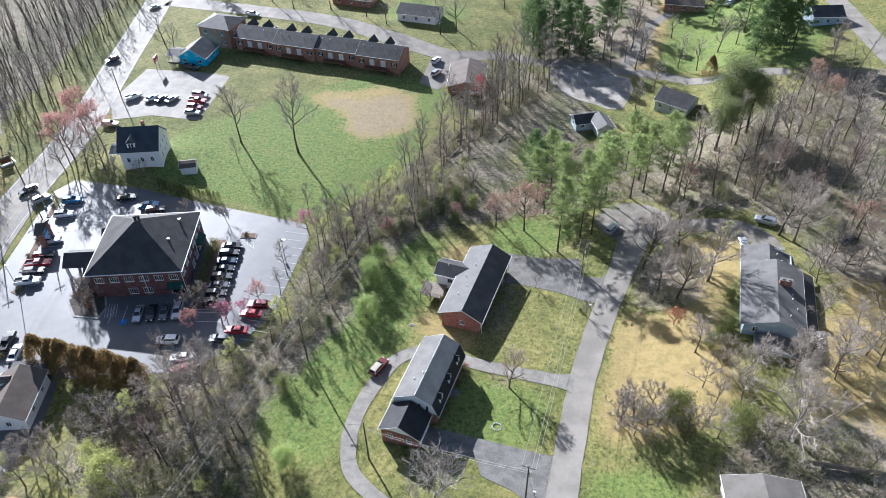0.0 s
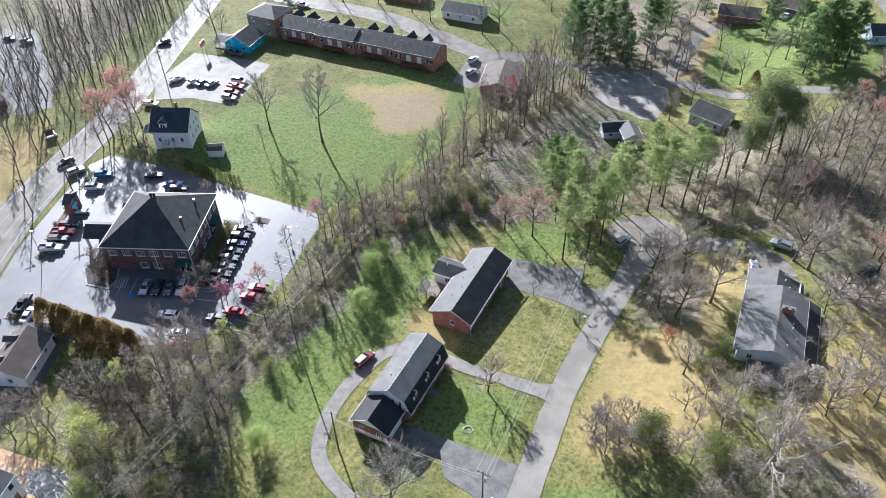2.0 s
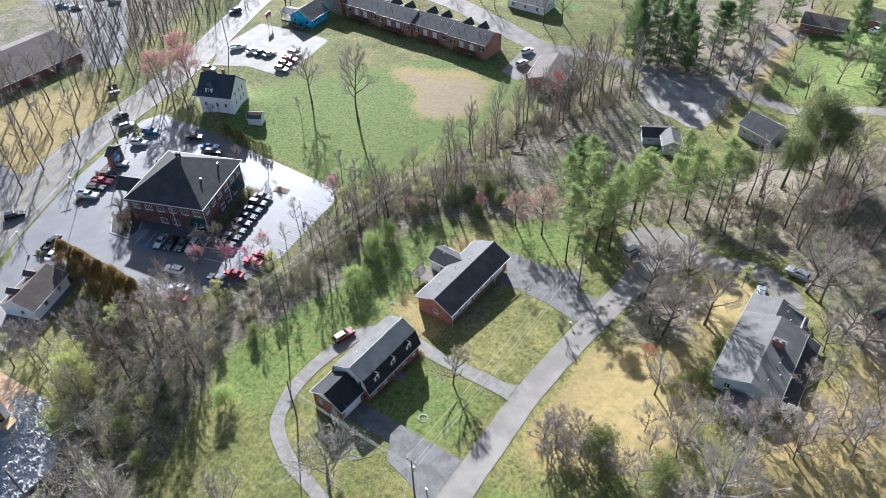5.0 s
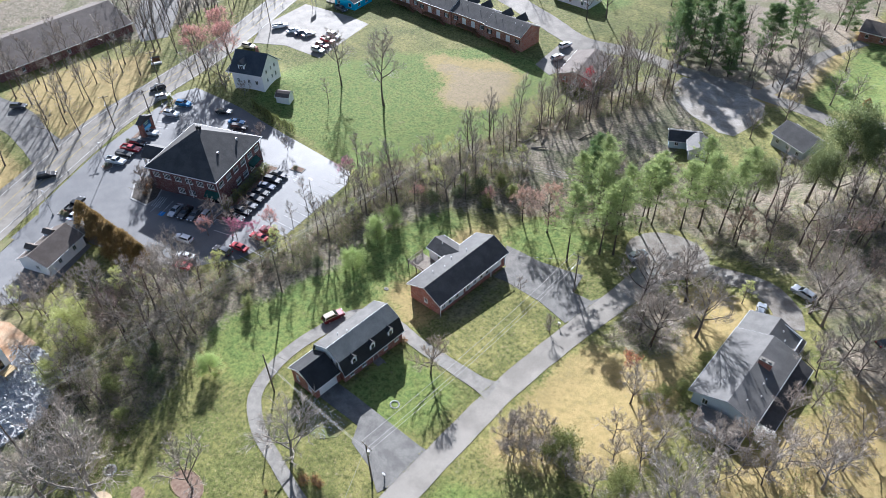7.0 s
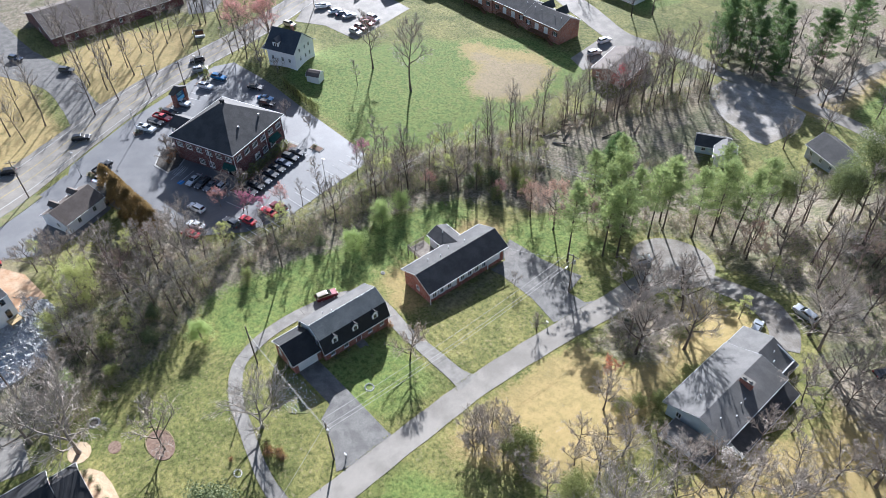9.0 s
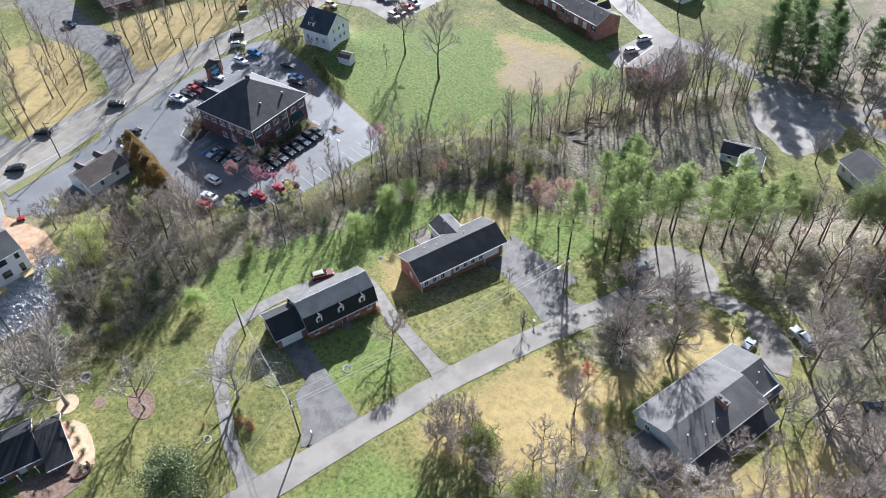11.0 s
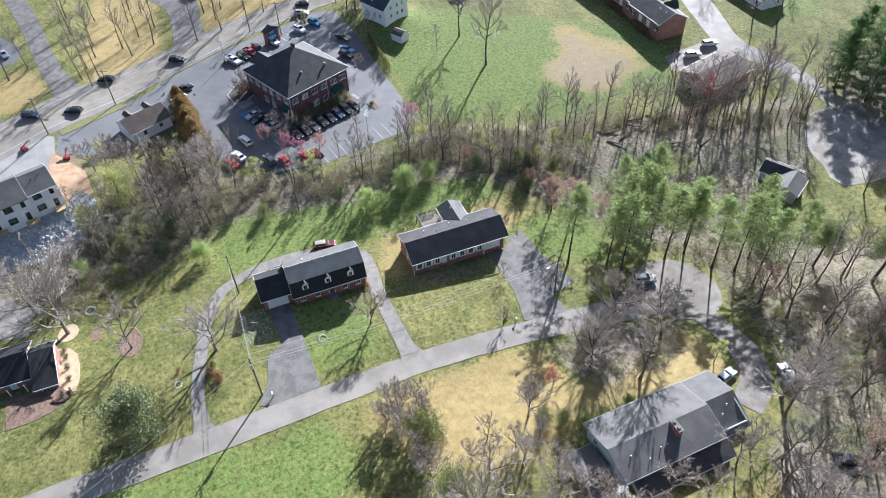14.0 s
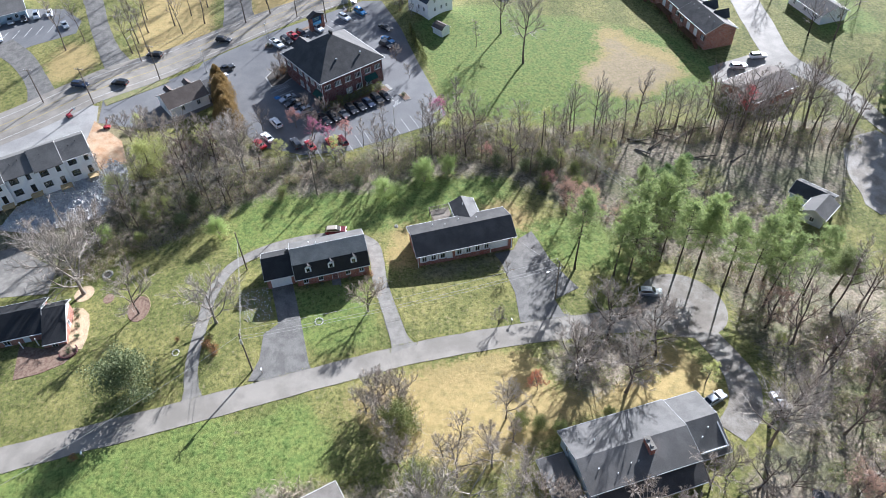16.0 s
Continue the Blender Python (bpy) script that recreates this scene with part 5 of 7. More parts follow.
    for s in (-1, 1):
        part("headlight", boxes((nose - 0.2, nose - 0.01, s * (width / 2 - 0.4) - 0.2, s * (width / 2 - 0.4) + 0.2, zf - 0.22, zf - 0.06)), HEADLIGHT, c)
        part("taillight", boxes((tail - 0.01, tail + 0.12, s * (width / 2 - 0.28) - 0.13, s * (width / 2 - 0.28) + 0.13, 0.72, 0.95)), TAILLIGHT, c)
        part("mirror", boxes((cabin[-1][0] - 0.35, cabin[-1][0] - 0.2, s * (width / 2 + 0.06) - 0.08, s * (width / 2 + 0.06) + 0.08, cabin[-1][1] + 0.02, cabin[-1][1] + 0.16)), CAR_PAINT[colour], c)
    c.matrix_world = m
    made_cars[key] = c
    return c


lot = "parked in the office lot"
for i, (k, c) in enumerate((("sedan", "black"), ("suv", "black"), ("sedan", "navy"), ("sedan", "black"), ("suv", "black"), ("sedan", "grey"), ("suv", "black"), ("suv", "black"))):
    car(k, c, -92.4 + i * 0.92, 101.6 - i * 2.5, 22, lot)
for i, (k, c) in enumerate((("sedan", "silver"), ("sedan", "black"), ("sedan", "grey"), ("suv", "silver"))):
    car(k, c, -99.2 + i * 2.5, 75.8 + i * 1.15, -66, lot)
for k, c, x, y in (("pickup", "white", -129.6, 76.0), ("suv", "black", -130.8, 79.1), ("pickup", "red", -131.8, 81.6), ("suv", "black", -132.8, 84.2), ("suv", "white", -135.3, 89.2), ("suv", "white", -139.6, 98.4), ("suv", "blue", -141.8, 103.8)):
    car(k, c, x, y, 28, lot)
for k, c, x, y, a in (("suv", "maroon", -76.5, 87.0, 195), ("sedan", "red", -76.6, 84.2, 195), ("sedan", "red", -77.0, 79.0, 195), ("suv", "grey", -78.6, 75.6, 195), ("sedan", "white", -83.2, 68.8, 205), ("sedan", "red", -81.2, 66.6, 205), ("pickup", "black", -119.8, 60.2, 115), ("sedan", "white", -116.0, 58.4, 115), ("sedan", "black", -129.0, 109.3, 30), ("sedan", "blue", -121.5, 108.6, 30), ("suv", "black", -118.6, 107.4, 30), ("suv", "white", -88.6, 71.6, 200)):
    car(k, c, x, y, a, lot)
road = "on the main road"
for k, c, x, y, a in (("suv", "black", -137.2, 60.6, 62), ("suv", "black", -133.6, 40.4, 242), ("suv", "navy", -119.4, 21.2, 62), ("suv", "black", -118.4, 31.6, 242), ("suv", "black", -156.0, 103.4, 248), ("suv", "silver", -150.0, 101.6, 68), ("suv", "navy", -186, 173, 248), ("sedan", "silver", -201, 216, 68)):
    car(k, c, x, y, a, road)
lot2 = "parked by the turquoise house"
for k, c, x, y, a in (("pickup", "white", -162.2, 154, 65), ("sedan", "white", -156.2, 155, 80), ("sedan", "navy", -152.8, 155.8, 80), ("sedan", "silver", -149.6, 156.6, 80), ("van", "white", -142.4, 161.5, 10), ("pickup", "red", -141, 158, 10), ("suv", "maroon", -139.6, 154.4, 10), ("suv", "silver", -138.2, 151.4, 10), ("pickup", "grey", -156.6, 177, 0), ("suv", "tan", -158.0, 138, 20)):
    car(k, c, x, y, a, lot2)
for k, c, x, y, a, w in (("suv", "white", -80, 207.5, 80, "beside the brick apartments"), ("suv", "silver", -77, 199.5, 80, "beside the brick apartments"), ("pickup", "white", -160, 221.5, 0, "behind the brick apartments"), ("suv", "grey", -147, 213, 0, "behind the brick apartments"), ("sedan", "silver", 20.4, 133.8, 105, "on the shaded driveway"), ("suv", "silver", 24.5, 143.4, 170, "beside the driveway under a bare tree"), ("suv", "silver", -8.6, 138.2, 70, "at the edge of the turnaround"), ("sedan", "black", 41, 140, 60, "among trees"), ("pickup", "white", 10, 281, 60, "on a far lawn")):
    car(k, c, x, y, a, w)
for i in range(5):
    car("suv" if i % 2 else "sedan", ("white", "silver", "black", "silver", "white")[i], -165.6 - i * 0.5, -7.5 + i * 3.8, 10, "parked at the clinic")
for k, c, x, y, a in (("sedan", "silver", -157.5, 13.4, 20), ("suv", "white", -155, -5.5, 15), ("suv", "navy", -197, 60, 30), ("suv", "grey", -178, 70, 40)):
    car(k, c, x, y, a, "parked at the clinic")
for k, c, x, y, a in (("suv", "black", -255, 148, 20), ("suv", "black", -249, 150, 25), ("sedan", "grey", -241, 152, 30), ("suv", "silver", -233, 153, 30), ("sedan", "blue", -246, 139, 25), ("sedan", "silver", -240, 141, 25)):
    car(k, c, x, y, a, "parked under bare trees")
# the two-tone old car on the loop drive
car("suv", "maroon", -45.0, 80.3, 78, "with a pale roof on the loop driveway", "tan")

# ---- trees ----
class Growth:
    """Collects the tubes, spikes and leaves of a plant."""

    def __init__(self, seed):
        self.v, self.f, self.r = [], [], random.Random(seed)

    def tube(self, pts, rads, n=5):
        base = len(self.v)
        for i, p in enumerate(pts):
            d = (pts[min(i + 1, len(pts) - 1)] - pts[max(i - 1, 0)]).normalized()
            a = d.orthogonal().normalized()
            b = d.cross(a)
            for k in range(n):
                q = p + (a * math.cos(k * math.tau / n) + b * math.sin(k * math.tau / n)) * rads[i]
                self.v.append(q[:])
        for i in range(len(pts) - 1):
            for k in range(n):
                self.f.append((base + i * n + k, base + i * n + (k + 1) % n, base + (i + 1) * n + (k + 1) % n, base + (i + 1) * n + k))

    def spike(self, p, q, r):
        d = (q - p).normalized()
        a = d.orthogonal().normalized() * r
        b = d.cross(a)
        k = len(self.v)
        self.v += [(p + a)[:], (p - a * 0.5 + b * 0.87)[:], (p - a * 0.5 - b * 0.87)[:], q[:]]
        self.f += [(k, k + 1, k + 3), (k + 1, k + 2, k + 3), (k + 2, k, k + 3)]

    def twig(self, p, q, r):
        a = (q - p).cross(self.way()).normalized() * r * 1.15
        k = len(self.v)
        self.v += [(p + a)[:], (p - a)[:], q[:]]
        self.f.append((k, k + 1, k + 2))

    def leaf(self, p, size, up=0.3, slim=0.6):
        d = self.way()
        d.z = d.z * 0.6 + up
        d.normalize()
        a = d.cross(self.way()).normalized()
        k = len(self.v)
        if slim < 0.3:
            self.v += [(p + a * size * slim * 0.5)[:], (p - a * size * slim * 0.5)[:], (p + d * size)[:]]
            self.f.append((k, k + 1, k + 2))
            return
        self.v += [p[:], (p + d * size * 0.5 + a * size * slim * 0.5)[:], (p + d * size)[:], (p + d * size * 0.5 - a * size * slim * 0.5)[:]]
        self.f.append((k, k + 1, k + 2, k + 3))

    def way(self):
        r = self.r
        return Vector((r.gauss(0, 1), r.gauss(0, 1), r.gauss(0, 1))).normalized()

    def path(self, p, d, length, n, bend, lift):
        pts, d = [p.copy()], d.copy()
        for _ in range(n):
            d = (d + self.way() * bend + Vector((0, 0, lift))).normalized()
            pts.append(pts[-1] + d * (length / n))
        return pts

    def mesh(self, name, material):
        me = bpy.data.meshes.new(name)
        me.from_pydata(self.v, [], self.f)
        me.materials.append(material)
        return me


def on(pts, t):
    s = t * (len(pts) - 1)
    i = min(int(s), len(pts) - 2)
    return pts[i].lerp(pts[i + 1], s - i), (pts[i + 1] - pts[i]).normalized()


def out_from(g, axis, spread):
    side = axis.cross(g.way()).normalized()
    return (axis * math.cos(spread) + side * math.sin(spread)).normalized()


def bare(seed, ht, spread, limbs=12, branches=7, twigs=6, tips=2, fork=0.3, bark=None, twig=None, buds=None, n_buds=0, bud_size=0.25, low=0.28, girth=0.017, name="bare_tree"):
    """A leafless tree: trunk, rising limbs, branches, twigs; buds or young leaves where it has them."""
    g, c, l = Growth(seed), Growth(seed + 1), Growth(seed + 2)
    r = g.r
    trunk = g.path(Vector((0, 0, -0.3)), Vector((r.gauss(0, 0.05), r.gauss(0, 0.05), 1)), ht * 0.92, 8, 0.09, 0.08)
    rad = ht * girth
    g.tube(trunk, [rad * (1.35 if i == 0 else 1 - i / 8 * 0.9) for i in range(9)], 7)
    ends = []
    for i in range(limbs):
        t = low + (0.98 - low) * (i + r.random() * 0.7) / limbs
        p, d = on(trunk, t)
        az = i * 2.4 + r.gauss(0, 0.4)
        rise = 0.45 + 0.75 * t * r.uniform(0.7, 1.2)
        way = Vector((math.cos(az), math.sin(az), rise)).normalized()
        length = spread * (1.1 - 0.75 * max(0, t - 0.35) / 0.65) * r.uniform(0.75, 1.15)
        limb = g.path(p, way, length, 5, 0.2, 0.1)
        lr = rad * (1 - t * 0.85) * 0.55 + 0.04
        g.tube(limb, [lr * (1 - k / 5 * 0.8) for k in range(6)], 4)
        for j in range(branches):
            tb = 0.22 + 0.78 * (j + r.random()) / branches
            pb, db = on(limb, min(tb, 0.99))
            lb = length * 0.42 * (1.25 - tb * 0.6) * r.uniform(0.6, 1.2)
            br = c.path(pb, out_from(c, db, r.uniform(0.5, 1.0)), lb, 3, 0.22, 0.08)
            rb = max(0.032, lr * 0.42)
            c.tube(br, [rb, rb * 0.75, rb * 0.5, rb * 0.25], 3)
            for k in range(twigs):
                tt = 0.2 + 0.8 * (k + r.random()) / twigs
                pt, dt = on(br, min(tt, 0.99))
                lt = max(0.5, lb * 0.5 * r.uniform(0.6, 1.3))
                q = pt + (out_from(c, dt, r.uniform(0.4, 0.9)) + Vector((0, 0, 0.15))) * lt
                c.spike(pt, q, 0.027)
                ends.append(q)
                for _ in range(tips):
                    s = pt.lerp(q, r.uniform(0.25, 0.85))
                    e = s + (out_from(c, (q - pt).normalized(), 0.6)) * lt * r.uniform(0.4, 0.75)
                    c.twig(s, e, 0.02)
                    ends.append(e)
    for _ in range(n_buds):
        e = r.choice(ends)
        l.leaf(e + l.way() * 0.18, bud_size * r.uniform(0.6, 1.3), 0.2, 0.8)
    return g.mesh("trunk", bark or BARK), c.mesh("branches", twig or TWIG), (l.mesh("bloom", buds) if n_buds else None)


def pine(seed, ht, spread, low=0.4, tufts=8, needles=9, mat=None):
    """A pine: straight trunk, level boughs in loose tiers, each carrying flat sprays of fine needles."""
    g, l = Growth(seed), Growth(seed + 1)
    r = g.r
    trunk = g.path(Vector((0, 0, -0.3)), Vector((r.gauss(0, 0.03), r.gauss(0, 0.03), 1)), ht, 9, 0.03, 0.05)
    g.tube(trunk, [ht * 0.011 * (1.25 if i == 0 else 1 - i / 9 * 0.9) for i in range(10)], 6)
    n = 46
    for i in range(n):
        t = low + (0.99 - low) * ((i + r.random()) / n) ** 0.9
        p, _ = on(trunk, t)
        u = (t - low) / (1 - low)
        az = i * 2.4 + r.gauss(0, 0.6)
        length = 0.4 + spread * (1 - u) ** 0.6 * min(1, 0.6 + u * 1.6) * r.uniform(0.35, 1.15)
        br = g.path(p, Vector((math.cos(az), math.sin(az), 0.02 + 0.55 * u)).normalized(), length, 4, 0.13, 0.05)
        g.tube(br, [0.06 - 0.025 * u, 0.045, 0.03, 0.02, 0.01], 3)
        side = (br[-1] - br[0]).cross(Vector((0, 0, 1))).normalized()
        for k in range(tufts):
            s = 0.25 + 0.75 * (k + r.random()) / tufts * 0.99
            q, d = on(br, s)
            q = q + side * r.gauss(0, 0.12 + 0.2 * length * (1.1 - s)) + Vector((0, 0, r.gauss(0.05, 0.12)))
            for _ in range(needles):
                l.leaf(q + Vector((r.gauss(0, 0.28), r.gauss(0, 0.28), r.gauss(0, 0.12))), r.uniform(0.35, 0.75), 0.45, 0.2)
    return g.mesh("trunk", BARK_DARK), l.mesh("needles", mat or PINE), None


def leafy(seed, ht, spread, mat, count=2600, size=0.24, droop=0.0, low=0.2, shape=1.0, bark=None, solid=0.35):
    """A tree or shrub in leaf: limbs and many small leaves in clumps along them."""
    g, l = Growth(seed), Growth(seed + 1)
    r = g.r
    trunk = g.path(Vector((0, 0, -0.3)), Vector((0, 0, 1)), ht * 0.75, 6, 0.08, 0.1)
    g.tube(trunk, [ht * 0.016 * (1.2 - i / 6) + 0.02 for i in range(7)], 6)
    clumps = []
    for i in range(30):
        t = low + (1 - low) * (i + r.random()) / 30
        p, _ = on(trunk, min(0.99, t))
        az = i * 2.4 + r.gauss(0, 0.3)
        u = (t - low) / (1 - low)
        length = spread * (math.sin(math.pi * (0.22 + 0.7 * u)) ** shape) * r.uniform(0.65, 1.15)
        br = g.path(p, Vector((math.cos(az), math.sin(az), 0.35 + 0.7 * u)).normalized(), length, 4, 0.15, -droop)
        g.tube(br, [0.05, 0.04, 0.03, 0.02, 0.01], 3)
        for k in range(5):
            q, _ = on(br, 0.35 + 0.64 * (k + r.random()) / 5)
            clumps.append((q, 0.3 + 0.2 * spread))
    for _ in range(count):
        q, cr = r.choice(clumps)
        p = q + l.way() * cr * (r.random() ** solid)
        if droop:
            p.z -= abs(r.gauss(0, droop * 4))
        l.leaf(Vector((p.x, p.y, max(0.1, p.z))), size * r.uniform(0.6, 1.4), 0.25 - droop * 4, 0.55)
    return g.mesh("trunk", bark or BARK), l.mesh("foliage", mat), None


def cone(seed, ht, spread, mat, count=2600, size=0.32):
    """A dense cone of foliage down to the ground."""
    g, l = Growth(seed), Growth(seed + 1)
    r = g.r
    g.tube([Vector((0, 0, -0.2)), Vector((0, 0, ht * 0.9))], [0.12, 0.02], 6)
    lobes = [(r.uniform(0, math.tau), r.uniform(0.05, 0.9), r.uniform(0.2, 0.5)) for _ in range(60)]
    for _ in range(count):
        a, u, w = r.choice(lobes)
        u = min(0.99, max(0.0, u + r.gauss(0, 0.06)))
        rad = spread * (1 - u) ** 0.75 * r.uniform(0.6, 1.08)
        az = a + r.gauss(0, w)
        l.leaf(Vector((math.cos(az) * rad, math.sin(az) * rad, 0.15 + u * ht)), size * r.uniform(0.6, 1.4), 0.7, 0.45)
    return g.mesh("trunk", BARK_DARK), l.mesh("foliage", mat), None


def plant(name, meshes, label, x, y, scale=1.0, turn=0.0, category="tree", group="", sink=0.0, stretch=1.0, tilt=0.0):
    t = new(name)
    t.matrix_world = pose(x, y, ground(x, y) - sink, tilt, 0, turn) @ Matrix.Diagonal((scale, scale, scale * stretch, 1))
    tagged(t, label, category, group)
    for me, part_name in zip(meshes, ("trunk", "crown", "bloom")):
        if me:
            new(part_name, me).parent = t
    return t


rng = random.Random(11)
NEAR = [bare(130 + i * 7, 16, 7.6, 13, 9, 8, 4, low=0.3, girth=0.019, bark=b, twig=t) for i, (b, t) in enumerate(((BARK, TWIG), (BARK_DARK, TWIG), (BARK, TWIG_PALE)))]
MID = [bare(160 + i * 7, 16, 6.4, 10, 6, 6, 2, bark=BARK_DARK if i % 2 else BARK, twig=TWIG_RED if i == 2 else TWIG) for i in range(3)]
BIG = [bare(100 + i * 7, 17, 7.2, 13, 7, 6, 2, bark=b, twig=t) for i, (b, t) in enumerate(((BARK, TWIG), (BARK, TWIG), (BARK_DARK, TWIG_RED), (BARK, TWIG)))]
TALL = [bare(200 + i * 7, 19, 4.8, 12, 6, 5, 2, low=0.42, girth=0.011) for i in range(4)]
SMALL = [bare(300 + i * 7, 8, 4.0, 10, 7, 6, 3, low=0.2, girth=0.016) for i in range(3)]
SLIM = [bare(340 + i * 7, 13, 3.2, 10, 6, 5, 2, low=0.4, girth=0.010, bark=BARK if i else BARK_DARK) for i in range(3)]
SPREAD = [bare(400 + i * 7, 11, 7.4, 13, 9, 8, 3, low=0.16, girth=0.026, twig=TWIG_PALE, bark=BARK_PALE) for i in range(2)]
PALE = [bare(430 + i * 7, 17, 7.0, 13, 9, 8, 3, low=0.25, bark=BARK_PALE, twig=TWIG_PALE) for i in range(2)]
RED = [bare(500 + i * 7, 13, 6.2, 13, 8, 7, 2, twig=TWIG_RED, buds=BUD_RED, n_buds=5200, bud_size=0.16) for i in range(2)]
REDDISH = [bare(520 + i * 7, 13, 6.0, 12, 7, 6, 2, twig=TWIG_RED, bark=BARK_DARK, buds=RUSSET, n_buds=3600, bud_size=0.2) for i in range(2)]
PINK = [bare(540, 7, 3.8, 9, 6, 5, 1, low=0.2, buds=BUD_PINK, n_buds=1500, bud_size=0.2)]
YOUNG = [bare(560 + i * 7, 11, 4.0, 10, 6, 5, 1, buds=PALE_LEAF, n_buds=2200, bud_size=0.22) for i in range(2)]
WHITE_BLOOM = [bare(580, 6, 2.6, 9, 6, 4, 1, low=0.15, buds=BLOSSOM, n_buds=700, bud_size=0.2)]
PINES = [pine(600 + i * 5, 19, 6.5, low=0.32 + 0.05 * i, tufts=11, needles=10) for i in range(4)]
PINES_FULL = [pine(640 + i * 5, 17, 6.2, low=0.08, tufts=12, needles=16, mat=PINE_DARK) for i in range(2)]
ROUND_PINE = [leafy(660, 19, 5.6, PINE_OLIVE, 19000, 0.25, 0.0, 0.4, 0.6, BARK_DARK, 0.4)]
WILLOWS = [leafy(700 + i * 5, 8, 4.4, LIME, 8000, 0.24, 0.035, solid=0.9) for i in range(2)]
LIMES = [leafy(720 + i * 5, 11, 4.8, PALE_LEAF, 6000, 0.26, 0.01, solid=0.9) for i in range(2)]
MAGNOLIA = [leafy(740, 9.5, 5.2, EVERGREEN, 12000, 0.27, 0.0, 0.04, 0.5, solid=0.5)]
CEDARS = [cone(760 + i * 5, 9.5, 3.9, CEDAR, 5600, 0.4) for i in range(2)]
JUNIPERS = [leafy(780 + i * 5, 8.6, 3.8, JUNIPER, 6500, 0.26, 0.0, 0.05, 0.6) for i in range(2)]
HEDGE = [cone(800 + i * 5, 3.2, 0.75, JUNIPER, 520, 0.22) for i in range(2)]
SHRUBS = [leafy(820 + i * 5, 1.6, 0.9, (EVERGREEN, JUNIPER, OAK_BROWN)[i], 420, 0.16, 0.0, 0.1, 0.5) for i in range(3)]


def put(kinds, label, spots, size=1.0, jitter=0.12, name="bare_tree", category="tree", group=""):
    for s in spots:
        x, y = s[0], s[1]
        k = s[2] if len(s) > 2 else 1.0
        plant(name, rng.choice(kinds), label, x, y, size * k * rng.uniform(1 - jitter, 1 + jitter), rng.uniform(0, 360), category, group)


def scatter(kinds, label, poly, n, gap, size=1.0, jitter=0.2, name="bare_tree", group="", avoid=()):
    xs, ys = [p[0] for p in poly], [p[1] for p in poly]
    spots, tries = [], 0
    while len(spots) < n and tries < n * 40:
        tries += 1
        x, y = rng.uniform(min(xs), max(xs)), rng.uniform(min(ys), max(ys))
        if not inside(x, y, poly) or any((x - a) ** 2 + (y - b) ** 2 < gap * gap for a, b in spots) or any(inside(x, y, p) for p in avoid):
            continue
        spots.append((x, y))
    put(kinds, label, spots, size, jitter, name, "tree", group)


# the yards round the lane
put(NEAR, "tall bare oak with grey spreading limbs", [(0.3, 124.8, 0.95), (8.3, 115, 0.95), (14, 121.5, 1.0), (13.2, 100.2, 0.55), (27.5, 139.5, 1.0), (30.5, 137.5, 0.9), (7, 131, 0.85), (4.5, 118, 0.75)])
put(PALE, "bare tree with pale limbs over the house roof", [(30, 96, 0.8), (21.5, 95, 0.6), (37, 101, 0.7), (44, 104, 0.75), (41, 112, 0.5)])
put(SPREAD, "large pale bare tree with crooked limbs", [(29.6, 84.0, 1.2)], 1.0, 0.02)
put(NEAR, "bare tree with a dense grey crown", [(50, 118, 0.8), (47, 128, 0.8), (54, 106, 0.85), (58, 96, 0.8)])
put(SMALL, "small bare ornamental tree on the lawn", [(-31.1, 38.9, 1.5), (-21, 112, 0.5)])
put([bare(330, 8, 4.2, 12, 8, 7, 2, low=0.16, girth=0.02, twig=TWIG_BRUSH)], "small bare tree with dense pinkish twigs", [(-18.8, 82.6, 1.05)])
put(SPREAD, "pale bare tree with crooked limbs", [(-41.4, 27.1, 1.5), (-50, 21, 1.2), (-56, 29, 0.9)])
put(SPREAD, "pruned pale bare tree beside the garage", [(-23.5, 53.8, 1.0)])
put(MAGNOLIA, "dense dark green magnolia with glossy leaves", [(-10.1, 39.5, 1.22)], 1.0, 0.02, "magnolia")
put(SMALL, "reddish small budding shrub tree", [(-8.7, 106.2, 0.55)])
put(JUNIPERS, "olive green juniper beside the lane", [(11, 82.5, 1.15), (21.7, 83, 1.0)], name="juniper")
put(SMALL, "bare shrubby tree at the lane's edge", [(2.2, 80, 1.05), (4.4, 80.5, 1.15), (6.6, 83.4, 1.05), (8.6, 81, 1.1), (2.6, 84, 0.9), (5, 78, 0.95), (13.6, 80.8, 1.0), (1.4, 82, 0.8), (7, 79.6, 0.9), (15.8, 82, 0.9), (18.4, 81, 0.85)])
put(CEDARS, "rusty conical evergreen beside the far street", [(7.5, 223, 0.8)], name="cedar")
put(WHITE_BLOOM, "small tree in white blossom", [(33.6, 104.5, 0.9)], name="blossom_tree")
put([bare(590, 7, 3.0, 10, 6, 6, 2, low=0.2, twig=TWIG_RED, buds=foliage("orange-red new leaves", (0.5, 0.16, 0.08), (0.6, 0.27, 0.15), 0.4, 0.1), n_buds=900, bud_size=0.22)], "small tree with orange-red new leaves", [(8.6, 107.5, 0.75)], name="red_maple")
put(YOUNG, "young tree with pale yellow-green leaves", [(16.4, 135.0, 0.6), (14, 150, 0.6)], name="young_tree")
scatter(SMALL, "bare shrubby tree beside the east house", [(34, 110), (33, 136), (44, 142), (54, 122), (48, 106), (38, 104)], 17, 3.6, 1.0, 0.25)
scatter(SMALL, "bare shrub tree in front of the annex", [(13, 88), (17, 104), (23, 101), (34, 104), (38, 98), (30, 88)], 12, 3.4, 0.95, 0.25)
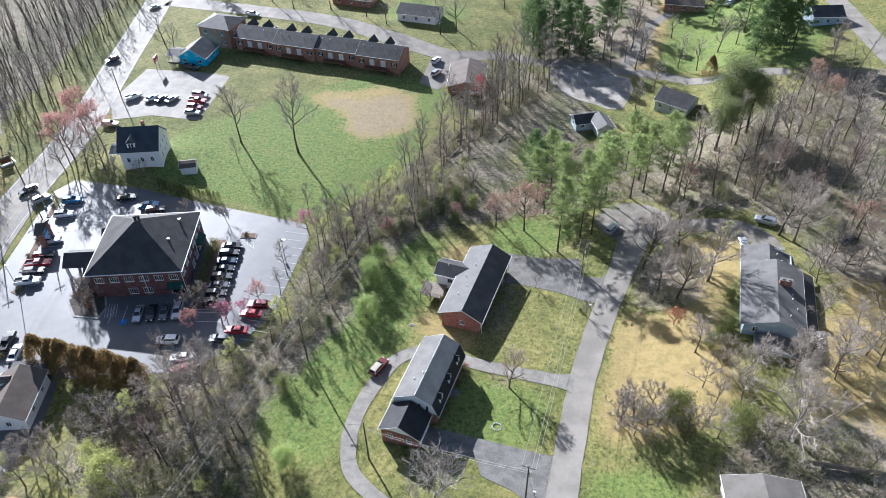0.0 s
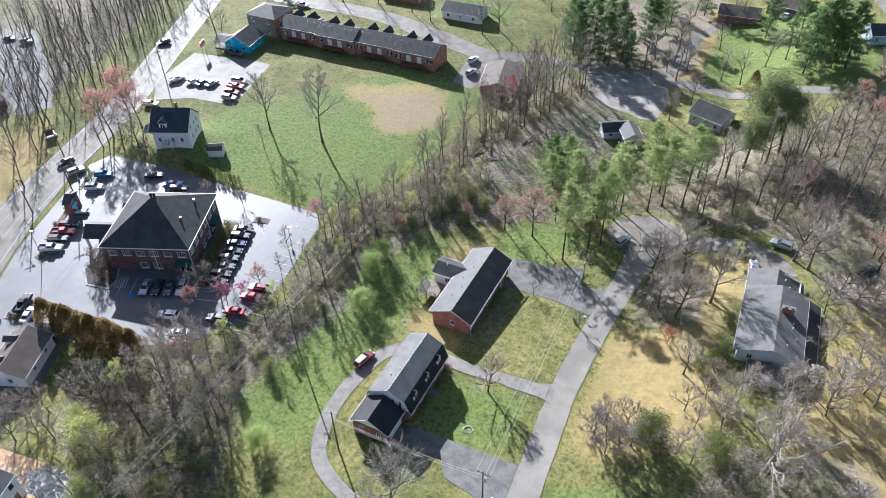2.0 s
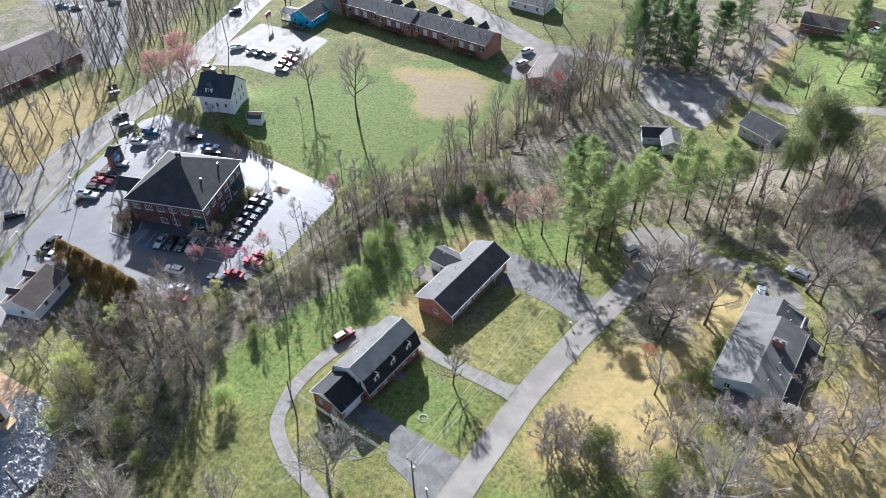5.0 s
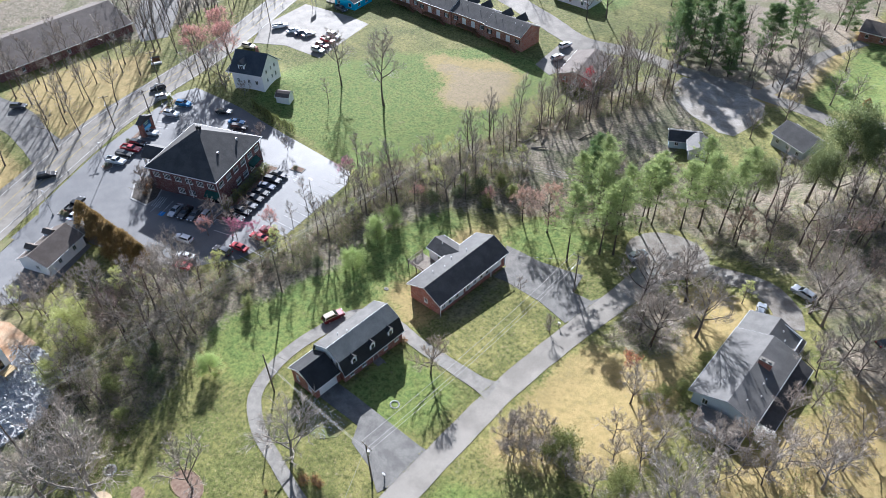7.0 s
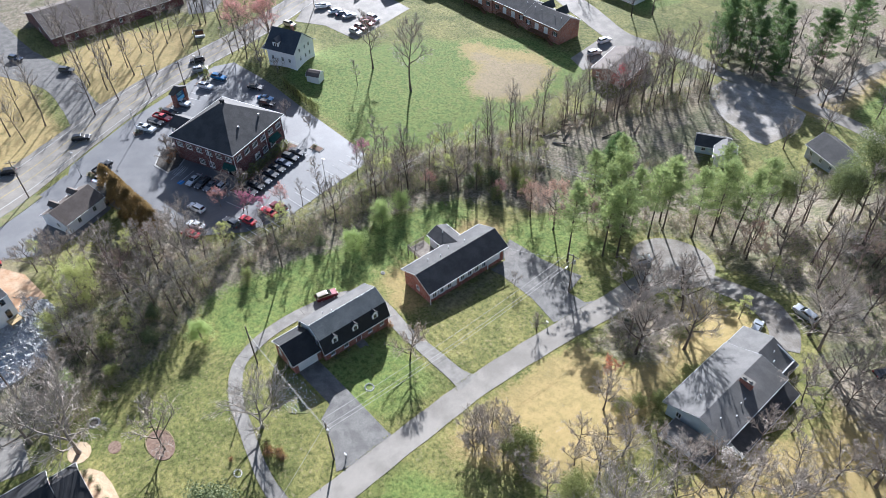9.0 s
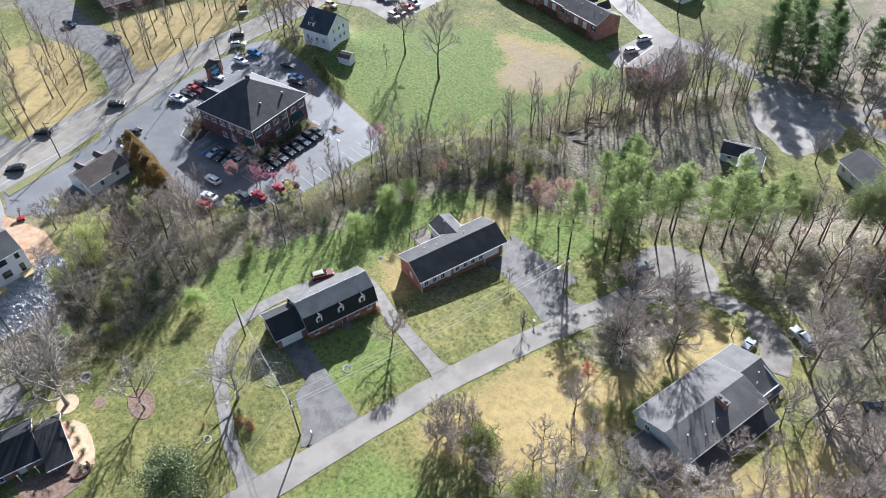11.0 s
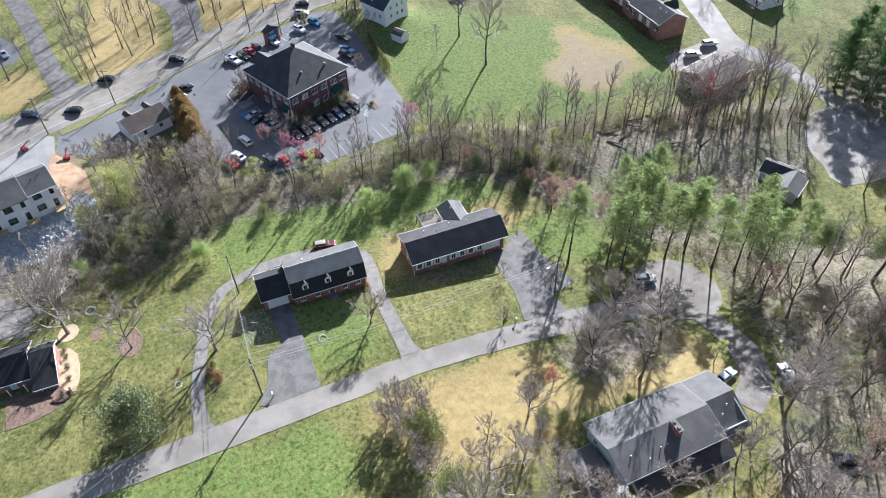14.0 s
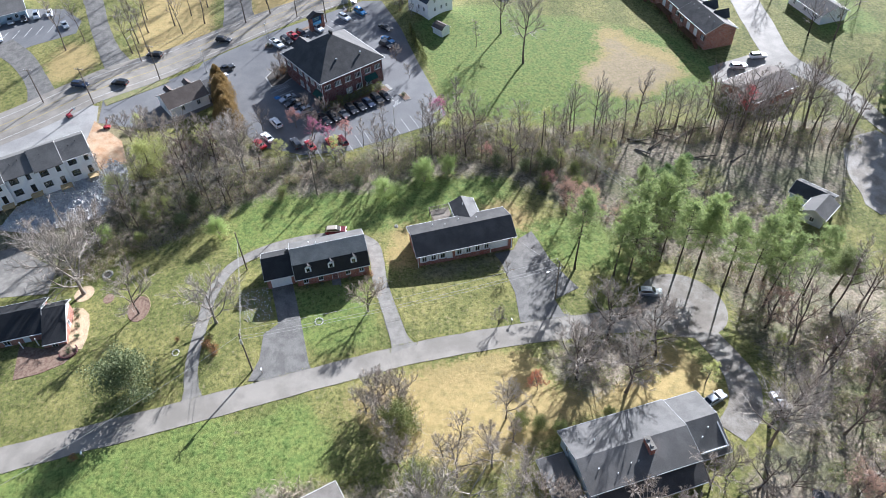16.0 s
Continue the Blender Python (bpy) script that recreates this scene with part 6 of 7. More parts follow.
put(JUNIPERS, "green evergreen shrub beside the house wall", [(17, 104.5, 0.45), (18.6, 107.5, 0.4), (15.6, 101.8, 0.45), (18.4, 116, 0.35)], name="juniper")
# behind the houses
put(WILLOWS, "lime-green weeping shrub tree in new leaf", [(-57, 103.5, 1.0), (-53.5, 93, 0.9), (-58, 110, 0.8), (-52, 55, 0.7), (-58, 30, 0.6)], name="green_tree")
put(REDDISH, "bare tree with russet old leaves", [(-29, 132, 1.05), (-36, 131.5, 0.75), (-26, 140, 0.7)])
put(RED, "small red budding tree in the belt", [(-46, 131, 0.4), (-60, 120, 0.35)], name="red_maple")
# pines
put(PINES, "tall pine with bare lower trunk", [(-19.4, 126.5), (-13.1, 135.5, 1.0), (-22, 141.5), (-24, 147), (-13.2, 146.6), (-12.6, 151), (-17, 145), (-15, 153, 0.9), (-27, 152, 0.9), (-6.5, 153.5), (-3.7, 157), (-5.6, 162), (0.5, 167), (-9.5, 166)], 1.02, 0.1, "pine", group="pines behind the ranch house")
put(PINES, "tall pine with bare lower trunk", [(-15.5, 133.6, 0.9), (-29, 145, 0.9), (1.0, 157.6, 1.0)], 1.02, 0.1, "pine", group="pines behind the ranch house")
put(PINES_FULL, "full green pine with low branches", [(-30, 150, 0.9), (-34, 157, 0.8)], name="pine", group="pines behind the ranch house")
put(ROUND_PINE, "tall pine with a rounded top", [(13.1, 186.7, 1.25), (19.1, 183.7, 1.1), (12, 176, 0.95), (2, 172, 0.85)], name="pine")
put(PINES_FULL, "dark green far pine", [(-41, 229, 1.0), (-52, 229, 1.1), (-47, 236, 1.2), (-36, 234, 1.05), (-55, 246, 1.1), (-40, 240, 1.15), (-33, 228, 0.8), (-49, 226, 0.9), (21, 236, 1.4), (26, 246, 1.4), (31, 238, 1.2), (16, 252, 1.2), (-32, 248.4, 0.9), (-56, 238, 1.0), (-44, 246, 1.1), (20, 232, 1.3), (24, 240, 1.2), (-28, 262, 1.0), (-18, 282, 1.1)], name="pine")
# field and office
FIELD = [bare(240 + i * 7, 16, 5.6, 14, 8, 7, 2, low=0.36, girth=0.014) for i in range(2)]
put(FIELD, "tall bare tree standing on the grass field", [(-97.4, 143.1, 1.42), (-115.6, 142.4, 1.2)])
put(SLIM, "slim bare tree at the field's edge", [(-110.4, 133, 0.7), (-74.7, 117, 0.9), (-80.8, 118.5, 0.8), (-71.8, 107, 1.0), (-71, 116, 0.9), (-75.6, 98, 0.8), (-74, 92, 0.7)])
put(PINK, "redbud in magenta bloom at the lot's edge", [(-78.4, 113.2, 0.9), (-80, 80.4, 0.8), (-78, 84, 0.6)], name="redbud")
put(RED, "red budding maple at the lot's edge", [(-86, 76.5, 0.5), (-77, 88, 0.45)], name="red_maple")
put(BIG, "bare tree beside the parking lot", [(-81.2, 80.0, 0.55), (-88.5, 79.5, 0.5), (-85, 87, 0.35), (-87, 68, 0.45)])
put(RED, "large red-budding maple beside the main road", [(-155.5, 120, 1.25), (-151, 127, 1.15), (-160, 131, 1.15)], name="red_maple")
put(BIG, "bare tree beside the main road", [(-147, 116, 0.75), (-143, 118, 0.7), (-153, 114, 0.6)])
put(PALE, "tall pale sycamore at the belt's edge", [(-72.5, 62.1, 1.0), (-75.5, 58.5, 0.85), (-80, 62, 0.7), (-71, 62, 0.7)])
put(CEDARS, "bronze-green cedar beside the office lot", [(-108.5, 58.4, 0.85), (-105.4, 59.2, 0.95), (-102.2, 58.8, 0.95), (-99, 59.4, 1.0), (-95.8, 59.2, 0.95), (-92.8, 60.0, 0.95), (-89.8, 60.4, 0.85), (-87.4, 61.2, 0.7)], name="cedar", group="cedar row")
for i in range(17):
    plant("arborvitae", HEDGE[i % 2], "columnar green arborvitae in the hedge row", -124 + i * 1.15, 116.2 + 0.2 * math.sin(i * 2.1), rng.uniform(0.85, 1.1), rng.uniform(0, 360), "shrub", "hedge behind the office")
put(LIMES, "pale yellow-green tree in young leaf", [(-76.5, 40.5, 1.15), (-70, 33.5, 0.8), (-97.5, 37, 0.4), (-84, 44, 0.6)], name="young_tree")
put(SMALL, "bare grey bushy tree beside the cottage yard", [(-93.0, 39.4, 1.0), (-91.4, 42.9, 0.9), (-90.3, 47.9, 0.85), (-90.6, 35.3, 1.1), (-85.2, 39.0, 1.0), (-91.4, 51.5, 0.8), (-89.0, 38.5, 0.9)])
# the belt of trees between the office lot and the lawns
BELT = [(-60, 30), (-56, 44), (-62, 58), (-66, 70), (-62, 84), (-60, 96), (-64, 108), (-55, 124), (-45, 138), (-46, 150), (-58, 150), (-68, 136), (-74, 120), (-72, 104), (-69, 90), (-71, 78), (-78, 62), (-90, 50), (-80, 38), (-70, 30)]
scatter(SLIM, "slim bare tree in the tree belt", BELT, 40, 3.4, 0.85, 0.3, name="slender_tree", group="tree belt")
scatter(BIG, "bare grey tree in the tree belt", BELT, 15, 7, 0.75, 0.2, group="tree belt")
scatter(YOUNG, "budding yellow-green tree in the tree belt", BELT, 18, 5, 0.7, 0.2, name="young_tree", group="tree belt")
BELT2 = [(-67, 142), (-60, 142), (-54.5, 162), (-48.5, 181), (-42, 196), (-37, 211), (-46, 213), (-51, 198), (-57, 184), (-62.5, 165)]
scatter(TALL, "tall bare tree along the field", BELT2, 25, 3.0, 0.85, 0.25, group="tree belt")
scatter(MID, "dense bare grey tree along the field", BELT2, 12, 5, 0.62, 0.2, group="tree belt")
put([bare(575, 12, 4.6, 11, 6, 6, 2, twig=TWIG_RED, bark=BARK_DARK, buds=CRIMSON, n_buds=1500, bud_size=0.3)], "crimson-leaved tree beside the brown roof", [(-58.5, 190.5, 0.8)], name="red_maple")
put(BIG, "large bare tree between the field and the pines", [(-51.9, 185.2, 1.15), (-49.2, 202.0, 1.1)])
BUSH = [leafy(860 + i * 5, 4.6, 2.3, m, 2400, 0.24, 0.0, 0.06, 0.5, solid=0.6) for i, m in enumerate((EVERGREEN, BRUSH_GREEN))]
put(BUSH, "dense evergreen privet bush at the edge of the belt", [(-54, 128), (-51, 133, 1.1), (-46, 130, 0.9), (-44, 137, 1.1), (-49, 139), (-56, 133, 0.9), (-57, 122, 0.8), (-60, 88, 0.8), (-61, 70, 0.9), (-58, 47, 1.0), (-62, 40, 1.1), (-66, 36, 1.0), (-55, 38, 0.8), (-64, 50, 0.9)], name="evergreen_bush", category="bush")
# the woods to the east and the pines' understorey
EAST = [(-2, 152), (16, 152), (34, 142), (44, 139), (46, 200), (40, 222), (22, 190), (6, 172)]
EAST_FAR = [(44, 139), (110, 110), (110, 215), (40, 222), (46, 200)]
scatter(TALL, "tall bare tree in the wood", EAST, 20, 5, 0.95, 0.2, group="east wood")
scatter(MID, "bare tree with a wide grey crown in the wood", EAST, 22, 6, 0.85, 0.2, group="east wood")
scatter(REDDISH, "bare tree with russet leaves in the wood", EAST, 5, 9, 0.7, 0.2, group="east wood")
NEAR_R = [(44, 70), (40, 96), (60, 116), (100, 100), (100, 60)]
scatter(BIG, "bare tree in the yard beside the house", NEAR_R, 9, 8, 0.75, 0.15, group="east wood")
SOUTH = [(16, 66), (20, 82), (34, 88), (44, 80), (40, 62), (34, 72)]
scatter(SMALL, "bare shrubby tree between the yards", SOUTH, 4, 4, 0.8, 0.2)
# across the main road
CROSS = [(-143, 66), (-164, 102), (-180, 116), (-194, 100), (-192, 70), (-160, 71)]
scatter(TALL, "tall bare tree on the leafy bank across the road", CROSS, 24, 5, 0.9, 0.15, group="trees across the road")
CROSS2 = [(-134, 36), (-143, 56), (-160, 58), (-196, 50), (-190, 28), (-150, 32)]
scatter(TALL, "tall bare tree across the road", CROSS2, 20, 5.5, 0.85, 0.15, group="trees across the road")
put(TALL, "tall bare tree on the clinic's lawn", [(-142, 15, 0.85), (-146, 20, 0.8), (-118, -2, 0.9), (-136, 34, 0.8)])
FOREST = [(-170, 120), (-174, 130), (-191, 164), (-207, 204), (-229, 260), (-250, 300), (-250, 150), (-215, 108)]
LIGHT = [bare(960 + i * 7, 18, 4.6, 8, 4, 4, 1, low=0.4, girth=0.011) for i in range(3)]


def far_woods(name, label, poly, n, gap, size, avoid=()):
    """Many far trees joined into one thing of kind stuff."""
    xs, ys = [p[0] for p in poly], [p[1] for p in poly]
    verts, faces, slots, spots = [], [], [], []
    base = tries = 0
    while len(spots) < n and tries < n * 40:
        tries += 1
        x, y = rng.uniform(min(xs), max(xs)), rng.uniform(min(ys), max(ys))
        if not inside(x, y, poly) or any((x - a) ** 2 + (y - b) ** 2 < gap * gap for a, b in spots) or any(inside(x, y, p) for p in avoid):
            continue
        spots.append((x, y))
        k, a = size * rng.uniform(0.8, 1.2), rng.uniform(0, math.tau)
        turn = np.array(((math.cos(a), math.sin(a), 0), (-math.sin(a), math.cos(a), 0), (0, 0, 1))) * k
        for slot, me in enumerate(rng.choice(LIGHT)[:2]):
            co = np.empty(len(me.vertices) * 3)
            me.vertices.foreach_get("co", co)
            verts += (co.reshape(-1, 3) @ turn + (x, y, ground(x, y))).tolist()
            faces += [tuple(base + i for i in p.vertices) for p in me.polygons]
            slots += [slot] * len(me.polygons)
            base = len(verts)
    me = bpy.data.meshes.new(name)
    me.from_pydata(verts, [], faces)
    me.materials.append(BARK)
    me.materials.append(TWIG)
    me.polygons.foreach_set("material_index", slots)
    tagged(new(name, me), label, "woods", kind="stuff")


far_woods("east_woods", "bare grey-brown woods east of the houses", EAST_FAR, 70, 4.5, 0.85)
far_woods("forest", "dense bare grey-brown forest across the main road", FOREST, 270, 2.9, 0.9, [[(-264, 138), (-262, 152), (-240, 156), (-226, 148), (-240, 136)], [(-228, 68), (-194, 68), (-194, 122), (-228, 122)]])
FAR_N = [(-200, 232), (-160, 238), (-110, 252), (-60, 246), (-10, 236), (30, 236), (50, 300), (-200, 310)]
scatter(MID, "bare tree among the far houses", FAR_N, 34, 9, 0.75, 0.2, group="far trees")
scatter(PINES_FULL, "green pine among the far houses", FAR_N, 8, 14, 0.9, 0.2, name="pine", group="far trees")
scatter(MID, "bare tree beside the gravel loop", [(-62, 216), (-42, 226), (-20, 228), (0, 222), (10, 236), (-60, 250)], 14, 6, 0.75, 0.2, group="far trees")
put(MID, "bare tree beside the brown-roofed house", [(-56.5, 196, 0.85), (-55.5, 203, 0.9), (-61, 187, 0.7), (-67, 186.5, 0.65), (-57, 209, 0.85), (-55, 187, 0.8), (-52, 193, 0.85), (-60, 181, 0.75), (-64, 183, 0.6), (-54, 199, 0.8), (-60, 210, 0.8)])
put(BIG, "bare tree beside the gravel drive", [(-15.9, 226, 0.85), (-20, 250, 0.8), (8.8, 240, 0.85), (-12, 200, 0.6), (-8, 212, 0.75), (-24, 226, 0.6)])
put(MID, "bare tree on the street behind the apartments", [(-148, 232, 0.75), (-134, 236, 0.8), (-118, 234, 0.8), (-160, 236, 0.8), (-108, 230, 0.7), (-86, 228, 0.85), (-82, 234, 0.9), (-177, 190, 0.8), (-170, 186, 0.7)])


def undergrowth():
    """Tangled twigs and evergreen shrubs under the trees."""
    t, l = Growth(900), Growth(901)
    r = t.r
    zones = (([(1, 78), (2, 86), (8, 87), (14, 85), (13, 79)], 55), (BELT, 1050), (BELT2, 300), (EAST, 600), ([(-60, 26), (-50, 22), (-44, 30), (-56, 46)], 120), ([(0, 112), (0, 130), (14, 128), (12, 114)], 60), ([(14, 60), (20, 84), (36, 94), (44, 84), (40, 60)], 200), ([(-40, 132), (-24, 140), (-8, 152), (0, 160), (-10, 176), (-34, 176)], 240), ([(36, 108), (60, 100), (60, 80), (40, 96)], 60))
    for poly, n in zones:
        xs, ys = [p[0] for p in poly], [p[1] for p in poly]
        done = 0
        while done < n:
            x, y = r.uniform(min(xs), max(xs)), r.uniform(min(ys), max(ys))
            if not inside(x, y, poly):
                continue
            done += 1
            z, s = ground(x, y) - 0.1, r.uniform(0.6, 1.5)
            p = Vector((x, y, z))
            for _ in range(9):
                d = Vector((r.gauss(0, 0.7), r.gauss(0, 0.7), r.uniform(0.6, 2.0))) * s
                q = p + d
                t.spike(p + Vector((r.gauss(0, 0.3), r.gauss(0, 0.3), 0)), q, 0.04)
                for _ in range(2):
                    m = p.lerp(q, r.uniform(0.4, 0.9))
                    t.twig(m, m + Vector((r.gauss(0, 0.5), r.gauss(0, 0.5), r.uniform(0.1, 0.7))) * s, 0.028)
            if noise.noise((x / 12, y / 12, 5)) > -0.3 and r.random() < 0.8:
                for _ in range(40):
                    l.leaf(p + Vector((r.gauss(0, 0.7), r.gauss(0, 0.7), abs(r.gauss(0.5, 0.6)))) * s, r.uniform(0.18, 0.36), 0.3, 0.6)
    tagged(new("underbrush", t.mesh("underbrush", TWIG_BRUSH)), "tangled bare brown underbrush below the trees", "underbrush", kind="stuff")
    tagged(new("green_undergrowth", l.mesh("green_undergrowth", BRUSH_GREEN)), "olive green honeysuckle undergrowth below the trees", "undergrowth", kind="stuff")


undergrowth()


def verge_grass():
    """Ragged blades of grass that lean over the edges of the lane and the drives."""
    g = Growth(950)
    r = g.r
    for line, reach in ((LANE, 0.45), (LOOP, 0.3)):
        pts = along(line, 0.5)
        for i in range(len(pts) - 1):
            d = pts[i + 1][:2] - pts[i][:2]
            d /= np.linalg.norm(d)
            for sgn in (-1, 1):
                side = np.array((d[1], -d[0])) * sgn
                lush = 0.5 + noise.noise((pts[i][0] / 5, pts[i][1] / 5, sgn * 9))
                for _ in range(int(9 * max(0.2, lush))):
                    q = pts[i][:2] + d * r.uniform(0, 0.5) + side * (pts[i][2] / 2 + r.gauss(0.12, reach * 0.4))
                    g.leaf(Vector((q[0], q[1], ground(*q) + 0.02)), r.uniform(0.12, 0.3), 0.5, 0.5)
    tagged(new("verge_grass", g.mesh("verge_grass", foliage("verge grass blades", (0.17, 0.22, 0.06), (0.42, 0.39, 0.13), 0.4, 0.0))), "ragged grass along the lane's edges", "grass", kind="stuff")


verge_grass()

# ---- poles, wires and small things ----
def utility_pole(x, y, ht, yaw=0.0, arm=True, lamp=False, transformer=False):
    h = thing("utility_pole", x, y, ground(x, y), yaw, "weathered wooden utility pole with crossarm" if arm else "weathered wooden utility pole", "utility pole", "utility poles")
    part("pole", cylinder(bmesh.new(), 0, 0, -0.5, ht, 0.17, 0.11, 9), POLE_WOOD, h)
    if arm:
        a = part("crossarm", boxes((-1.2, 1.2, 0.1, 0.22, ht - 0.7, ht - 0.58)), POLE_WOOD, h)
        for u in (-1.1, -0.45, 0.45, 1.1):
            part("insulator", cylinder(bmesh.new(), u, 0.16, ht - 0.58, ht - 0.36, 0.06, 0.04, 8), WHITE, a)
    if transformer:
        part("transformer", cylinder(bmesh.new(), 0.38, 0.0, ht - 2.4, ht - 1.4, 0.24, n=12), METAL_GREY, h)
    if lamp:
        a = part("lamp_arm", boxes((-0.03, 0.03, -2.2, 0.0, ht - 1.8, ht - 1.74)), METAL_GREY, h)
        part("lamp_head", boxes((-0.14, 0.14, -2.75, -2.15, ht - 1.86, ht - 1.7)), METAL_GREY, a)


def wire(a, b, sag=0.8, r=0.024, mat=None):
    g = Growth(1)
    a, b = Vector(a), Vector(b)
    pts = [a.lerp(b, k / 12) - Vector((0, 0, sag * 4 * (k / 12) * (1 - k / 12))) for k in range(13)]
    g.tube(pts, [r] * 13, 4)
    tagged(new("power_line", g.mesh("power_line", mat or WIRE)), "thin pale overhead power line between poles", "power line", "overhead lines")


utility_pole(-9.7, 59.8, 10.8, 0, True, False, True)
utility_pole(-12.4, 119.4, 10.8, 10, True, True, True)
utility_pole(-38.0, 60.3, 11.0, 90, False)
for dx in (-1.1, 0.45, 1.1):
    wire((-9.7 + dx, 59.9, 8.5), (-12.4 + dx, 119.5, 5.5), 1.2)
wire((-9.7, 59.8, 7.6), (-38, 60.3, 4.6), 0.6)
wire((-9.7, 59.8, 7.0), (-38, 60.3, 4.2), 0.8)
wire((-9.7, 59.8, 8.4), (12, 18, 9.5), 1.0)
wire((-12.4, 119.4, 4.4), (-29, 116, -1.9), 0.5, 0.015)
utility_pole(38, 170, 10.0, 25, True)
for d in (-0.9, 0.0, 0.9):
    wire((-58.6 - d * 0.4, 134 + d, 2.6), (38 - d * 0.4, 170 + d, ground(38, 170) + 9.2), 4.0, 0.022)
BELT_POLES = [(-61.4, 22), (-59.9, 78), (-58.6, 134)]
for k, (x, y) in enumerate(BELT_POLES):
    utility_pole(x, y, 12.5, 0, True)
for (x0, y0), (x1, y1) in zip(BELT_POLES, BELT_POLES[1:]):
    for dx in (-1.1, -0.45, 1.1):
        wire((x0 + dx, y0, ground(x0, y0) + 12.1), (x1 + dx, y1, ground(x1, y1) + 12.1), 0.9, 0.022)
ROAD_POLES = [(-109.6, 25.2), (-120.3, 41.8), (-139.5, 92.5), (-153.5, 116.5), (-165, 152), (-184, 143)]
for x, y in ROAD_POLES:
    utility_pole(x, y, 11.0, 65, True)
for x, y in ((-131.2, 36.6), (-146, 84), (-114, 12), (-160, 106)):
    utility_pole(x, y, 10.5, 65, True, True)
for dx in (-1.0, 0.4, 1.0):
    for (x0, y0), (x1, y1) in zip(ROAD_POLES[:-1], ROAD_POLES[1:-1]):
        wire((x0 + dx, y0 + dx * 0.5, ground(x0, y0) + 10.5), (x1 + dx, y1 + dx * 0.5, ground(x1, y1) + 10.5), 0.8, 0.014, WIRE_DARK)


def mark(name, x0, y0, x1, y1, w, mat, label, parent=None, lift=0.075):
    """A painted line on the asphalt, following the land."""
    d = np.array((x1 - x0, y1 - y0), float)
    n = max(1, int(np.linalg.norm(d) / 2.0))
    d /= np.linalg.norm(d)
    s = np.array((d[1], -d[0])) * w / 2
    bm, rows = bmesh.new(), []
    for k in range(n + 1):
        p = np.array((x0, y0)) + (np.array((x1, y1)) - (x0, y0)) * k / n
        rows.append([bm.verts.new((*(p + s * q), ground(*(p + s * q)) + z)) for q in (-1, 1) for z in (lift, lift - 0.04)])
    for a, b in zip(rows, rows[1:]):
        for i, j in ((0, 2), (1, 0), (2, 3)):
            bm.faces.new((a[i], b[i], b[j], a[j]))
    bmesh.ops.recalc_face_normals(bm, faces=bm.faces)
    ob = obj(name, bm, mat, label, "road marking", "structure")
    return ob


LINE = "worn white painted parking line"
# stalls along the belt side of the office lot
for k in range(15):
    x, y = -83.5 + k * 0.62, 111.2 - k * 2.58
    mark("parking_line", x, y, x + 5.4, y + 1.1, 0.12, PAINT_LINE, LINE)
# beside the building, before it, and towards the road
for k in range(10):
    x, y = -91.4 + k * 0.98, 101.7 - k * 2.55
    mark("parking_line", x - 4.2, y - 0.4, x + 1.4, y + 1.7, 0.12, PAINT_LINE, LINE)
for k in range(7):
    x, y = -105.2 + k * 2.6, 74.2 + k * 1.14
    mark("parking_line", x - 1.0, y + 2.4, x + 1.2, y - 2.6, 0.12, PAINT_LINE, LINE)
for k in range(5):
    x, y = -107.2 + k * 0.55, 74.6 + k * 0.24
    mark("parking_line", x - 0.9, y + 1.6, x + 1.2, y - 1.7, 0.12, PAINT_LINE, LINE)
mark("accessible_stall", -101.6, 73.8, -101.0, 72.4, 1.5, PAINT_BLUE, "blue painted accessible stall square")
for k in range(12):
    x, y = -128.4 - k * 1.05, 75.4 + k * 2.5
    mark("parking_line", x - 3.6, y - 1.6, x + 1.6, y + 1.0, 0.12, PAINT_LINE, LINE)
for k in range(5):
    x, y = -90.6 + k * 0.5, 104.6 - k * 0.2
    mark("parking_line", x - 0.2, y + 1.2, x + 1.2, y - 1.0, 0.12, PAINT_LINE, LINE)
for k in range(7):
    mark("parking_line", -154 - k * 0.2, -12 + k * 3.4, -159 - k * 0.2, -10.5 + k * 3.4, 0.12, PAINT_LINE, LINE)
strip("centre_line", MAIN_ROAD, PAINT_YELLOW, "worn double yellow centre line", 0.075, 3, 1, -1.6, 0.14, "road marking")
strip("centre_line", MAIN_ROAD, PAINT_YELLOW, "worn double yellow centre line", 0.075, 3, 1, 1.6, 0.14, "road marking")
strip("edge_line", MAIN_ROAD, PAINT_LINE, "worn white edge line", 0.075, 3, 1, -5.0, 0.12, "road marking")
strip("edge_line", MAIN_ROAD, PAINT_LINE, "worn white edge line", 0.075, 3, 1, 5.0, 0.12, "road marking")

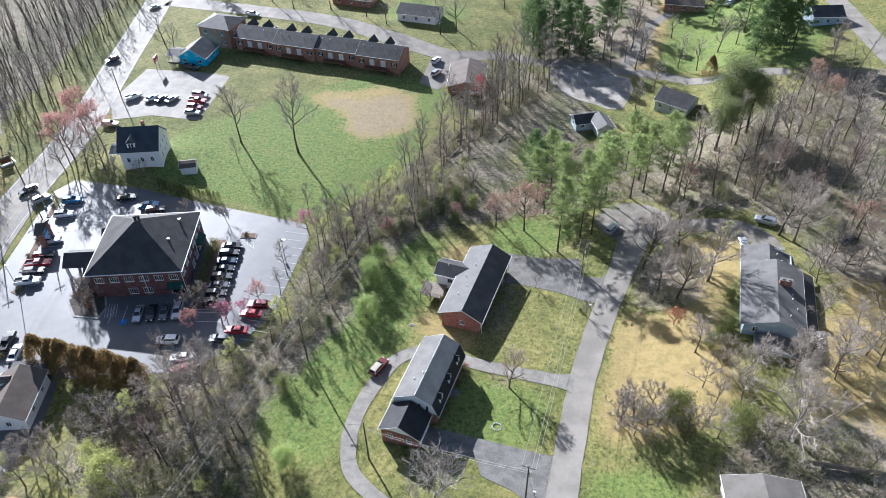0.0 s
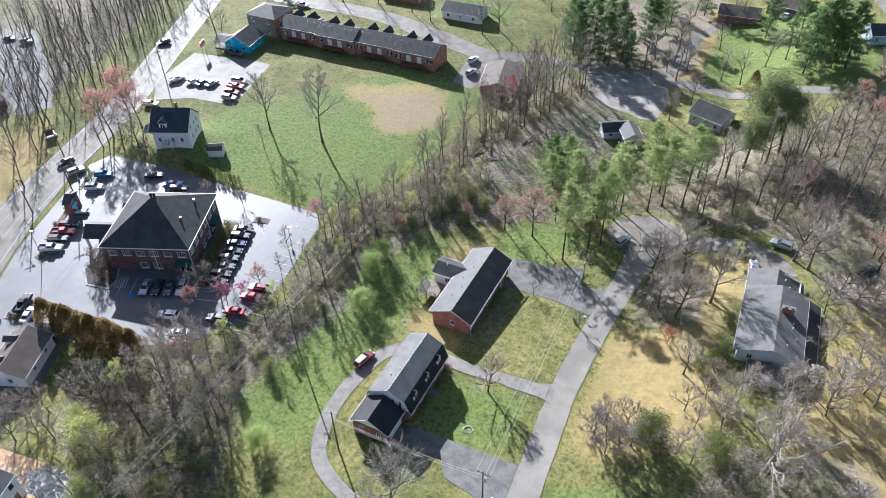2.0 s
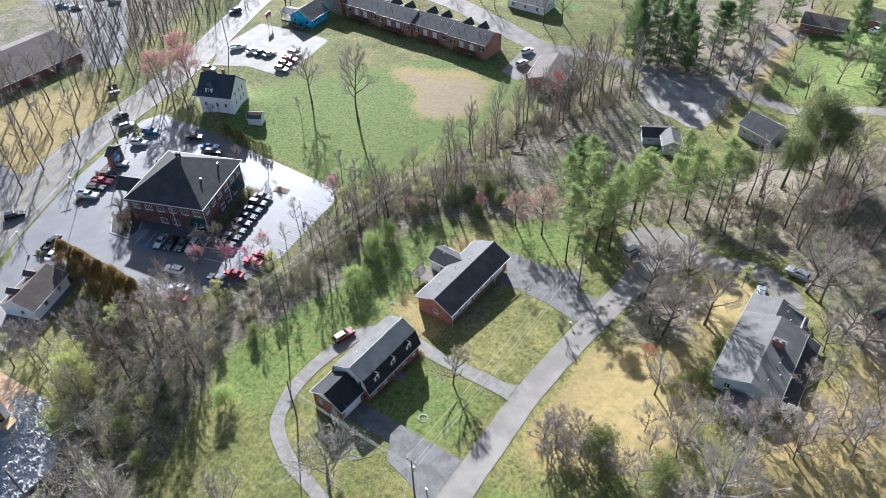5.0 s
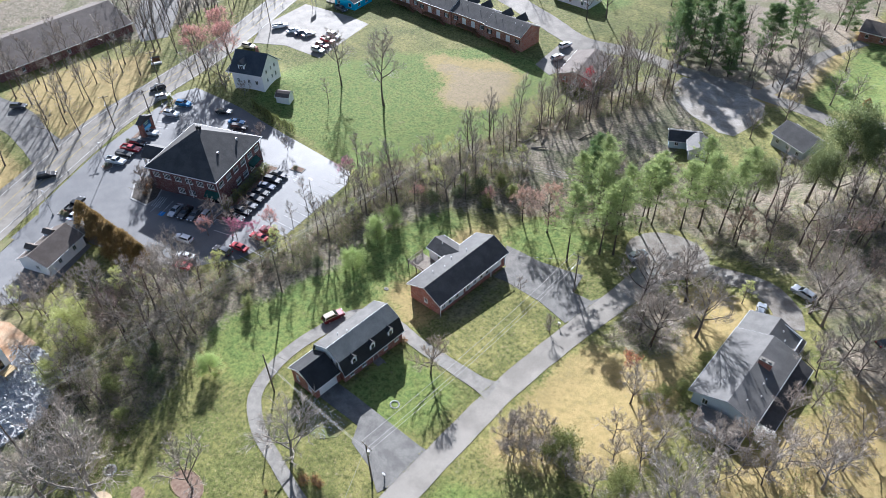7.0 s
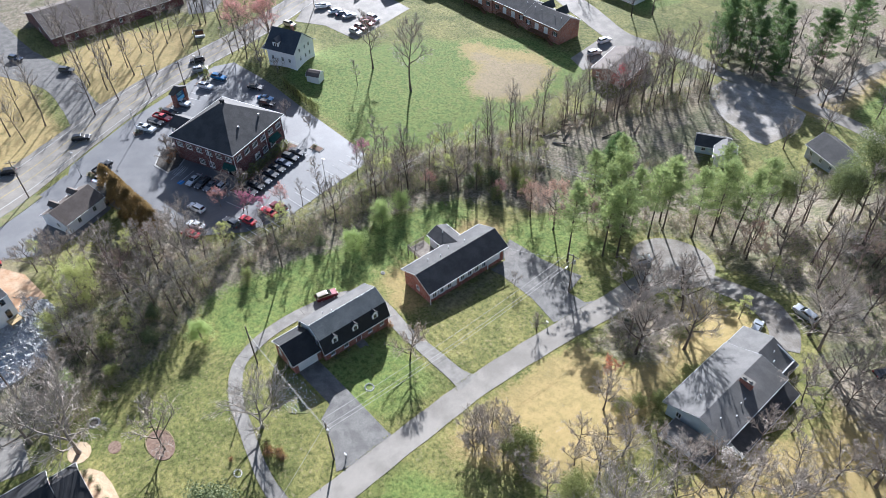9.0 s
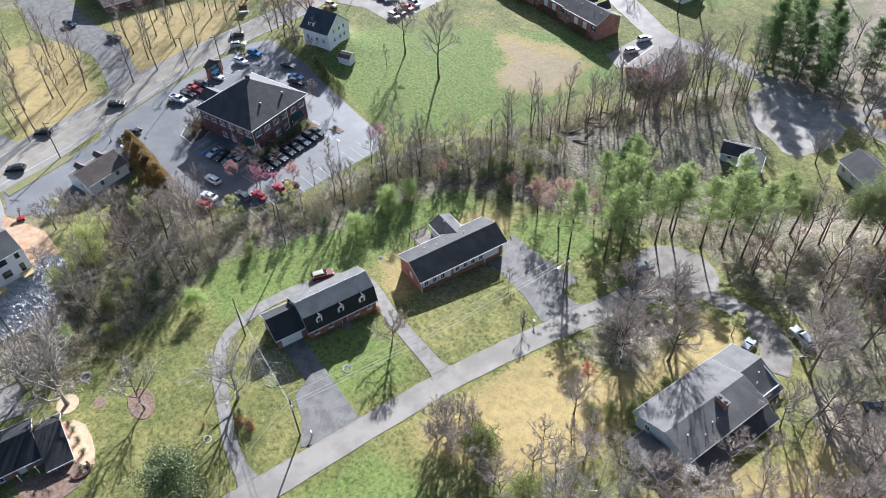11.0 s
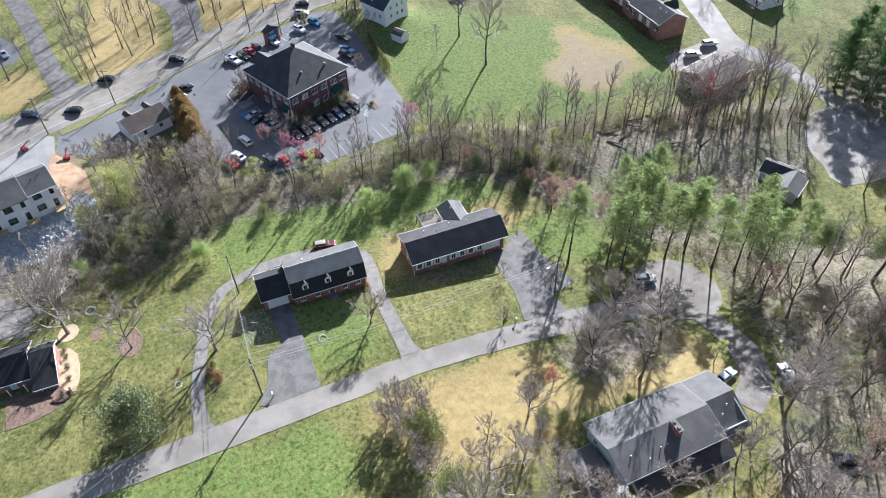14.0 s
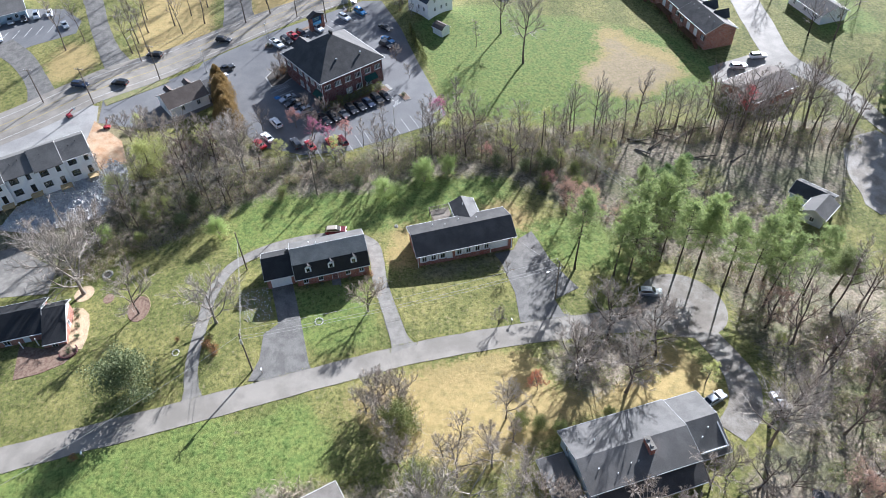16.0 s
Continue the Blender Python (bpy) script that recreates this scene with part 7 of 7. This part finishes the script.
# planted islands with raised curbs
ISLANDS = [
    ("planted_island", [(-117.5, 74.5), (-112.5, 70.8), (-106.8, 72.0), (-107.2, 75.2), (-111.6, 80.2), (-116.6, 79.6)], LITTER),
    ("planted_island", [(-131.4, 72.4), (-128.6, 72.0), (-128.4, 74.4), (-130.4, 75.2)], MULCH),
    ("planted_island", [(-90.2, 80.6), (-86.4, 82.2), (-85.8, 85.0), (-88.6, 86.2), (-90.8, 83.4)], MULCH),
    ("planted_island", [(-92.6, 105.2), (-89.0, 106.4), (-89.6, 108.2), (-93.4, 107.2)], MULCH),
    ("planted_island", [(-95.6, 104.4), (-92.2, 97.6), (-88.2, 86.4), (-91.4, 85.0), (-95.4, 95.0), (-98.6, 103.4)], MULCH),
    ("planted_island", [(-141.2, 92.0), (-137.4, 84.4), (-134.6, 78.0), (-133.6, 78.4), (-136.2, 85.0), (-140.0, 92.6)], MULCH),
    ("planted_island", [(-120.4, 55.6), (-114.6, 57.8), (-115.0, 59.2), (-121.6, 57.2)], MULCH),
    ("planted_island", [(-147.2, 104), (-143.6, 96.4), (-142.8, 96.8), (-145.8, 104.6)], MULCH),
]
for nm, poly, mat in ISLANDS:
    cx, cy = sum(p[0] for p in poly) / len(poly), sum(p[1] for p in poly) / len(poly)
    sheet("curb", poly, CURB, "raised pale concrete curb round a planted island", 0.17, 3, category="curb")
    inner = [(cx + (x - cx) * 0.9, cy + (y - cy) * 0.9) for x, y in poly]
    sheet("planting_bed", inner, mat, "mulched planting bed inside a curb", 0.2, 3, category="planting bed")
sheet("verge", [(-110.5, 27.6), (-120.8, 43.6), (-118.6, 44.4), (-107.8, 28.4)], BRUSH_LAWN, "narrow grass verge beside the main road", 0.14, 2, category="verge")


def shrub(kind, x, y, s, label):
    plant("shrub", SHRUBS[kind], label, x, y, s, rng.uniform(0, 360), "shrub", "shrubs in planting beds", sink=-0.1)


for x, y, s in [(-113, 76, 1.2), (-114.6, 77.8, 1.0), (-111, 74.4, 0.9), (-116, 76.4, 1.0)]:
    shrub(2, x, y, s, "rusty brown shrub in a mulched island")
for x, y in ((16.9, 73.9), (17.7, 72.2), (18.4, 70.5)):
    shrub(1, x, y, 1.1, "clipped golden-green shrub beside the grey-roofed house")
for k in range(8):
    shrub(1, -97.0 + k * 0.86, 101.0 - k * 2.3, 1.6 + 0.2 * (k % 3), "rounded yellow-green shrub beside the brick wall")
for x, y in ((-130, 73.4), (-91.5, 106.4), (-139, 88.6), (-136.4, 83), (-118, 56.8), (-119.5, 56.6), (-145, 100.5)):
    shrub(0, x, y, 0.9, "dark green shrub in a planted island")
plant("arborvitae", HEDGE[0], "pointed evergreen beside the parked cars", -143.6, 101.0, 1.5, 30, "shrub")
put(SMALL, "bare bushy tree in a planted island", [(-114, 75.6, 0.75), (-111.6, 77.6, 0.7), (-115.4, 77.8, 0.65), (-110.6, 74.2, 0.6), (-112.8, 73.6, 0.55), (-88.4, 83.6, 0.75), (-131, 118, 0.6), (-138, 116, 0.75), (-99.6, 110, 0.6)])
put(SMALL, "pale flowering ornamental beside the office", [(-110, 108.6, 0.6)])


def office_sign():
    h = thing("monument_sign", -136.4, 89.2, ground(-136.4, 89.2), 27, "brick-framed office sign with a blue and green panel", "sign")
    h.scale = (1.3, 1.3, 1.35)
    part("brick_pier", boxes((-0.5, 0.5, -1.9, -1.3, -0.2, 3.2)), BRICK_RED, h)
    part("brick_pier", boxes((-0.5, 0.5, 1.3, 1.9, -0.2, 3.2)), BRICK_RED, h)
    part("base", boxes((-0.4, 0.4, -1.3, 1.3, -0.2, 0.9)), BRICK_RED, h)
    part("sign_panel", boxes((-0.22, 0.22, -1.28, 1.28, 1.0, 3.1)), plain("deep blue sign panel", (0.02, 0.1, 0.22), 0.4), h)
    part("sign_screen", boxes((-0.25, 0.25, -1.1, 1.1, 1.1, 1.8)), plain("pale blue sign screen", (0.2, 0.6, 0.85), 0.3), h)
    for z, w in ((2.6, 0.8), (2.25, 0.6)):
        part("lettering_bar", boxes((-0.235, 0.235, -w, w, z, z + 0.14)), plain("pale green lettering", (0.4, 0.6, 0.35), 0.5), h)
    bm = bmesh.new()
    prism(bm, [(-2.3, 3.2), (0, 4.2), (2.3, 3.2)], "x", -0.7, 0.7)
    part("cap", bm, SHINGLE_CHAR, h)


office_sign()


def road_sign():
    h = thing("pole_sign", -166.5, 172.5, ground(-166.5, 172.5), 20, "red and white business sign on two posts", "sign")
    for y in (-1.2, 1.2):
        part("post", cylinder(bmesh.new(), 0, y, -0.2, 5.2, 0.09, n=8), METAL_GREY, h)
    part("sign_panel", boxes((-0.12, 0.12, -1.7, 1.7, 3.4, 5.2)), plain("pinkish red sign panel", (0.6, 0.06, 0.14), 0.4), h)
    part("lettering_bar", boxes((-0.14, 0.14, -1.3, 1.3, 3.6, 4.0)), WHITE, h)


road_sign()


def bank_sign():
    """A low board on two posts over a stone base, on the bank across the road."""
    h = thing("board_sign", -171.5, 111.6, ground(-171.5, 111.6), 62, "dark wooden board sign on a low stone base", "sign")
    part("stone_base", boxes((-1.6, 1.6, -0.5, 0.5, -0.2, 0.5)), ROCKS, h)
    for x in (-1.3, 1.15):
        part("post", boxes((x, x + 0.15, -0.08, 0.08, 0.5, 2.3)), WOOD_BROWN, h)
    part("sign_board", boxes((-1.15, 1.15, -0.06, 0.06, 0.8, 2.1)), WOOD_BROWN, h)
    bm = bmesh.new()
    prism(bm, [(-0.5, 2.3), (0, 2.6), (0.5, 2.3), (0, 2.45)], "x", -1.6, 1.6)
    part("cap", bm, SHINGLE_BROWN, h)


bank_sign()


def board_fence(x0, y0, x1, y1):
    """A low fence of upright boards on rails between posts."""
    h = thing("board_fence", x0, y0, ground(x0, y0), math.degrees(math.atan2(y1 - y0, x1 - x0)), "weathered dark board fence behind the yard", "fence")
    length = math.hypot(x1 - x0, y1 - y0)
    rise = (ground(x1, y1) - ground(x0, y0)) / length
    board = [boxes((0, 0.28, -0.02, 0.02, 0.1, 1.5 + 0.05 * k)) for k in range(2)]
    meshes = []
    for bm in board:
        me = bpy.data.meshes.new("board")
        bm.to_mesh(me)
        bm.free()
        me.materials.append(WOOD_GREY)
        meshes.append(me)
    for k in range(int(length / 0.31)):
        ob = new("board", meshes[k % 2])
        ob.parent = h
        ob.location = (k * 0.31, 0, rise * k * 0.31)
    for k in range(int(length / 2.5) + 1):
        z = rise * k * 2.5
        part("post", boxes((k * 2.5 - 0.06, k * 2.5 + 0.06, 0.03, 0.15, z - 0.3, z + 1.6)), WOOD_GREY, h)


board_fence(31.4, 79.1, 43.2, 79.9)


def light_pole(x, y, ht=7.0, yaw=0):
    h = thing("parking_light", x, y, ground(x, y), yaw, "slim metal parking lot light pole", "lamp post", "parking lot lights")
    part("base", cylinder(bmesh.new(), 0, 0, -0.2, 0.6, 0.28, n=12), CURB, h)
    part("pole", cylinder(bmesh.new(), 0, 0, 0.6, ht, 0.09, 0.06, 8), METAL_GREY, h)
    part("lamp_head", boxes((0.0, 0.9, -0.15, 0.15, ht - 0.05, ht + 0.1)), METAL_GREY, h)


for x, y in ((-130.2, 73.6), (-146.6, 99.4), (-77.5, 101), (-120.8, 54.8)):
    light_pole(x, y, 7.5, 20)


def ring(name, x, y, r, n, size, mat, label, category, squash=0.7):
    """A ring of separate edging stones."""
    h = thing(name, x, y, ground(x, y), 0, label, category)
    for k in range(n):
        a = k * math.tau / n
        bm = bmesh.new()
        bmesh.ops.create_icosphere(bm, subdivisions=1, radius=size, matrix=Matrix.Translation((math.cos(a) * r, math.sin(a) * r * squash, size * 0.3)) @ Matrix.Diagonal((1, 1, 0.7, 1)))
        part("edging_stone", bm, mat, h)
    return h


ring("flower_ring", -18.4, 73.0, 0.85, 14, 0.17, ROCKS, "small ring of pale stones on the lawn", "flower bed", 0.9)
ring("tree_ring", -32.6, 38.7, 4.0, 70, 0.12, STRAW, "low pale edging stones round a mulch bed", "planting bed", 0.55)
sheet("mulch_bed", [(-32.6 + 3.95 * math.cos(a * math.tau / 20), 38.7 + 2.17 * math.sin(a * math.tau / 20)) for a in range(20)], MULCH, "reddish mulch round a small tree", 0.08, 2, category="planting bed")
sheet("ash_bed", [(-46.3 + 0.9 * math.cos(a * math.tau / 12), 31.2 + 0.8 * math.sin(a * math.tau / 12)) for a in range(12)], LITTER, "dark ash inside the fire pit", 0.08, 2, category="ash")
ring("fire_pit", -46.3, 31.2, 1.05, 14, 0.3, CURB, "round stone fire pit on the lawn", "fire pit", 0.9)
sheet("mulch_bed", [(-38 + 1.6 * math.cos(a * math.tau / 12), 32.3 + 1.1 * math.sin(a * math.tau / 12)) for a in range(12)], MULCH, "bare earth patch on the lawn", 0.05, 2, category="planting bed")
sheet("mulch_bed", [(-41.4 + 2.6 * math.cos(a * math.tau / 12), 27.1 + 2.0 * math.sin(a * math.tau / 12)) for a in range(12)], STRAW, "mulch round the pale tree", 0.06, 2, category="planting bed")
sheet("straw_bed", [(-37.5, 25.4), (-36.5, 27.6), (-34.2, 29.0), (-30.8, 29.5), (-27.2, 29.5), (-24.3, 28.9), (-24.6, 27.6), (-26.6, 26.2), (-33.5, 25.4)], STRAW, "pale straw bed beside the brick house", 0.07, 2, category="planting bed")
sheet("mulch_bed", [(-26.6, 26.2), (-24.6, 27.6), (-23.2, 27.6), (-21.4, 26.1), (-20.2, 22), (-20.0, 17.5), (-29, 17), (-26.6, 21.8)], MULCH, "brown mulched bed in front of the brick house", 0.07, 2, category="planting bed")


def bed_wall(x, y, r):
    """A low curved wall of separate bricks round a bed."""
    h = thing("garden_wall", x, y, ground(x, y), 0, "low curved brick wall round a shrub bed", "garden wall")
    for row in range(3):
        for k in range(16):
            a = math.radians(-70 + 13 * k + 6 * (row % 2))
            bm = boxes((-0.1, 0.1, -0.17, 0.17, row * 0.16, row * 0.16 + 0.15))
            bmesh.ops.transform(bm, matrix=pose(r * math.cos(a), r * math.sin(a), 0.05, 0, 0, math.degrees(a)), verts=bm.verts)
            part("brick", bm, BRICK_DARK, h)


bed_wall(-24.2, 26.6, 1.6)
ring("flower_bed", -17.8, 46.3, 0.75, 12, 0.13, WHITE, "white scalloped edging of a small flower bed", "flower bed", 0.8)
for x, y in ((-34.0, 27.0), (-31.0, 27.4), (-27.8, 27.7), (-24.2, 26.7), (-36, 26.6)):
    shrub(0, x, y, 0.8, "clipped shrub in the bed beside the brick house")
ring("well_ring", -43.2, 93.6, 0.4, 9, 0.2, CURB, "small concrete well cover on the lawn", "well cover")
for x, y, s, k in ((-17.8, 52.2, 1.3, 2), (-20.8, 46.6, 0.6, 2), (-16.4, 53.2, 1.2, 2), (-19.6, 52.6, 1.2, 1), (-15.2, 53.4, 1.0, 2), (-28.4, 84.8, 0.9, 2), (-28.0, 72.0, 0.5, 0), (-28.1, 75.0, 0.5, 0), (-28.2, 80.6, 0.6, 0), (-38.6, 98.0, 0.8, 0), (-10.2, 107.6, 0.7, 0), (0.9, 30.5, 0.9, 2)):
    shrub(k, x, y, s, ("dark green shrub on the lawn", "grey-green shrub on the lawn", "russet brown shrub on the lawn")[k])


def mailbox(x, y, yaw):
    h = thing("mailbox", x, y, ground(x, y), yaw, "white mailbox on a wooden post beside the lane", "mailbox", "mailboxes")
    part("post", boxes((-0.06, 0.06, -0.06, 0.06, -0.2, 1.05)), WOOD_GREY, h)
    part("box", boxes((-0.28, 0.28, -0.11, 0.11, 1.05, 1.3)), WHITE, h)


for x, y in ((-8.6, 61.5), (-8.4, 108.8), (0.6, 32)):
    mailbox(x, y, 0)


def riprap():
    """Loose limestone blocks on the bank below the townhouses."""
    r = random.Random(5)
    poly = [(-85, 30.5), (-80.5, 34.5), (-72, 35), (-66, 28), (-65, 14), (-68, 6), (-73, 10), (-76.5, 20), (-78.5, 28.5)]
    bed = sheet("rock_bank", poly, ROCKS, "bank of broken grey-white limestone rock", 0.06, 2, category="rocks")
    shapes = []
    for k in range(6):
        bm = bmesh.new()
        bmesh.ops.create_icosphere(bm, subdivisions=1, radius=0.4)
        for v in bm.verts:
            v.co *= r.uniform(0.7, 1.25)
        me = bpy.data.meshes.new("rock")
        bm.to_mesh(me)
        bm.free()
        me.materials.append(ROCKS)
        shapes.append(me)
    n = 0
    while n < 300:
        x, y = r.uniform(-86, -64), r.uniform(6, 35)
        if not inside(x, y, poly):
            continue
        n += 1
        ob = new("rock", r.choice(shapes))
        ob.parent = bed
        k = r.uniform(0.5, 1.5)
        ob.matrix_local = pose(x, y, ground(x, y) + 0.12, r.uniform(0, 360), r.uniform(0, 360), r.uniform(0, 360)) @ Matrix.Diagonal((k, k * 0.8, k * 0.7, 1))


    g = Growth(31)
    n = 0
    while n < 1500:
        x, y = r.uniform(-86, -64), r.uniform(6, 35)
        if not inside(x, y, poly):
            continue
        n += 1
        p, k = Vector((x, y, ground(x, y) + 0.1)), r.uniform(0.12, 0.34)
        base = len(g.v)
        for d in ((1, 0, 0), (0, 1, 0), (-1, 0, 0), (0, -1, 0), (0, 0, 1)):
            g.v.append((p + Vector(d) * k * r.uniform(0.7, 1.3) + Vector((r.gauss(0, 0.05), r.gauss(0, 0.05), 0)))[:])
        g.f += [(base, base + 1, base + 4), (base + 1, base + 2, base + 4), (base + 2, base + 3, base + 4), (base + 3, base, base + 4)]
    rubble = new("rubble", g.mesh("rubble", ROCKS))
    rubble.parent = bed
    tagged(rubble, kind="stuff")


riprap()


def garden_rocks():
    r = random.Random(6)
    bed = sheet("rock_garden", [(-31.5, 58.6), (-31.0, 64.2), (-21.6, 64.7), (-20.6, 61.4), (-23, 58.8)], BRUSH_LAWN, "shaded bed of scattered stones beside the garage", 0.05, 2, category="rocks")
    for _ in range(190):
        bm = bmesh.new()
        x, y = r.uniform(-30.6, -21.6), r.uniform(59.2, 64.4)
        bmesh.ops.create_icosphere(bm, subdivisions=1, radius=r.uniform(0.05, 0.15), matrix=Matrix.Translation((x, y, ground(x, y) + 0.08)))
        part("stone", bm, ROCKS, bed)


garden_rocks()


def fallen_log(x, y, yaw, length, r, mat):
    """A dead trunk lying on the leaf litter, with stubs of its branches."""
    h = thing("fallen_log", x, y, ground(x, y) + r * 0.7, yaw, "fallen dead tree trunk lying on leaf litter", "log", "fallen logs")
    g = Growth(int(x * 7 + y * 3) % 1000)
    p = g.path(Vector((-length / 2, 0, 0)), Vector((1, 0, 0.01)), length, 5, 0.05, 0.0)
    g.tube(p, [r, r * 0.95, r * 0.85, r * 0.7, r * 0.5, r * 0.3], 7)
    new("trunk", g.mesh("log", mat)).parent = h
    for k in range(3):
        g = Growth(k + 40)
        q, d = on(p, 0.4 + 0.2 * k)
        g.spike(q, q + Vector((0.5, (-1) ** k * 0.9, 0.4)) * length * 0.15, r * 0.4)
        new("branch_stub", g.mesh("stub", mat)).parent = h


for k, (x, y) in enumerate(((-57.2, 157.4), (-56.2, 160), (-58, 163), (-56.6, 166), (-58.4, 168), (-55.4, 171), (-57.4, 173.4), (-56.4, 176.6), (-54.2, 163.6), (-52, 158.6), (-46, 172), (-44, 180.4))):
    fallen_log(x, y, 40 + 37 * k % 110, 4.5 + 1.7 * (k % 3), 0.2 + 0.05 * (k % 2), BARK_PALE if k % 4 == 1 else BARK_DARK)


def lift_machine(x, y, yaw):
    h = thing("boom_lift", x, y, ground(x, y) + 0.05, yaw, "red construction boom lift parked on the yard", "machine")
    h.scale = (0.62, 0.62, 0.62)
    part("chassis", boxes((-1.3, 1.3, -0.8, 0.8, 0.4, 1.1)), CAR_PAINT["red"], h)
    for px in (-0.9, 0.9):
        for s in (-1, 1):
            part("wheel", cylinder(bmesh.new(), px, 0.42, s * 0.95 - 0.15, s * 0.95 + 0.15, 0.42, n=12, axis="y"), DARK, h)
    bm = bmesh.new()
    prism(bm, [(-1.2, 1.1), (-0.8, 1.1), (2.4, 2.6), (2.2, 2.8)], "x", -0.2, 0.2)
    part("boom", bm, CAR_PAINT["red"], h)
    part("basket", boxes((-0.6, 0.6, 2.3, 3.2, 2.3, 2.4), (-0.6, 0.6, 3.15, 3.2, 2.4, 3.3), (-0.6, 0.6, 2.3, 2.35, 2.4, 3.3)), METAL_GREY, h)


lift_machine(-104.8, 19.6, 30)
lift_machine(-97.2, 29.4, 80)
